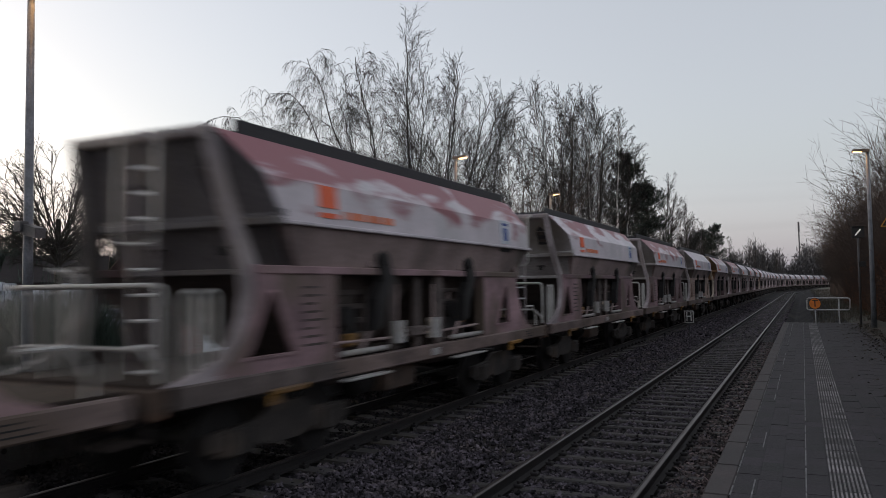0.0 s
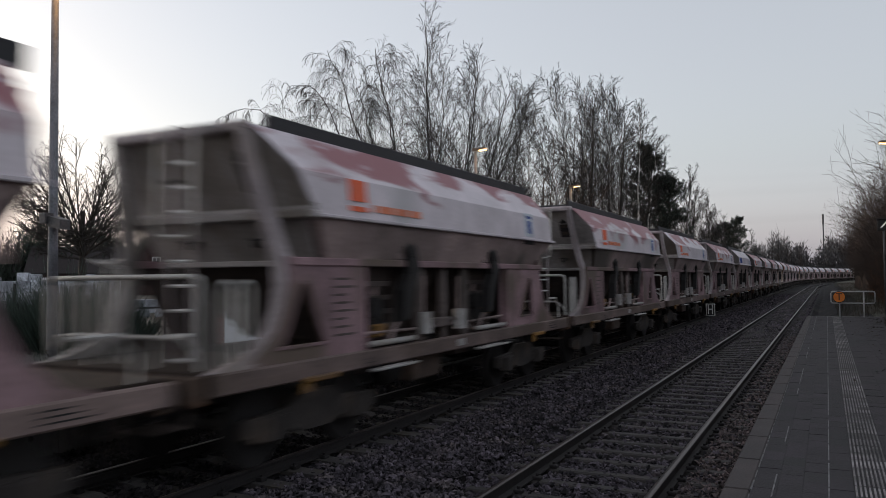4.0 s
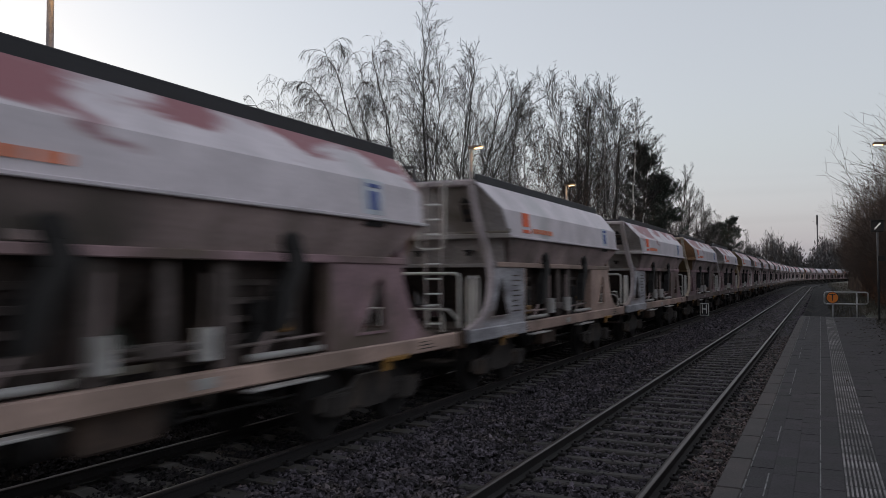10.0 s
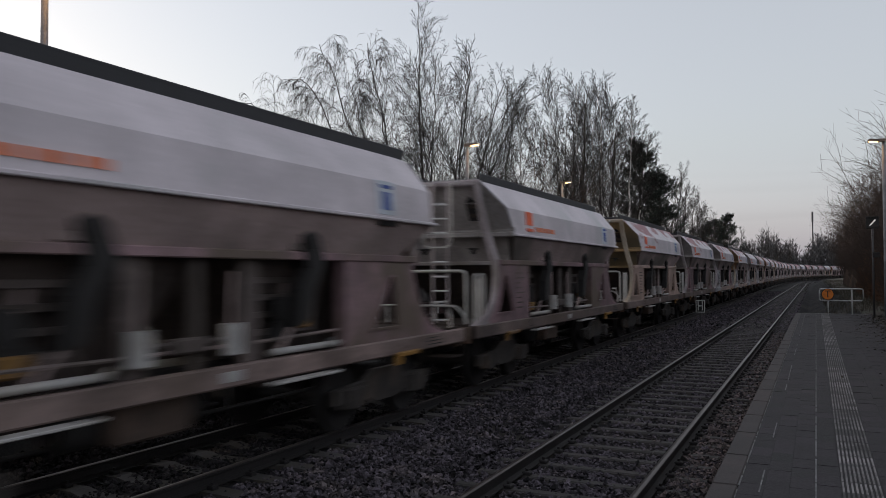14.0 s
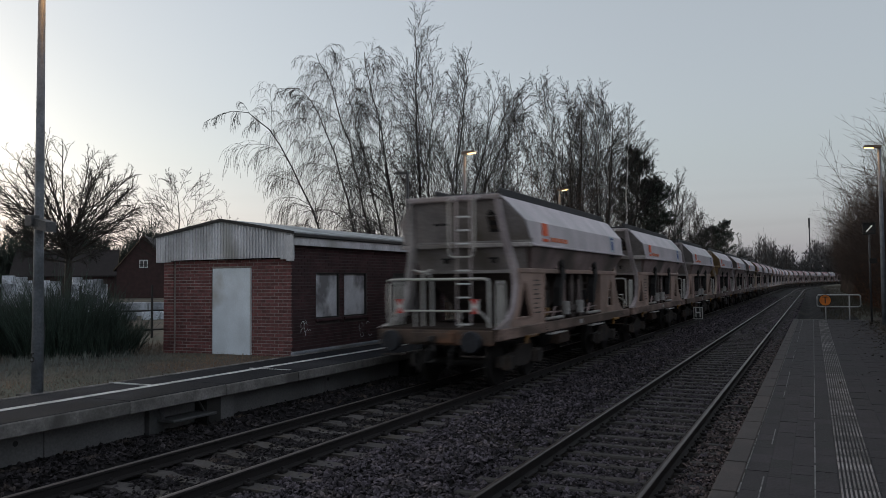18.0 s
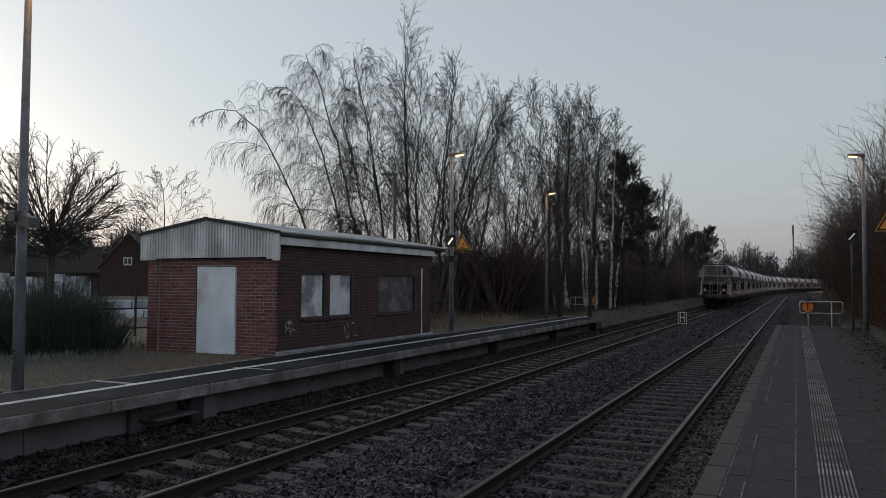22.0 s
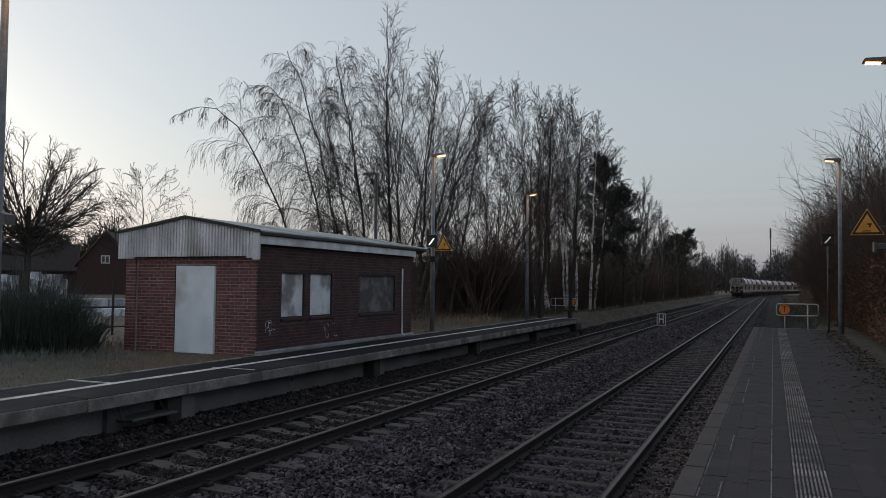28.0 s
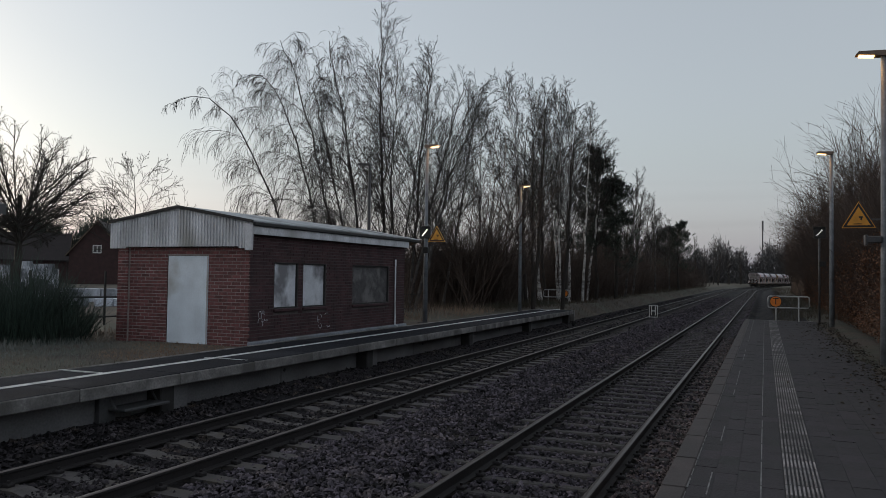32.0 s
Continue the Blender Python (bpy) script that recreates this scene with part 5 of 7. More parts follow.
    tagged(part("data_lettering", txt, M_wpost, w, "rows of small unreadable writing"), kind="stuff")
    # hanging below: an air reservoir, brake rods and a dirty box
    part("air_reservoir", Mesh().tube([(0.75, 3.3, 0.78), (0.75, 3.36, 0.78), (0.75, 4.9, 0.78), (0.75, 4.96, 0.78)], 0.2, 12), M_wdark, w, smooth=True)
    part("brake_box", Mesh().box((0.85, 3.65, 0.62), (1.15, 4.55, 0.99), 0.03), M_wgrime, w, "grimy brown equipment box below the frame")
    part("brake_rod", Mesh().tube([(0.6, 2.6, 0.62), (0.6, 7.4, 0.62)], 0.025, 6), M_wdark, w)


def wagon_marks(w, logo, s=1):
    """Emblem, lettering bars and the blue mark on the white side."""
    side = lambda x0, x1, z0, z1: [(s * (x0 + 0.03), z0), (s * (x1 + 0.03), z1), (s * (x1 + 0.042), z1), (s * (x0 + 0.042), z0)]
    if logo == "blue":
        lg = Mesh()
        for i, wd in enumerate((0.3, 0.26, 0.24, 0.3)):
            lg.prism(side(1.485, 1.46, 2.99, 3.32), 1, 0.98 + i * 0.36, 0.98 + i * 0.36 + wd)
        part("emblem", lg, M_wblue, w, "row of plain blue blocks")
    else:
        part("emblem", Mesh().prism(side(1.477, 1.453, 3.09, 3.345), 1, 1.40, 1.78), M_wlogo, w, "orange square emblem")
        part("emblem_foot", Mesh().prism(side(1.486, 1.482, 2.97, 3.03), 1, 1.40, 1.78), M_wlogo, w, "orange bar")
        tx = Mesh()
        for k in range(9):
            tx.prism(side(1.486, 1.478, 2.985, 3.075), 1, 1.93 + k * 0.145, 1.93 + k * 0.145 + (0.12 if k % 3 else 0.07))
        tagged(part("emblem_lettering", tx, M_wlogo_p, w, "row of small pale orange bars"), kind="stuff")
    bd = part("side_board", Mesh().prism(side(1.483, 1.455, 2.93, 3.36), 1, 7.54, 7.99), M_wbluewhite, w)
    part("side_board_mark", Mesh().prism(side(1.485, 1.468, 2.99, 3.22), 1, 7.66, 7.88), M_wblue, bd, "blue square mark")
    cap = Mesh()
    for k in range(3):
        cap.prism(side(1.474, 1.47, 3.265, 3.31), 1, 7.63 + k * 0.1, 7.71 + k * 0.1)
    part("board_lettering", cap, M_wblue, bd)
    part("gauge_mark", Mesh().prism([(s * 1.478, 2.79), (s * 1.508, 2.85), (s * 1.52, 2.85), (s * 1.49, 2.79)], 1, 7.58, 8.08), M_wdark, w)


def wagon_running(w, near):
    """Underframe, end decks, buffers, couplings, bogies and wheels."""
    part("underframe", Mesh().box((-0.35, -0.7, 0.85), (0.35, 10.7, 1.15), 0.03), M_wdark, w)
    for y0, y1 in ((-0.9, 0.9), (9.3, 10.75)):
        part("deck", Mesh().box((-1.22, y0, 1.2), (1.22, y1, 1.26), 0.012), M_wdeck, w, "dirty brown end deck")
    for y, d in ((-0.86, -1), (10.68, 1)):
        hd = Mesh().box((-1.25, y - 0.06, 0.92), (1.25, y + 0.08, 1.22), 0.02)
        hd.box((-0.45, y + d * 0.06, 0.96), (0.45, y + d * 0.11, 1.17), 0.015)
        part("headstock", hd, M_wrusty, w, "rust-streaked brown headstock")
        if not near:
            continue
        for s in (-1, 1):
            b = part("buffer", Mesh().tube([(s * 0.875, y, 1.0), (s * 0.875, y + d * 0.06, 1.0)], 0.17, 14).tube([(s * 0.875, y + d * 0.05, 1.0), (s * 0.875, y + d * 0.23, 1.0)], 0.11, 14), M_wdark, w)
            part("buffer_head", Mesh().tube([(s * 0.875, y + d * 0.22, 1.0), (s * 0.875, y + d * 0.26, 1.0), (s * 0.875, y + d * 0.285, 1.0), (s * 0.875, y + d * 0.295, 1.0)], 0.22, 20, 0.19), M_wbuffer, b, "worn dark buffer head")
            part("shunter_step", Mesh().tube([(s * 0.62, y, 0.95), (s * 0.62, y + d * 0.1, 0.72), (s * 1.12, y + d * 0.1, 0.72), (s * 1.12, y, 0.95)], 0.018, 6), M_wpost, w)
            part("brake_hose", Mesh().tube([(s * 0.4, y, 0.95), (s * 0.4, y + d * 0.14, 0.8), (s * 0.36, y + d * 0.12, 0.5), (s * 0.3, y + d * 0.05, 0.4)], 0.03, 6), M_wdark, w)
        part("coupling", Mesh().tube([(0, y, 1.03), (0, y + d * 0.12, 0.98), (0.07, y + d * 0.2, 0.82), (0.07, y + d * 0.22, 0.6), (-0.07, y + d * 0.22, 0.6), (-0.07, y + d * 0.2, 0.82), (0, y + d * 0.12, 0.98)], 0.035, 6), M_wdark, w)
        part("coupling_hook", Mesh().prism([(y, 1.1), (y + d * 0.22, 1.1), (y + d * 0.26, 1.02), (y + d * 0.2, 0.96), (y, 0.98)], 0, -0.04, 0.04), M_wdark, w)
    for y in (1.35, 8.55):
        bg = part("bogie", Mesh().box((-0.9, y - 0.18, 0.55), (0.9, y + 0.18, 0.86), 0.03), M_wdark, w, "dark two-axle bogie")
        for s in (-1, 1) if near else (1,):
            sf = Mesh()
            sf.prism([(y - 1.35, 0.42), (y - 1.35, 0.62), (y - 0.6, 0.66), (y - 0.3, 0.8), (y + 0.3, 0.8), (y + 0.6, 0.66), (y + 1.35, 0.62), (y + 1.35, 0.42), (y + 0.55, 0.42), (y + 0.3, 0.34), (y - 0.3, 0.34), (y - 0.55, 0.42)], 0, s * 1.0 - 0.05, s * 1.0 + 0.05)
            for dy in (-0.9, 0.9):
                sf.box((s * 1.0 - 0.1, y + dy - 0.15, 0.32), (s * 1.0 + 0.12, y + dy + 0.15, 0.62), 0.03)
                for k in (-0.25, 0.25):
                    sf.tube([(s * 1.03, y + dy + k, 0.36), (s * 1.03, y + dy + k, 0.6)], 0.07, 8)
            part("side_frame", sf, M_wbogie, bg)
        for dy in (-0.9, 0.9):
            wh = Mesh()
            prof = [(-1.0, 0.07), (-0.83, 0.08), (-0.82, 0.43), (-0.82, 0.455), (-0.725, 0.46), (-0.72, 0.487), (-0.69, 0.487), (-0.685, 0.1), (-0.5, 0.08)]
            prof = prof + [(-q, r) for q, r in reversed(prof)]
            for q, r in prof:
                wh.v += [(q, r * math.cos(k * 6.2832 / 22), r * math.sin(k * 6.2832 / 22)) for k in range(22)]
            for i in range(len(prof) - 1):
                wh.f += [(i * 22 + k, i * 22 + (k + 1) % 22, (i + 1) * 22 + (k + 1) % 22, (i + 1) * 22 + k) for k in range(22)]
            part("wheelset", wh, M_wdark, w, at=pose(0, y + dy, 0.46))


def wagon_rails(w, legmat, near):
    """Ladder with its guard, handrails round the end deck and the handbrake."""
    y, x0 = -0.27, 0.37
    ld = Mesh()
    for sx in (-0.155, 0.155):
        ld.tube([(x0 + sx, 0.02, 3.84), (x0 + sx, y, 3.78), (x0 + sx, y, 1.28)], 0.02, 6)
    lad = part("ladder", ld, legmat, w, "end ladder with white rungs")
    if not near:
        part("end_handrail", Mesh().tube([(-1.12, -0.75, 1.2), (-1.12, -0.75, 2.2), (1.12, -0.75, 2.2), (1.12, -0.75, 1.2)], 0.028, 6), M_wrail, w)
        return
    rung = Mesh().tube([(x0 - 0.155, y, 0), (x0 + 0.155, y, 0)], 0.021, 6).data("rung", M_rung)
    for i in range(9):
        part("rung", rung, None, lad, at=pose(0, 0, 1.29 + i * 0.274))
    gb = Mesh().tube([(x0 - 0.28, 0.0, 3.82), (x0 - 0.28, y - 0.08, 3.74), (x0 - 0.28, y - 0.1, 2.74), (x0 - 0.25, y - 0.1, 2.66), (x0 - 0.17, y - 0.1, 2.63), (x0 + 0.17, y - 0.1, 2.63), (x0 + 0.25, y - 0.1, 2.66), (x0 + 0.28, y - 0.1, 2.74), (x0 + 0.28, y - 0.08, 3.74), (x0 + 0.28, 0.0, 3.82)], 0.02, 6)
    part("ladder_guard", gb, M_wrail, w)
    part("end_handrail", Mesh().tube([(-1.12, -0.72, 1.0), (-1.12, -0.75, 1.5), (-1.12, -0.75, 2.12), (-1.1, -0.75, 2.19), (-1.03, -0.75, 2.21), (1.03, -0.75, 2.21), (1.1, -0.75, 2.19), (1.12, -0.75, 2.12), (1.12, -0.75, 1.5), (1.12, -0.72, 1.0)], 0.028, 8), M_wrail, w, "pale tube handrail across the end deck", smooth=True)
    part("mid_rail", Mesh().tube([(-1.12, -0.75, 1.28), (-1.08, -0.75, 1.42), (-0.93, -0.75, 1.56), (-0.86, -0.75, 1.58), (0.86, -0.75, 1.58), (0.93, -0.75, 1.56), (1.08, -0.75, 1.42), (1.12, -0.75, 1.28)], 0.024, 6), M_wrail, w)
    for x in (-0.5, 0.5):
        part("rail_post", Mesh().tube([(x, -0.75, 1.2), (x, -0.75, 1.58)], 0.02, 6), M_wrail, w)
    for s in (-1, 1):
        for y in (-0.5, -0.2):
            part("grab_rail", Mesh().tube([(s * 1.17, y, 1.2), (s * 1.17, y, 2.06), (s * 1.17, y + 0.03, 2.13), (s * 1.17, y + 0.09, 2.16), (s * 1.17, y + 0.15, 2.13), (s * 1.17, y + 0.18, 2.06), (s * 1.17, y + 0.18, 1.26)], 0.024, 6), M_wrail, w)
        part("front_rail", Mesh().tube([(s * 1.24, 9.7, 1.7), (s * 1.24, 10.15, 1.7), (s * 1.24, 10.35, 1.5), (s * 1.24, 10.35, 1.26)], 0.022, 6), M_wrail, w)
    bk = Mesh().tube([(-0.42, -0.55, 1.26), (-0.42, -0.55, 2.34)], 0.03, 6)
    bk.tube([(-0.62, -0.58, 2.4), (-0.42, -0.58, 2.35), (-0.2, -0.58, 2.4)], 0.02, 6)
    bk.tube([(-0.24, -0.5, 1.26), (-0.24, -0.5, 2.2), (-0.3, -0.52, 2.32), (-0.42, -0.55, 2.34)], 0.024, 6)
    part("handbrake", bk, M_wrail, w, "handbrake column with a crossbar")


def wagon(shell, endmat, framemat, legmat, logo, platemat, solemat, near):
    """A whole wagon; those that only stand far off go without their smallest gear."""
    w = new("hopper_wagon")
    wagon_shell(w, shell, endmat, near)
    wagon_frame(w, endmat, framemat, legmat, platemat, solemat, near)
    wagon_gear(w, near)
    wagon_marks(w, logo)
    wagon_running(w, near)
    wagon_rails(w, legmat, near)
    # the body stands a little taller above the deck rails
    for me in {o.data for o in w.children_recursive}:
        for v in me.vertices:
            if me.name.split(".")[0] != "rung":
                v.co.z += 0.065 * max(0.0, v.co.z - 2.22)
    return w


TRAIN_V, TRAIN_PITCH = 15.1, 12.0
# seconds, and metres along the line of the last wagon's rear beam
TAIL = ((0.0, -257.7), (3.0, -212.5), (7.0, -152.4), (8.0, -137.35), (11.0, -92.1), (12.0, -76.95), (14.0, -46.75), (16.5, -8.3), (17.0, -0.55), (17.5, 6.95), (18.0, 14.45), (20.0, 44.4), (32.0, 224.4))
LABELS = ["grey and white hopper wagon of a freight train", "white hopper wagon streaked with dark red dust", "white hopper wagon heavily stained with dark red dust"]
KIND = {11: 1, 7: 1, 9: 1, 22: 2, 20: 2, 18: 2, 16: 2, 15: 2, 24: 2, 27: 2, 23: 1, 19: 1, 17: 1, 14: 1, 12: 1, 13: 1, 8: 1, 6: 1, 26: 1, 30: 1}
PALE = {0, 1, 2, 6, 10, 25}
ENDS = {22: M_wslate, 14: M_wolive, 12: M_wrust, 9: M_wrust, 6: M_wolive, 3: M_wolive, 26: M_wrust, 31: M_wrust}
FRESH = {11, 10, 9, 8}
protos, train = {}, []
for n in range(48):
    key = (KIND.get(n, 0), ENDS.get(n, M_wgrey).name, n in FRESH, n == 21, n in PALE, n < 3, n < 26)
    if key not in protos:
        em = ENDS.get(n, M_wgrey)
        wg = wagon(M_shells[key[0]], em, M_wpale if n in PALE else M_wframe, M_wlegdust if n in ENDS and n != 22 else M_wleg, "blue" if n == 21 else "orange", M_wfresh if n in FRESH else M_wpale if n in PALE else M_wframe, M_wfresh if n in FRESH else M_wsole_p if n < 3 else M_wpost if n == 22 else M_wsole, n < 26)
        protos[key] = wg
    else:
        wg = copy_thing(protos[key], pose(0, 0, 0))
    lab = LABELS[key[0]]
    if n in ENDS and n != 22:
        lab = "white hopper wagon with a rust-brown dusty end"
    if n == 21:
        lab = "clean white hopper wagon with a blue emblem"
    tagged(wg, lab, "freight wagon", "hopper wagons of the train")
    train.append(wg)
last = train[0]
last["label"] = "last hopper wagon of the train with red tail boards"
for s in (-1, 1):
    tb = part("tail_board", Mesh().box((s * 0.83 - 0.09, -0.8, 1.53), (s * 0.83 + 0.09, -0.78, 1.82), 0.004), M_sign_white, last, "white and red tail board")
    for z0, z1 in ((1.53, 1.67), (1.82, 1.68)):
        part("red_triangle", Mesh().prism([(s * 0.83 - 0.09, z0), (s * 0.83 + 0.09, z0), (s * 0.83, z1)], 1, -0.806, -0.802), M_wred, tb)


def wagon_pose(s):
    """A wagon whose rear beam stands at s metres along the far track: it sits on the chord between its bogies."""
    a, b = line(s + 1.35, X_FAR), line(s + 8.55, X_FAR)
    h = math.atan2(b[0] - a[0], b[1] - a[1])
    return Matrix.Translation((a[0] - 1.35 * math.sin(h), a[1] - 1.35 * math.cos(h), 0)) @ pose(0, 0, 0, 0, 0, -math.degrees(h))


def motions():
    for n, wg in enumerate(train):
        if n < 24:
            # wheels turn while the wagon rolls past
            t0 = (256.5 - TRAIN_PITCH * n) / TRAIN_V
            f0, f1 = max(0, round(t0 * FPS)), min(960, round((t0 + 2.4) * FPS))
            for wh in [o for o in wg.children if o.name.startswith("wheelset")]:
                y = wh.matrix_basis.translation.y
                spin = lambda k: pose(0, y, 0.46, math.degrees(-TRAIN_V / 0.46 * k / FPS) % 360)
                rows = [(k / FPS, spin(k)) for k in range(f0, f1 + 1)]
                rows = ([(0.0, spin(f0))] if f0 > 0 else []) + rows + ([(32.0, spin(f1))] if f1 < 960 else [])
                walk(wh, rows)
        walk(wg, [(t, wagon_pose(float(np.interp(t, [a for a, b in TAIL], [b for a, b in TAIL])) + TRAIN_PITCH * n)) for t in [i * 0.5 for i in range(65)]])


# ---- trees and shrubs ----
class Wood:
    """Collects tapered twigs as arrays and turns them into one mesh."""

    def __init__(self, sides=3):
        self.v, self.f, self.n = [], [], sides

    def twig(self, pts, r0, r1):
        n, k, m = self.n, len(self.v), len(pts)
        for i, p in enumerate(pts):
            d = pts[min(i + 1, m - 1)] - pts[max(i - 1, 0)]
            d.normalize()
            a = d.cross(Vector((0.3, 0.2, 0.93)) if abs(d.z) < 0.85 else Vector((1, 0, 0))).normalized()
            b = d.cross(a)
            r = r0 + (r1 - r0) * i / (m - 1)
            for j in range(n):
                t = 6.2832 * j / n
                q = p + a * (r * math.cos(t)) + b * (r * math.sin(t))
                self.v.append((q.x, q.y, q.z))
        for i in range(m - 1):
            for j in range(n):
                self.f.append((k + i * n + j, k + i * n + (j + 1) % n, k + (i + 1) * n + (j + 1) % n, k + (i + 1) * n + j))

    def leaf(self, p, d, w, l):
        a = d.cross(Vector((random.uniform(-1, 1), random.uniform(-1, 1), random.uniform(-1, 1)))).normalized() * w
        k = len(self.v)
        for q in (p, p + d * (l * 0.5) + a, p + d * l, p + d * (l * 0.5) - a):
            self.v.append((q.x, q.y, q.z))
        self.f.append((k, k + 1, k + 2, k + 3))


def bough(wood, p, d, length, r, rg, steps, droop, wander, level, spec):
    """A limb that wanders, bends under its weight and carries finer ones."""
    pts, d = [p.copy()], d.normalized()
    for i in range(steps):
        d = (d + Vector((rg.gauss(0, wander), rg.gauss(0, wander), rg.gauss(0, wander) - droop * (i + 1) / steps))).normalized()
        p = p + d * (length / steps)
        pts.append(p.copy())
    wood[min(level, len(wood) - 1)].twig(pts, r, max(r * 0.35, spec["rmin"]))
    if level >= spec["levels"]:
        return
    kids = spec["kids"][level]
    for k in range(kids):
        u = 0.2 + 0.8 * (k + rg.random()) / kids
        i = min(int(u * steps), steps - 1)
        q = pts[i].lerp(pts[i + 1], u * steps - i)
        ax = (pts[i + 1] - pts[i]).normalized()
        side = ax.cross(Vector((rg.gauss(0, 1), rg.gauss(0, 1), rg.gauss(0, 1)))).normalized()
        nd = ax * rg.uniform(0.6, 1.0) + side * rg.uniform(0.35, 0.8) * spec.get("open", 1.0)
        bough(wood, q, nd, length * spec["ratio"][level] * rg.uniform(0.6, 1.25) * (1.15 - 0.5 * u), max(r * 0.45, spec["rmin"]), rg, spec["steps"][level], spec["droop"][level], wander * 1.15, level + 1, spec)


BIRCH = dict(levels=3, kids=(8, 4, 0), ratio=(0.5, 0.48, 0.5), steps=(4, 3, 3), droop=(0.02, 0.22, 0.1), rmin=0.006, open=1.05, sag=0.05)
DENSE = dict(BIRCH, rmin=0.0052, kids=(11, 4, 0), ratio=(0.4, 0.5, 0.5), open=0.95, droop=(0.02, 0.1, 0.1), steps=(4, 3, 2))
THICK = dict(DENSE, kids=(10, 4, 0), rmin=0.0074)
WEEP = dict(BIRCH, kids=(13, 3, 0), rmin=0.0054, ratio=(0.6, 0.75, 0.5), droop=(0.85, 0.9, 0.8), steps=(4, 3, 2), sag=0.26, open=0.8)


def birch(base, top, r, seed, label, first=0.22, density=1.0, arch=0.0, spec=BIRCH, reach=0.3, barkm=None, twigm=None, name="birch_tree", cat="tree", rise=1.2, out_=0.6):
    """A bare tree: one stem from base to top that may arch over, limbs, and drooping twigs."""
    rg = random.Random(seed)
    base, top = Vector(base), Vector(top)
    top = base.lerp(top, 0.975)
    H = (top - base).length
    stem, n = [], 14
    for i in range(n + 1):
        u = i / n
        c = base.lerp(top, u)
        lean = Vector((top.x - base.x, top.y - base.y, 0))
        c += lean * (u ** (1 + 0.5 * arch) - u) + Vector((0, 0, arch * 0.36 * (top.z - base.z) * math.sin(math.pi * u ** 1.6)))
        c += Vector((rg.gauss(0, 0.05), rg.gauss(0, 0.05), 0)) * min(1, 3 * u)
        stem.append(c)
    wood = [Wood(8), Wood(4), Wood(3), Wood(3)]
    wood[0].twig(stem, r, 0.015 if arch < 0.4 else 0.008)
    m = int(30 * density * H / 13)
    for k in range(m):
        u = first + (0.985 - first) * ((k + rg.random()) / m) ** (1.25 if arch > 0.4 else 0.9)
        i = min(int(u * n), n - 1)
        q = stem[i].lerp(stem[i + 1], u * n - i)
        ax = (stem[i + 1] - stem[i]).normalized()
        a = rg.uniform(0, 6.283)
        out = Vector((math.cos(a), math.sin(a), 0))
        d = ax * rg.uniform(0.83, 1.17) * rise + out * rg.uniform(0.67, 1.33) * out_
        if arch > 0.4 and u > 0.85 and k % 2:
            continue
        L = H * reach * (1.1 - 0.82 * u) * rg.uniform(0.65, 1.15) * (0.55 if arch > 0.4 and u > 0.65 else 1.0) + 0.2
        few = min(1.0, 0.25 + L / 2.4)
        bough(wood, q, d, L, max(0.008, r * 0.38 * (1.05 - u)), rg, 6, spec["sag"], 0.045, 1, dict(spec, kids=(0, max(3, round(spec["kids"][0] * few)), max(2, round(spec["kids"][1] * few))) + spec["kids"][2:], ratio=(0,) + spec["ratio"], steps=(0,) + spec["steps"], droop=(0,) + spec["droop"]))
    t = empty(name, Matrix.Translation(base), label, cat)
    inv = Matrix.Translation(-base)
    for nm, ws, mt in (("trunk", wood[:1], barkm or M_birch), ("branchwork", wood[1:2], twigm or M_twig), ("crown", wood[2:], twigm or M_twig)):
        v, f = [], []
        for wd in ws:
            k = len(v)
            v += [(x - base.x, y - base.y, z - base.z) for x, y, z in wd.v]
            f += [tuple(i + k for i in q) for q in wd.f]
        if v:
            me = raw(nm, v, f, mt)
            if nm == "trunk":
                me.shade_smooth()
            o = new(nm, me)
            o.parent = t
            if nm != "trunk":
                tagged(o, kind="stuff")
    return t


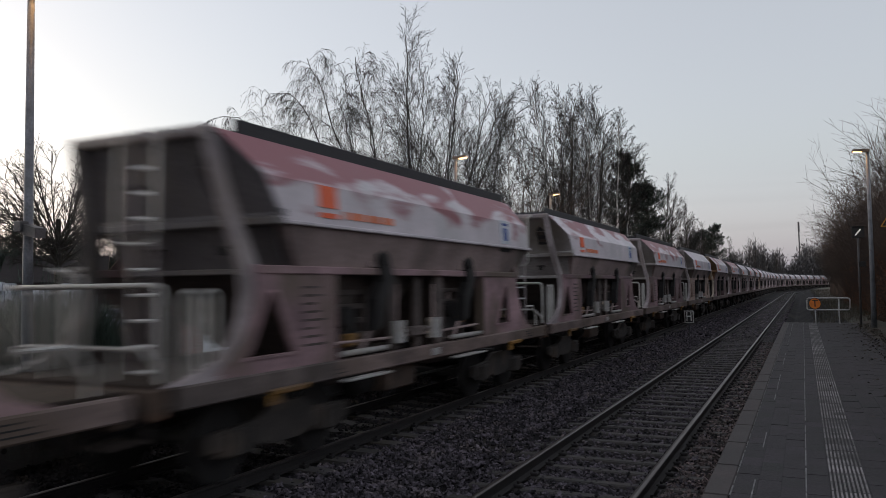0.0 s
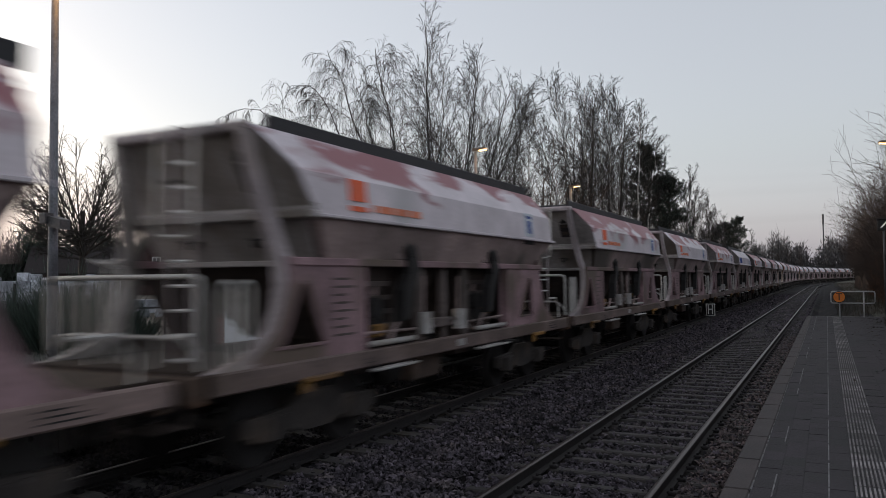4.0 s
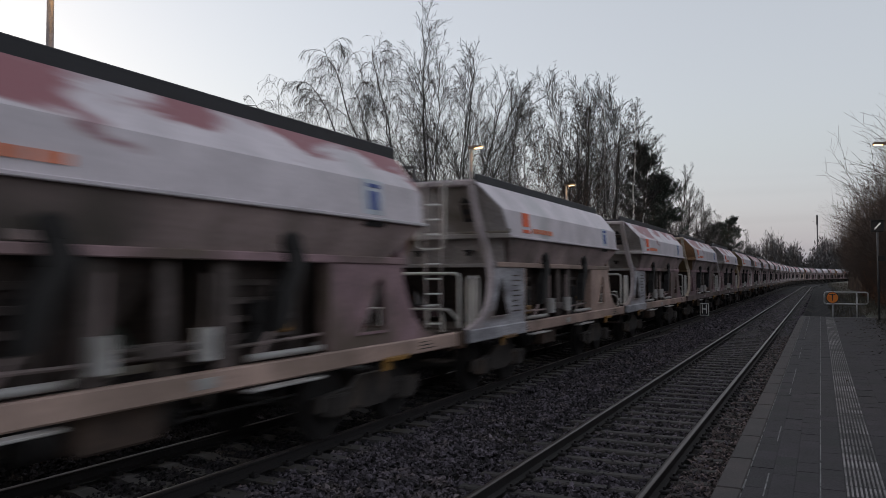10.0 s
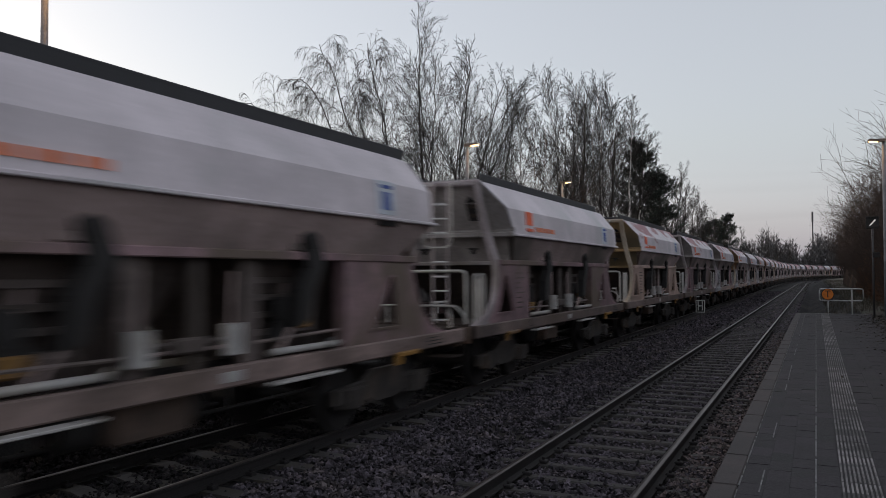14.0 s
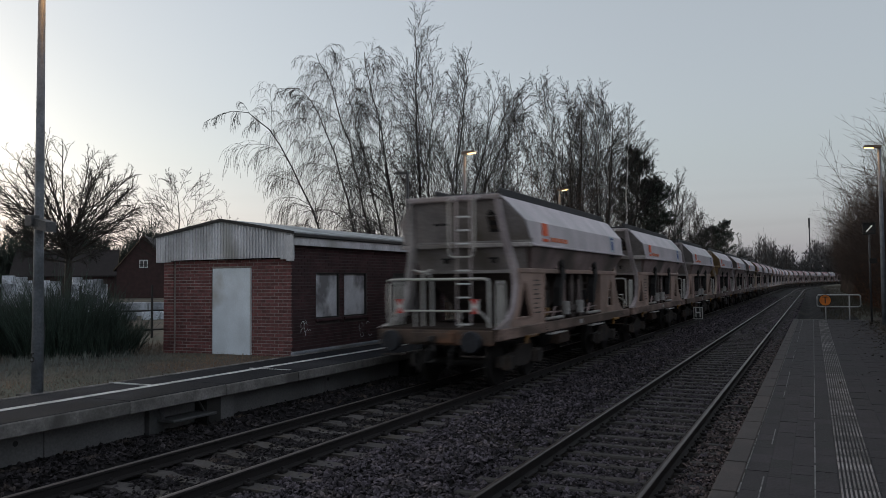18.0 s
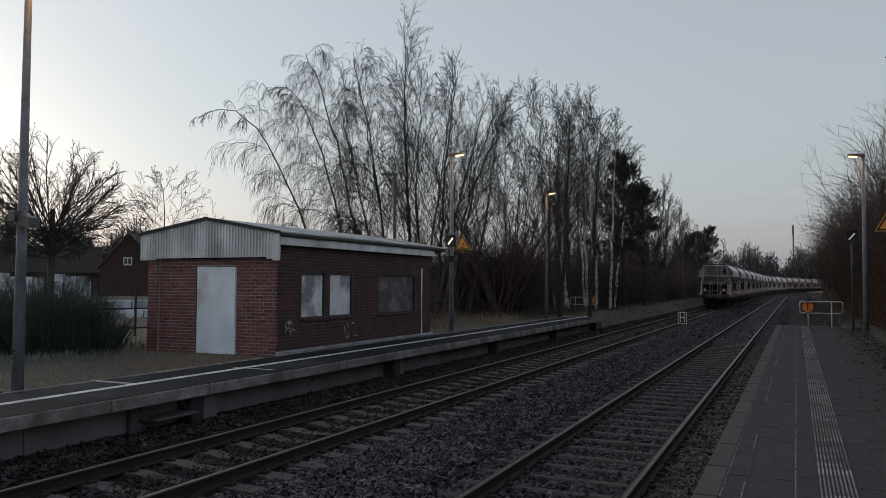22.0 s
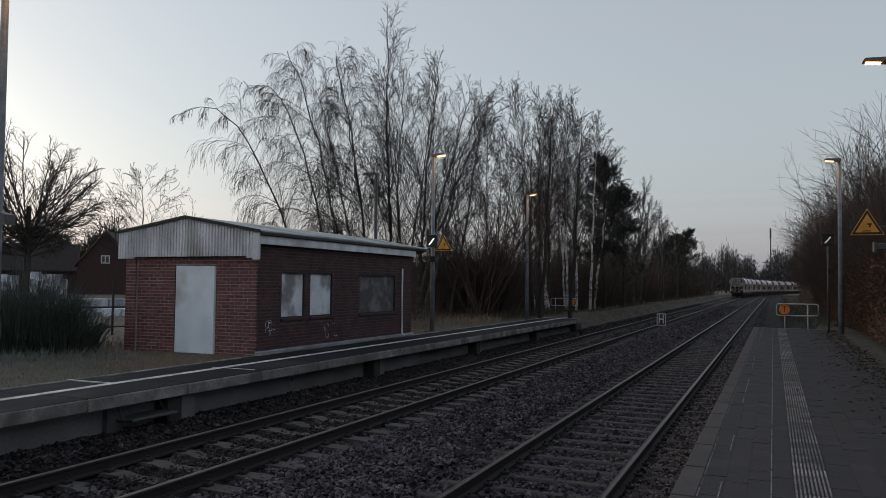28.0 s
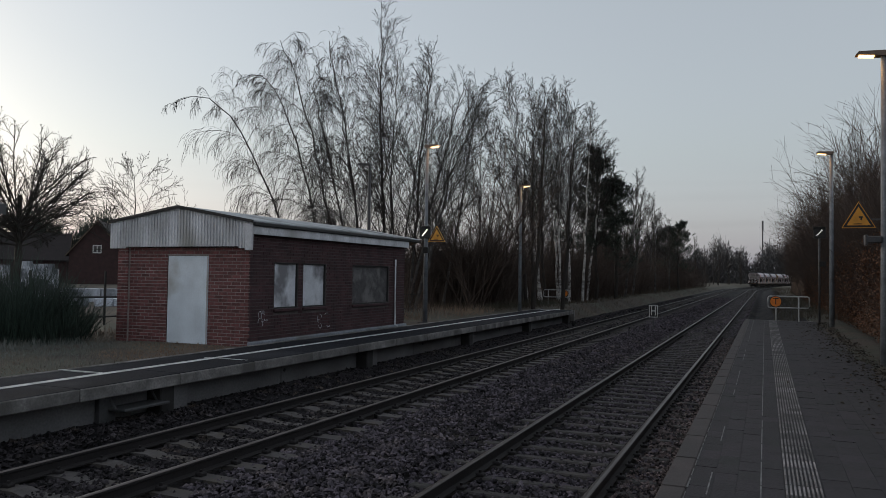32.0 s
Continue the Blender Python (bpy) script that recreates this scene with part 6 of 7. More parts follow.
G = "bare birches behind the hut"
tall = "tall bare birch with fine hanging twigs"
TREES = [
    ((-18.9, 29.0, 0.4), (-27.5, 29.5, 10.9), 0.095, 0.75), ((-18.2, 30.0, 0.4), (-23.6, 30.2, 12.1), 0.1, 0.65),
    ((-17.6, 30.5, 0.4), (-21.6, 30.4, 13.9), 0.1, 0.22), ((-17.0, 31.5, 0.4), (-19.2, 31.0, 13.8), 0.11, 0.12),
    ((-16.0, 31.0, 0.4), (-16.4, 31.0, 14.45), 0.14, 0.0), ((-15.2, 32.0, 0.4), (-14.2, 32.0, 13.2), 0.13, 0.1),
    ((-14.8, 31.0, 0.4), (-12.2, 31.2, 11.3), 0.12, 0.1), ((-14.0, 30.0, 0.4), (-10.9, 30.2, 10.3), 0.11, 0.2),
    ((-14.6, 34.5, 0.4), (-13.0, 35.5, 12.4), 0.11, 0.0),
    ((-16.4, 30.2, 0.4), (-18.4, 30.2, 12.4), 0.09, 0.1), ((-15.6, 30.6, 0.4), (-15.4, 30.8, 12.8), 0.09, 0.05), ((-15.0, 30.2, 0.4), (-13.4, 30.4, 11.9), 0.09, 0.1),
    ((-14.4, 30.8, 0.4), (-11.6, 31.0, 10.9), 0.08, 0.15), ((-17.4, 31.2, 0.4), (-20.4, 31.2, 12.4), 0.09, 0.15), ((-15.4, 31.6, 0.4), (-17.0, 31.8, 13.4), 0.09, 0.0),
    ((-13.0, 47.0, 0.5), (-15.7, 47.0, 15.6), 0.1, 0.05), ((-14.0, 47.5, 0.5), (-17.2, 47.5, 13.9), 0.1, 0.1), ((-13.5, 48.0, 0.5), (-13.8, 48.0, 15.4), 0.1, 0.05), ((-12.1, 48.0, 0.5), (-12.3, 48.0, 15.0), 0.1, 0.05),
    ((-11.6, 48.4, 0.5), (-11.7, 48.6, 14.7), 0.11, 0.0), ((-12.5, 49.0, 0.5), (-13.2, 49.0, 14.2), 0.09, 0.05), ((-11.3, 51.0, 0.5), (-10.8, 51.0, 14.0), 0.11, 0.05), ((-11.9, 55.0, 0.5), (-10.7, 56.0, 12.6), 0.11, 0.05),
    ((-15.6, 43.0, 0.5), (-15.9, 43.0, 13.0), 0.09, 0.05),
    ((-11.0, 66.0, 0.5), (-9.9, 66.0, 11.6), 0.12, 0.0), ((-11.6, 74.0, 0.5), (-10.6, 74.0, 11.0), 0.12, 0.0), ((-10.8, 84.0, 0.5), (-10.9, 84.0, 10.8), 0.12, 0.0),
    ((-12.4, 92.0, 0.5), (-12.2, 92.0, 11.4), 0.12, 0.0), ((-11.0, 99.0, 0.5), (-11.2, 99.0, 9.8), 0.12, 0.0),
]
for i, (b, tp, r, arch) in enumerate(TREES):
    tp = (tp[0], tp[1], tp[2] * (0.955 if i > 4 else 0.985))
    far = b[1] > 60
    weep, near = i < 4, i < 15
    # stems near the hut get the bark that is coloured as backlit
    tagged(birch(b, tp, r * (0.68 if near else 0.9), 100 + i, "leaning bare birch with weeping twigs" if arch > 0.4 else tall, first=0.19 if near else 0.3, density=1.25 if weep else 1.15 if near else 1.3, arch=arch, reach=0.27 if weep else 0.31,
                 rise=0.8 if weep else 1.2, out_=0.8 if weep else 0.58, spec=WEEP if weep else DENSE if near else THICK, barkm=M_birch_shaded if near or far else M_birch_w), group=G if near else "birches along the line")



def stuff_object(name, wood, material, label, cat):
    return tagged(new(name, raw(name, wood.v, wood.f, material)), label, cat, kind="stuff")


# pines: a bare stem with layered boughs of needle tufts
def pine(base, h, spread, seed, label, dens=1.0):
    rg = random.Random(seed)
    b = Vector(base)
    t = empty("pine_tree", Matrix.Translation(b), label, "tree", "pines along the line")
    st = Wood(7)
    st.twig([Vector((rg.gauss(0, 0.06), rg.gauss(0, 0.06), h * i / 8)) for i in range(9)], 0.16, 0.03)
    nd = Wood(3)
    for k in range(int(64 * dens)):
        u = 0.2 + 0.79 * rg.random() ** 0.8
        a = rg.uniform(0, 6.283)
        L = spread * (1.04 - u) ** 0.75 * rg.uniform(0.4, 1.2) + 0.25
        p = Vector((0, 0, h * u))
        d = Vector((math.cos(a), math.sin(a), rg.uniform(0.0, 0.55))).normalized()
        pts = [p + d * (L * i / 4) + Vector((0, 0, 0.06 * i * i * L / 4)) for i in range(5)]
        st.twig(pts, 0.03, 0.008)
        for i in range(int(9 * dens)):
            v = 0.3 + 0.7 * rg.random() ** 0.7
            q = pts[0].lerp(pts[4], v) + Vector((rg.gauss(0, 0.16), rg.gauss(0, 0.16), rg.gauss(0.02, 0.1)))
            e = (d * 0.5 + Vector((rg.gauss(0, 0.45), rg.gauss(0, 0.45), 0.75))).normalized()
            tip = q + e * rg.uniform(0.3, 0.6)
            st.twig([q, tip], 0.012, 0.006)
            for _ in range(15):
                nd.leaf(q.lerp(tip, rg.random()), (e * 0.7 + Vector((rg.gauss(0, 0.6), rg.gauss(0, 0.6), rg.gauss(0, 0.5)))).normalized(), 0.026, rg.uniform(0.14, 0.26))
    o = new("trunk", raw("trunk", st.v, st.f, M_bark))
    o.parent = t
    o = new("crown", raw("crown", nd.v, nd.f, M_pine))
    o.parent = t
    return t


pine((-11.5, 56.5, 0.5), 10.9, 3.3, 41, "dark green pine among the birches", 1.38)
pine((-10.5, 59.0, 0.5), 8.8, 3.0, 42, "dark green pine among the birches", 1.28)
p2 = pine((-10.9, 108.0, 0.4), 9.0, 3.6, 43, "broad dark pine at the edge of the wood", 1.3)
copy_thing(p2, pose(-13.4, 116, 0.3, 0, 0, 70))

# wood on the far side of the line: repeats of a few bare trees, and an understorey
WOODS = dict(BIRCH, kids=(5, 4, 0), steps=(3, 3, 3), rmin=0.009)
protos_t = [birch((-16.0, 62.0, 0.5), (-16.6, 62.0, 11.5), 0.12, 201, "bare tree in the wood beside the line", first=0.3, density=0.7, spec=WOODS, barkm=M_bark, name="bare_tree"),
            birch((-20.0, 55.0, 0.5), (-19.0, 55.4, 10.5), 0.12, 202, "bare tree in the wood beside the line", first=0.25, density=0.7, spec=WOODS, barkm=M_bark, name="bare_tree")]
rg = random.Random(77)
for i in range(34):
    y = 36 + i * 3.3 + rg.uniform(-1.5, 1.5)
    x = -13.5 - abs(rg.gauss(0, 1)) * 6 - (4 if y < 60 else 0)
    if x / y < -0.3 and y < 62:
        x = -rg.uniform(0.24, 0.3) * y
    tagged(copy_thing(protos_t[i % 2], pose(x, y, 0.45, rg.uniform(-3, 3), rg.uniform(-3, 3), rg.uniform(0, 360))), group="bare trees of the wood")
for i in range(22):
    y = 120 + i * 7.5
    x = (max(0, y - BEND_AT)) ** 2 / (2 * BEND_R) - 13.0 - rg.uniform(0, 9)
    tagged(copy_thing(protos_t[i % 2], pose(x, y, 0.35, 0, 0, rg.uniform(0, 360))), group="bare trees of the wood")

for x, y, a in ((-12.7, 42.5, 190), (-13.6, 44.5, 260)):
    tagged(copy_thing(protos_t[int(a) // 10 % 2], pose(x, y, 0.45, 1, -1, a)), group="bare trees of the wood")

under = Wood(3)
rg = random.Random(5)
for i in range(4200):
    y = 25 + 150 * rg.random() ** 1.5
    x = -11.2 - abs(rg.gauss(0, 1)) * 5.5
    if y < 40:
        x = -12.5 - rg.random() * 11
        if i % 2:
            continue
    if -14.9 < x < -9.8 and y < 26:
        continue
    if 36 < y < 47 and x > -13.4 or (x / y < -0.36 and rg.random() < 0.3):
        continue
    x += max(0, y - BEND_AT) ** 2 / (2 * BEND_R)
    h = rg.uniform(0.8, 4.4 if y > 42 else 2.2) * (1 if rg.random() < 0.8 else 1.5)
    d = Vector((rg.gauss(0, 0.22), rg.gauss(0, 0.22), 1)).normalized()
    p = Vector((x, y, 0.35))
    k = Vector((rg.gauss(0, 0.16), rg.gauss(0, 0.16), 0)) * h
    pts = [p, p + d * h * 0.5 + k * 0.2, p + d * h + k]
    under.twig(pts, 0.012 + 0.003 * h, 0.006)
    for _ in range(3):
        q = pts[0].lerp(pts[2], rg.uniform(0.25, 0.95))
        e = Vector((rg.gauss(0, 1), rg.gauss(0, 1), rg.uniform(0.2, 1.2))).normalized()
        under.twig([q, q + e * h * 0.16, q + e * h * 0.32 + Vector((0, 0, -0.04 * h))], 0.008, 0.004)
stuff_object("undergrowth", under, M_twig_b, "tangled bare undergrowth below the trees", "undergrowth")
# low dark leaf shapes stand in for shaded depth, closing the view between stems
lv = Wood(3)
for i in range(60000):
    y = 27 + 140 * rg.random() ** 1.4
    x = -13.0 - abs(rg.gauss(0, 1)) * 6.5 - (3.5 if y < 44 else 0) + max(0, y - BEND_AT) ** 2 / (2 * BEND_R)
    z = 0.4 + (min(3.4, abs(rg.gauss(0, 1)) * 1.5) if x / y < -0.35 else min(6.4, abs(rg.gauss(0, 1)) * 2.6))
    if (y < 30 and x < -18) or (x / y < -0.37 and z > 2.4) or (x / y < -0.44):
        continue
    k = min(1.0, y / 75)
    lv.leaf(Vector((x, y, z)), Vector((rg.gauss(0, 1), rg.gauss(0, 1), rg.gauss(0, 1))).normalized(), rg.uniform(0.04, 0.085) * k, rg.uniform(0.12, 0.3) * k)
stuff_object("wood_foliage", lv, M_thicket, "dark leaf shapes for the shaded depth low in the wood", "foliage")

# right-hand side: tall bare shrubs behind a beech hedge
SHRUB = dict(levels=2, kids=(7, 5, 0), ratio=(0.36, 0.5, 0.5), steps=(4, 3, 3), droop=(0.0, 0.05, 0.1), rmin=0.0055)


def shrub(base, h, seed, label, stems=14, spread=0.42, kids=(7, 5, 0), sag=-0.02):
    rg = random.Random(seed)
    wood = [Wood(5), Wood(4), Wood(3), Wood(3)]
    for k in range(stems):
        a = rg.uniform(0, 6.283)
        d = Vector((math.cos(a) * spread * rg.uniform(0.2, 1.2), math.sin(a) * spread * rg.uniform(0.2, 1.2), 1))
        bough(wood, Vector((rg.gauss(0, 0.3), rg.gauss(0, 0.3), 0)), d, h * rg.uniform(0.6, 1.1), 0.028 if sag < 0 else 0.038 if h > 5 else 0.022, rg, 7, sag, 0.05, 1, dict(SHRUB, levels=3, kids=(0,) + kids, ratio=(0,) + SHRUB["ratio"], steps=(0,) + SHRUB["steps"], droop=(0,) + SHRUB["droop"]))
    t = empty("bare_shrub", Matrix.Translation(base), label, "shrub", "bare shrubs beside the platform")
    for nm, ws in (("stem_growth", wood[1:2]), ("twig_crown", wood[2:])):
        v, f = [], []
        for wd in ws:
            k = len(v)
            v += wd.v
            f += [tuple(i + k for i in q) for q in wd.f]
        o = new(nm, raw(nm, v, f, M_twig_b))
        o.parent = t
    return t


sp = [shrub((4.4, 17.0, 0.5), 5.3, 301, "tall bare many-stemmed shrub", 15, 0.3), shrub((4.4, 20.5, 0.5), 4.8, 302, "tall bare many-stemmed shrub", 17, 0.34), shrub((4.2, 24.0, 0.5), 5.0, 303, "tall bare many-stemmed shrub", 16, 0.27)]
rg = random.Random(9)
for i in range(34):
    y = 27 + i * 2.3
    x = 3.9 + rg.uniform(-0.4, 0.9) + (0.3 if y < 34 else -0.1) + max(0, y - 60) * 0.01
    copy_thing(sp[i % 3], pose(x, y, 0.5, 0, 0, rg.uniform(0, 360)))
for i in range(14):
    copy_thing(sp[i % 3], pose(6.2 + rg.uniform(-0.8, 1.2), 14 + i * 5.5, 0.5, 0, 0, rg.uniform(0, 360)))
for i in range(16):
    y = 106 + i * 9
    copy_thing(sp[i % 3], pose(4.8 + rg.uniform(0, 2.5) + max(0, y - BEND_AT) ** 2 / (2 * BEND_R), y, 0.4, 0, 0, rg.uniform(0, 360)))

tallp = [shrub((5.2, 40.0, 0.5), 8.6, 305, "tall bare tree-like shrub above the hedge", 17, 0.2, (9, 5, 0)), shrub((5.6, 47.0, 0.5), 9.2, 306, "tall bare tree-like shrub above the hedge", 17, 0.22, (9, 5, 0))]
for i in range(32):
    y = 42 + i * 2.4
    copy_thing(tallp[i % 2], pose(5.1 - 0.012 * (y - 50) + rg.uniform(-0.5, 0.8), y, 0.45, 0, 0, rg.uniform(0, 360)))

# brown thicket along the edge of the wood
bushp = [shrub((-16.6, 38.0, 0.4), 3.9, 307, "dense brown leafless thicket bush", 34, 0.7, (7, 4, 0), 0.04), shrub((-15.6, 40.5, 0.4), 3.3, 308, "dense brown leafless thicket bush", 34, 0.85, (7, 4, 0), 0.06)]
for i in range(46):
    if i < 14:
        y = 36 + rg.uniform(0, 9)
        x = -rg.uniform(0.345, 0.43) * y
    elif i < 22:
        y = 50 + rg.uniform(0, 8)
        x = -rg.uniform(0.24, 0.36) * y
    else:
        y = 54 + (i - 22) * 3.6
        x = -11.4 - rg.uniform(0, 4.0)
    copy_thing(bushp[i % 2], pose(x, y, 0.35, 0, 0, rg.uniform(0, 360)))

for i in range(9):
    y = 36 + rg.uniform(0, 8)
    copy_thing(bushp[i % 2], pose(-rg.uniform(0.4, 0.485) * y, y, 0.35, 0, 0, rg.uniform(0, 360)))

big = shrub((-12.7, 33.8, 0.45), 8.3, 311, "tall spreading many-stemmed bare shrub behind the hut", 20, 0.72, (8, 3, 0), 0.03)
for x, y, a in ((-12.9, 38.2, 80),):
    copy_thing(big, pose(x, y, 0.45, 0, 0, a))

hedge = Wood(3)
for i in range(9000):
    y = rg.uniform(9.5, 66)
    x = 2.75 + abs(rg.gauss(0, 0.45)) + (0.25 if y < 30 else 0.1)
    h = rg.uniform(0.5, 2.2)
    p = Vector((x, y, 0.5 + rg.uniform(0, 3.2)))
    d = Vector((rg.gauss(-0.1, 0.3), rg.gauss(0, 0.3), 1)).normalized()
    hedge.twig([p, p + d * h * 0.5, p + d * h + Vector((rg.gauss(0, 0.1), rg.gauss(0, 0.1), 0))], 0.009, 0.004)
for i in range(5000):
    y = rg.uniform(12, 70)
    p = Vector((3.1 + rg.random() * 1.7 + (0.2 if y < 30 else 0), y, rg.uniform(2.6, 4.0 + 0.4 * math.sin(y * 0.8))))
    h = rg.uniform(0.35, 0.9)
    d = Vector((rg.gauss(-0.15, 0.35), rg.gauss(0, 0.35), 1)).normalized()
    hedge.twig([p, p + d * h * 0.5, p + d * h + Vector((rg.gauss(0, 0.08), rg.gauss(0, 0.08), 0))], 0.007, 0.003)
stuff_object("hedge_twigs", hedge, M_twig_b, "bare brown twigs of the hedge beside the platform", "hedge")
hl = Wood(3)
for i in range(36000):
    y = 9.5 + 55 * rg.random() ** 1.5
    x = 2.62 + abs(rg.gauss(0, 0.42)) + 0.12 * math.sin(y * 1.7) + 0.1 * math.sin(y * 4.1)
    z = 0.55 + 2.7 * rg.random() ** 1.25 + 0.3 * math.sin(y * 0.9)
    hl.leaf(Vector((x, y, z)), Vector((rg.gauss(0, 1), rg.gauss(0, 1), rg.gauss(-0.4, 1))).normalized(), rg.uniform(0.018, 0.032), rg.uniform(0.05, 0.09))
stuff_object("hedge_leaves", hl, M_beech, "dry brown beech leaves still on the hedge", "hedge")
# solid dark tubes stand in for the shade deep inside the hedge
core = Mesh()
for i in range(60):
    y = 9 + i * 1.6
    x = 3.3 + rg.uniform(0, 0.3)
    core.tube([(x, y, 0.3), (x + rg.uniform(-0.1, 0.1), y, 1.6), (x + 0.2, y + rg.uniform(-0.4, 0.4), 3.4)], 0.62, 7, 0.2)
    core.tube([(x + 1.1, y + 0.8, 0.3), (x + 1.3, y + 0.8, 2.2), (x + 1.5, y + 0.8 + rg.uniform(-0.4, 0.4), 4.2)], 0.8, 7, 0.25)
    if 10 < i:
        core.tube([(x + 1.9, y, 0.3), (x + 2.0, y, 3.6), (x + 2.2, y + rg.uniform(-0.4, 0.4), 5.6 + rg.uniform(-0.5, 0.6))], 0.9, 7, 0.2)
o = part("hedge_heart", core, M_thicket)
tagged(o, "solid dark core in place of the hedge's shaded inside", "hedge", kind="stuff")

# broom bushes and grass by the old platform
def broom(base, r, h, n, seed):
    rg = random.Random(seed)
    wd, sd = Wood(3), Wood(3)
    for i in range(n):
        a, q = rg.uniform(0, 6.283), r * math.sqrt(rg.random())
        p = Vector((q * math.cos(a), q * math.sin(a), 0))
        d = Vector((math.cos(a) * q / r * 0.42 + rg.gauss(0, 0.13), math.sin(a) * q / r * 0.42 + rg.gauss(0, 0.13), 1)).normalized()
        L = h * rg.uniform(0.4, 1.18) * (1 - 0.35 * q / r)
        wd.twig([p, p + d * L * 0.5, p + d * L + Vector((rg.gauss(0, 0.08), rg.gauss(0, 0.08), -0.04))], 0.007, 0.003)
        for _ in range(4):
            u = p + d * L * rg.uniform(0.35, 0.9)
            e = (d + Vector((rg.gauss(0, 0.3), rg.gauss(0, 0.3), rg.gauss(0, 0.2)))).normalized()
            sd.twig([u, u + e * rg.uniform(0.2, 0.5)], 0.005, 0.002)
    t = empty("broom_bush", Matrix.Translation(base), "dark green broom bush with upright stems", "bush", "broom bushes")
    for nm, g in (("stem_growth", wd), ("side_growth", sd)):
        o = new(nm, raw(nm, g.v, g.f, M_broom))
        o.parent = t
    return t


broom((-15.9, 12.2, 0.45), 1.1, 2.1, 1150, 51)
broom((-17.4, 11.6, 0.45), 1.25, 1.6, 1100, 52)
broom((-14.9, 12.6, 0.45), 0.7, 1.25, 420, 53)
broom((-17.6, 10.2, 0.45), 1.2, 1.3, 900, 54)

gr = Wood(3)
rg = random.Random(15)


gd = Wood(3)


def tufts(n, x0, x1, y0, y1, h, z=None):
    for i in range(n):
        x, y = rg.uniform(x0, x1), rg.uniform(y0, y1)
        zz = lift(x, y) - 0.02 if z is None else z
        d = Vector((rg.gauss(0, 0.5), rg.gauss(0, 0.5), 1)).normalized()
        (gd if y > 32 else gr).leaf(Vector((x, y, zz)), d, rg.uniform(0.004, 0.009), h * rg.uniform(0.5, 1.4))


tufts(20000, -19, -10.4, 5.0, 13.7, 0.075)
tufts(4000, -19, -13.9, 9.0, 13.5, 0.2)
tufts(2500, -15.5, -14.3, 13, 24, 0.3)
tufts(9000, -17, -10.9, 24, 46, 0.4)
tufts(6000, -13.5, -9.2, 37.5, 75, 0.22)
tufts(3500, -12.5, -9.2, 75, 150, 0.5)
tufts(9000, 2.3, 3.3, 9, 36, 0.11)
tufts(5000, 0.4, 3.5, 32.5, 70, 0.3)
tufts(3000, 1.0, 4.5, 70, 150, 0.4)
stuff_object("grass", gd, M_grass_d, "rank brown grass along the line", "grass")
stuff_object("grass", gr, M_grass, "short frosted dry winter grass", "grass")

# litter blown over the paving, thickest beside the hedge
lt = Wood(3)
rg = random.Random(61)
for i in range(4600):
    x = 2.25 - abs(rg.gauss(0, 0.6))
    y = 4 + 27 * rg.random()
    if x < -0.6 or (x < 1.5 and rg.random() < 0.55):
        continue
    lt.leaf(Vector((x, y, ZP + (0.004 if x < 1.7 else 0.03))), Vector((rg.gauss(0, 1), rg.gauss(0, 1), rg.uniform(0, 0.25))).normalized(), rg.uniform(0.008, 0.02), rg.uniform(0.03, 0.08))
for i in range(420):
    x, y = 2.3 - abs(rg.gauss(0, 0.5)), 4 + 26 * rg.random()
    if x > 0.5:
        a = rg.uniform(0, 6.283)
        q = Vector((x, y, ZP + (0.008 if x < 1.65 else 0.035)))
        e = Vector((math.cos(a), math.sin(a), 0)) * rg.uniform(0.05, 0.16)
        lt.twig([q, q + e * 0.5 + Vector((rg.gauss(0, 0.015), rg.gauss(0, 0.015), 0.004)), q + e], 0.005, 0.003)
stuff_object("leaf_litter", lt, M_litter, "small dead leaves and twigs on the paving", "litter")

# ---- far left: yard, house, trees ----
oak = dict(levels=4, kids=(7, 5, 4, 0), ratio=(0.55, 0.5, 0.5, 0.5), steps=(5, 4, 3, 3), droop=(-0.05, 0.05, 0.12, 0.1), rmin=0.012)


def fan_tree(base, h, seed, label, trunk, stems, spread):
    """A wide bare tree: a short trunk from which long boughs fan out."""
    rg = random.Random(seed)
    wood = [Wood(8), Wood(5), Wood(3), Wood(3)]
    wood[0].twig([Vector((0, 0, 0)), Vector((0.05, 0, trunk * 0.5)), Vector((0, 0, trunk)), Vector((0, 0, trunk + h * 0.3))], 0.4, 0.16)
    wide, high = h * 0.41, h * 0.36
    mid = h - high - 0.5
    for k in range(stems):
        a, e = rg.uniform(0, 6.283), spread * math.sqrt((k + 0.5) / stems)
        d = Vector((math.cos(a) * math.sin(e), math.sin(a) * math.sin(e), math.cos(e)))
        p = Vector((0, 0, trunk + h * 0.2 * rg.random()))
        # each bough ends at the round outline of the crown
        L = 0.3
        while ((p.x + d.x * L) ** 2 + (p.y + d.y * L) ** 2) / wide ** 2 + (p.z + d.z * L - mid) ** 2 / high ** 2 < 1 and L < h:
            L += 0.1
        bough(wood, p, d, max(1.5, L) * rg.uniform(0.9, 1.0), 0.075, rg, 8, -0.03, 0.04, 1, dict(oak, levels=4, kids=(0, 14, 5, 2), ratio=(0, 0.3, 0.5, 0.5), steps=(0, 5, 3, 3), droop=(0, 0.0, 0.02, 0.03), rmin=0.0095, open=0.85))
    t = empty("bare_tree", Matrix.Translation(base), label, "tree")
    for nm, ws in (("trunk", wood[:1]), ("branchwork", wood[1:2]), ("crown", wood[2:])):
        v, f = [], []
        for wd in ws:
            k = len(v)
            v += wd.v
            f += [tuple(i + k for i in q) for q in wd.f]
        o = new(nm, raw(nm, v, f, M_bark))
        o.parent = t
    return t


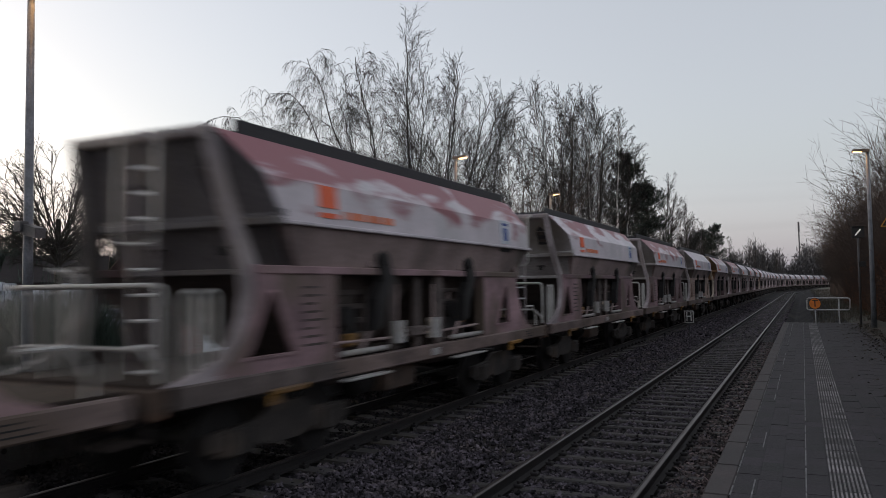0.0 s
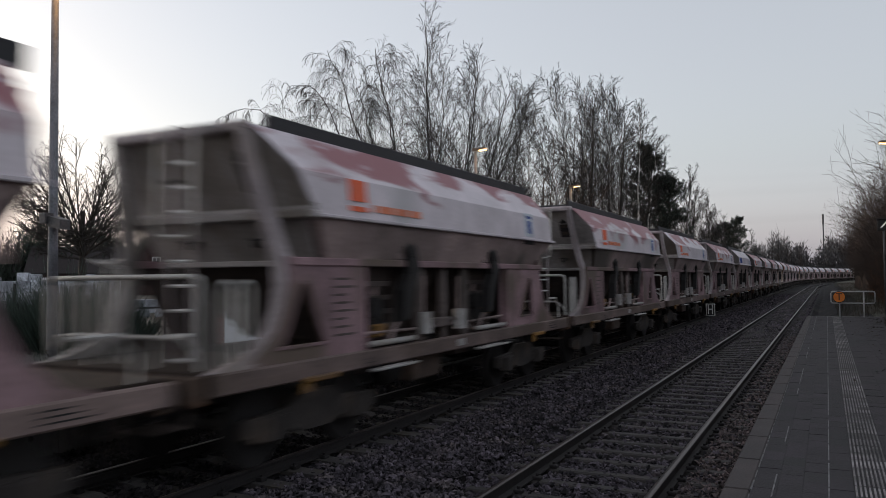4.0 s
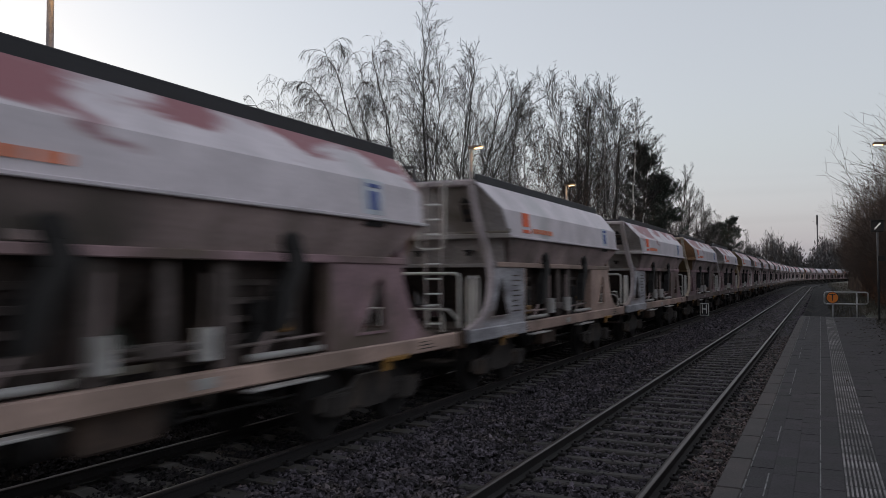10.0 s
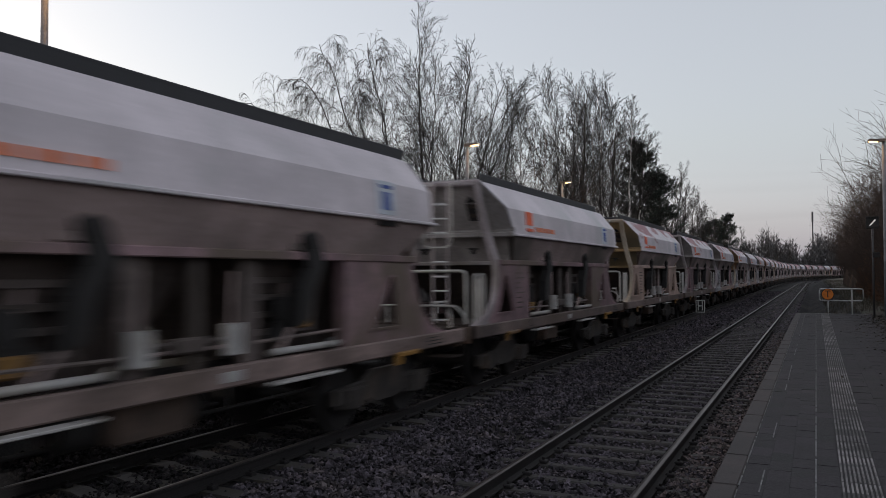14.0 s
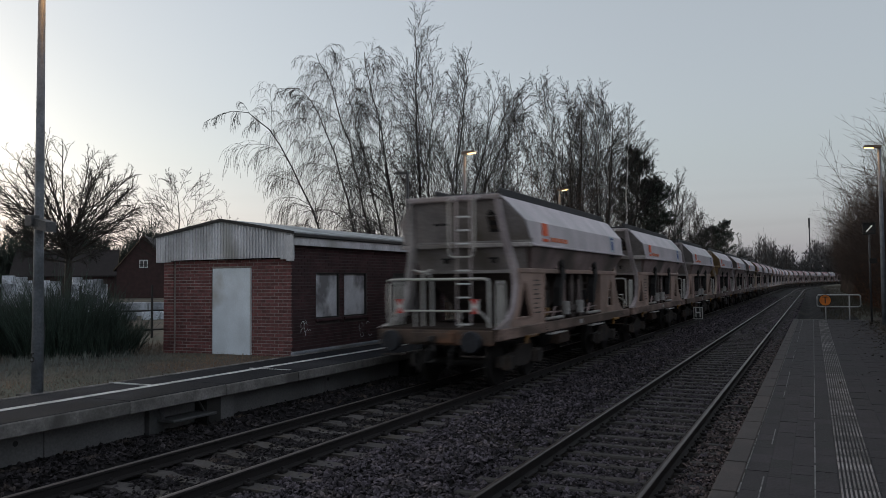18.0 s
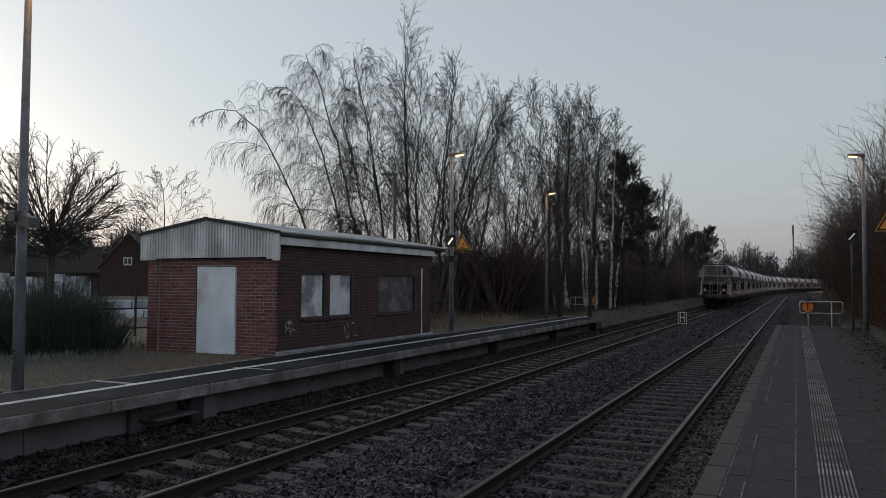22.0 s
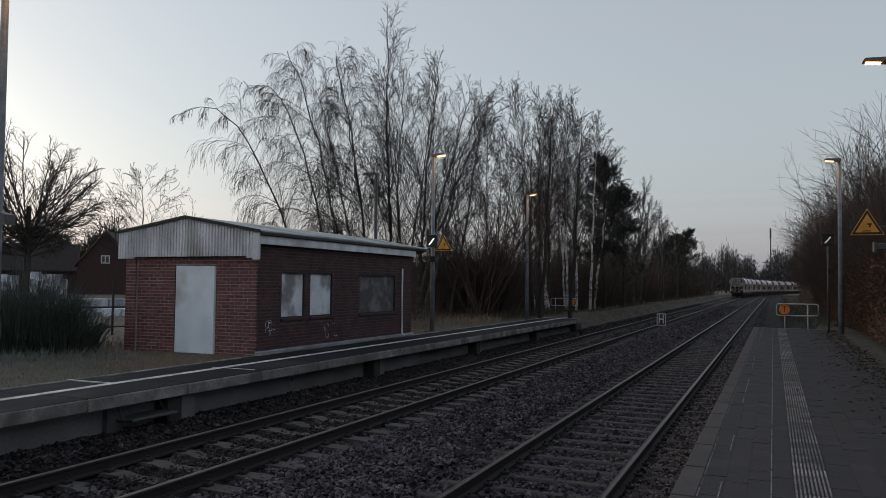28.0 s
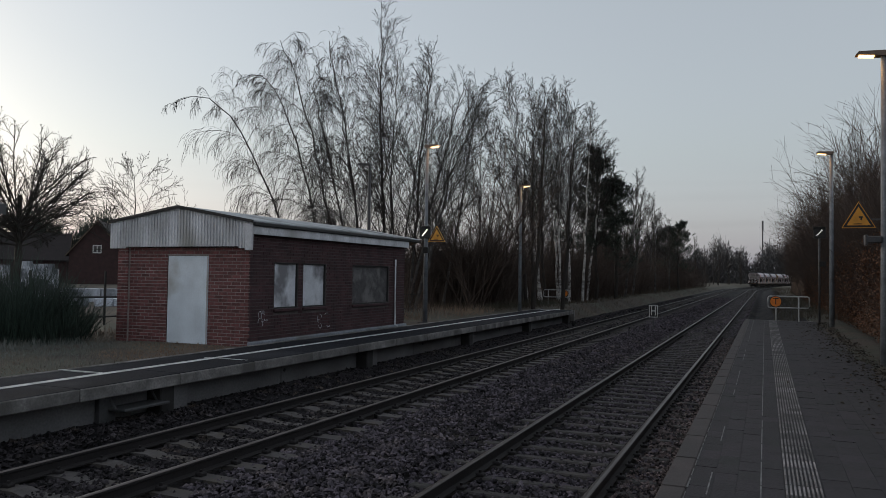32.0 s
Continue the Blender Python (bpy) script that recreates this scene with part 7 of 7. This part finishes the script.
fan_tree((-49.3, 38.5, 0.3), 12.7, 401, "wide round bare tree behind the yard", 3.4, 45, 1.42)
birch((-49.6, 50.0, 0.3), (-50.1, 50.0, 10.9), 0.13, 402, "small bare tree behind the yard", first=0.2, density=1.15, reach=0.78, rise=0.75, out_=0.95, spec=dict(BIRCH, kids=(10, 4, 0), ratio=(0.32, 0.4, 0.5), droop=(0.0, 0.0, 0.0), rmin=0.0125, sag=-0.02), barkm=M_bark, twigm=M_bark, name="bare_tree")

M_wrap = mat("wrapped_goods", (0.56, 0.585, 0.65), 0.5, dark=0.5, scale=1.5, fine=12, bump=0.1, dirt=(0.1, 0.105, 0.12), dirt_at=0.53, rand=0.5)
rg = random.Random(31)


def goods_stack(x, y, z, w, d, h, lab):
    t = empty("pallet_stack", pose(x, y, z, 0, 0, rg.uniform(40, 56)), lab, "pallet", "stacked goods in the yard")
    pl = Mesh()
    for i in range(3):
        pl.box((-w / 2, -d / 2 + i * d * 0.43, 0), (w / 2, -d / 2 + i * d * 0.43 + d * 0.14, 0.12))
    pl.box((-w / 2, -d / 2, 0.12), (w / 2, d / 2, 0.15))
    part("pallet", pl, M_pallet, t)
    n = max(1, int(w / 0.62))
    for i in range(n):
        a = -w / 2 + i * w / n
        top = h * rg.uniform(0.85, 1.0) - 0.151
        k = max(1, round(top / 0.6))
        for j in range(k):
            sx, sy = rg.uniform(-0.015, 0.015), rg.uniform(-0.03, 0.03)
            part("wrapped_block", Mesh().box((a + 0.02 + sx, -d / 2 + 0.02 + sy, 0.151 + j * top / k), (a + w / n - 0.02 + sx, d / 2 - 0.02 + sy, 0.151 + (j + 1) * top / k - 0.015), 0.03), M_wrap, t)


for k, (br, dist, z, hh) in enumerate([(b, dd, zz, hh) for dd, zz, hh in ((40, 0.3, 1.0), (44, 0.5, 1.25), (49, 0.9, 1.5), (56, 1.3, 1.7)) for b in np.arange(-57.5, -43.5, 2.15)]):
    a = radians(br + rg.uniform(-0.5, 0.5))
    if rg.random() < 0.86 and (br < -50.3 or dist < 46):
        goods_stack(dist * math.sin(a), dist * math.cos(a), 0.28, rg.uniform(1.3, 2.3), 1.0, z - 0.28 + hh * rg.uniform(0.8, 1.05) * (1.0 if br < -50.3 else 0.75), "pallet of pale wrapped goods in the storage yard")
part("yard_paving", Mesh().add([(-70, 20, 0.28), (-27, 20, 0.28), (-27, 60, 0.28), (-70, 60, 0.28), (-70, 20, 0.0), (-27, 20, 0.0), (-27, 60, 0.0), (-70, 60, 0.0)], [(0, 1, 2, 3), (0, 4, 5, 1), (1, 5, 6, 2), (2, 6, 7, 3), (3, 7, 4, 0)]), M_asphalt)
tagged(bpy.data.objects["yard_paving"], "dark paved storage yard", "yard", kind="structure")
fence = empty("yard_fence", pose(-21.5, 12.0, 0.4), "dark post and rail fence of the yard", "fence")
for i in range(9):
    part("fence_post", Mesh().box((i * 0.9 - 0.03, i * 1.9 - 0.03, 0), (i * 0.9 + 0.03, i * 1.9 + 0.03, 1.75), 0.01), M_dark, fence)
for z in (0.35, 0.95):
    part("fence_rail", Mesh().tube([(-0.9, -1.9, z), (8.1, 17.1, z)], 0.03, 6), M_dark, fence)

M_hbrick = mat("house_brick", (0.055, 0.028, 0.027), 0.9, dark=0.6, scale=2, fine=14, bump=0.1)
M_htile = mat("house_roof_tile", (0.03, 0.023, 0.023), 0.85, dark=0.6, scale=2, fine=14, bump=0.2)


def gable_house(x, y, z, w, l, eh, ah, rz, label):
    t = empty("brick_house", pose(x, y, z, 0, 0, rz), label, "house")
    part("wall", Mesh().prism([(-w / 2, 0), (w / 2, 0), (w / 2, eh), (0, ah), (-w / 2, eh)], 1, 0, l), M_hbrick, t)
    o = 0.35
    k = (ah - eh) / (w / 2)
    for s in (-1, 1):
        part("roof", Mesh().prism([(0, ah + 0.02), (s * (w / 2 + o), eh - o * k + 0.02), (s * (w / 2 + o), eh - o * k + 0.2), (0, ah + 0.22)], 1, -0.3, l + 0.3), M_htile, t, "dark tiled roof")
        part("barge_board", Mesh().prism([(0, ah - 0.02), (s * (w / 2 + o), eh - o * k - 0.02), (s * (w / 2 + o), eh - o * k + 0.12), (0, ah + 0.12)], 1, -0.36, -0.31), M_pallet, t)
    wz = eh
    fr = part("window", Mesh().plate([(-0.5, wz), (0.5, wz), (0.5, wz + 1.0), (-0.5, wz + 1.0)], [(-0.4, wz + 0.12), (0.4, wz + 0.12), (0.4, wz + 0.88), (-0.4, wz + 0.88)], 1, -0.05, 0.02), M_sign_white, t, "white framed gable window")
    part("mullion", Mesh().box((-0.05, -0.045, wz + 0.12), (0.05, -0.01, wz + 0.88)), M_sign_white, fr)
    part("pane", Mesh().box((-0.4, -0.02, wz + 0.12), (0.4, -0.01, wz + 0.88)), M_board_d, fr)
    return t


gable_house(-75.3, 69.5, 0.3, 6.3, 9.0, 4.0, 7.9, 38, "dark red brick house with a steep gable")
gable_house(-89.0, 77.4, 0.3, 8.0, 12.5, 3.3, 6.7, 134, "long dark-roofed brick house behind the yard")


# ---- far woods: ragged rows of bare crowns ----
def far_row(r, b0, b1, n, h0, h1, seed, z0=-0.5):
    rg = random.Random(seed)
    wd = Wood(3)
    for i in range(n):
        a = radians(rg.uniform(b0, b1))
        rr = r * rg.uniform(0.94, 1.08)
        p = Vector((rr * math.sin(a), rr * math.cos(a), z0))
        h = rg.uniform(h0, h1) * (1 + 0.2 * math.sin(a * 90) + 0.12 * math.sin(a * 230 + 1))
        s = r / 300.0
        wd.twig([p, p + Vector((0, 0, h * 0.55)), p + Vector((rg.gauss(0, 0.3), 0, h * 0.95))], 0.16 * s, 0.04 * s)
        for k in range(46):
            u = rg.random()
            wide = h * 0.3 * math.sin(math.pi * (0.12 + 0.8 * u)) ** 0.7 * math.sqrt(rg.random())
            t = rg.uniform(0, 6.283)
            q = p + Vector((wide * math.cos(t), wide * math.sin(t), h * (0.04 + 0.8 * u)))
            wd.leaf(q, Vector((rg.gauss(0, 0.45), rg.gauss(0, 0.45), 0.9)).normalized(), rg.uniform(0.12, 0.36) * s * (1.25 - 0.7 * u), h * rg.uniform(0.06, 0.13))
        for k in range(20):
            t, u = rg.uniform(0, 6.283), rg.uniform(0.45, 0.9)
            e = Vector((0.5 * math.cos(t), 0.5 * math.sin(t), 0.8)).normalized()
            wd.leaf(p + Vector((0, 0, h * u)) + e * (h * 0.06 * rg.random()), (e + Vector((rg.gauss(0, 0.25), rg.gauss(0, 0.25), 0))).normalized(), rg.uniform(0.03, 0.08) * s, h * rg.uniform(0.1, 0.2))
    return wd


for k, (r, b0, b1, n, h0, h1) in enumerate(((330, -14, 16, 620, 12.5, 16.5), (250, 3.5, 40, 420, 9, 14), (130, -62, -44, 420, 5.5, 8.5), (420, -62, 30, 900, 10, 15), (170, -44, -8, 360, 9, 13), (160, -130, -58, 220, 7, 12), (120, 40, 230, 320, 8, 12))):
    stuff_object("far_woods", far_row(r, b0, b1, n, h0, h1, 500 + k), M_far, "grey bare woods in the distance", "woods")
stuff_object("evergreen_belt", far_row(125, -70, -44.0, 760, 8.6, 10.8, 590), M_pine, "dark evergreen trees behind the yard", "woods")
mast = empty("radio_mast", pose(-1.1, 420, 0), "slim radio mast far down the line", "mast")
part("shaft", Mesh().tube([(0, 0, 0), (0, 0, 18), (0, 0, 27)], 0.4, 8, 0.28), M_galv_d, mast)
part("antenna", Mesh().tube([(0, 0, 27), (0, 0, 32)], 0.45, 8, 0.45), M_galv_d, mast)
part("platform_ring", Mesh().tube([(0, 0, 14.5), (0, 0, 14.9)], 3.9, 16), M_galv, mast)


motions()
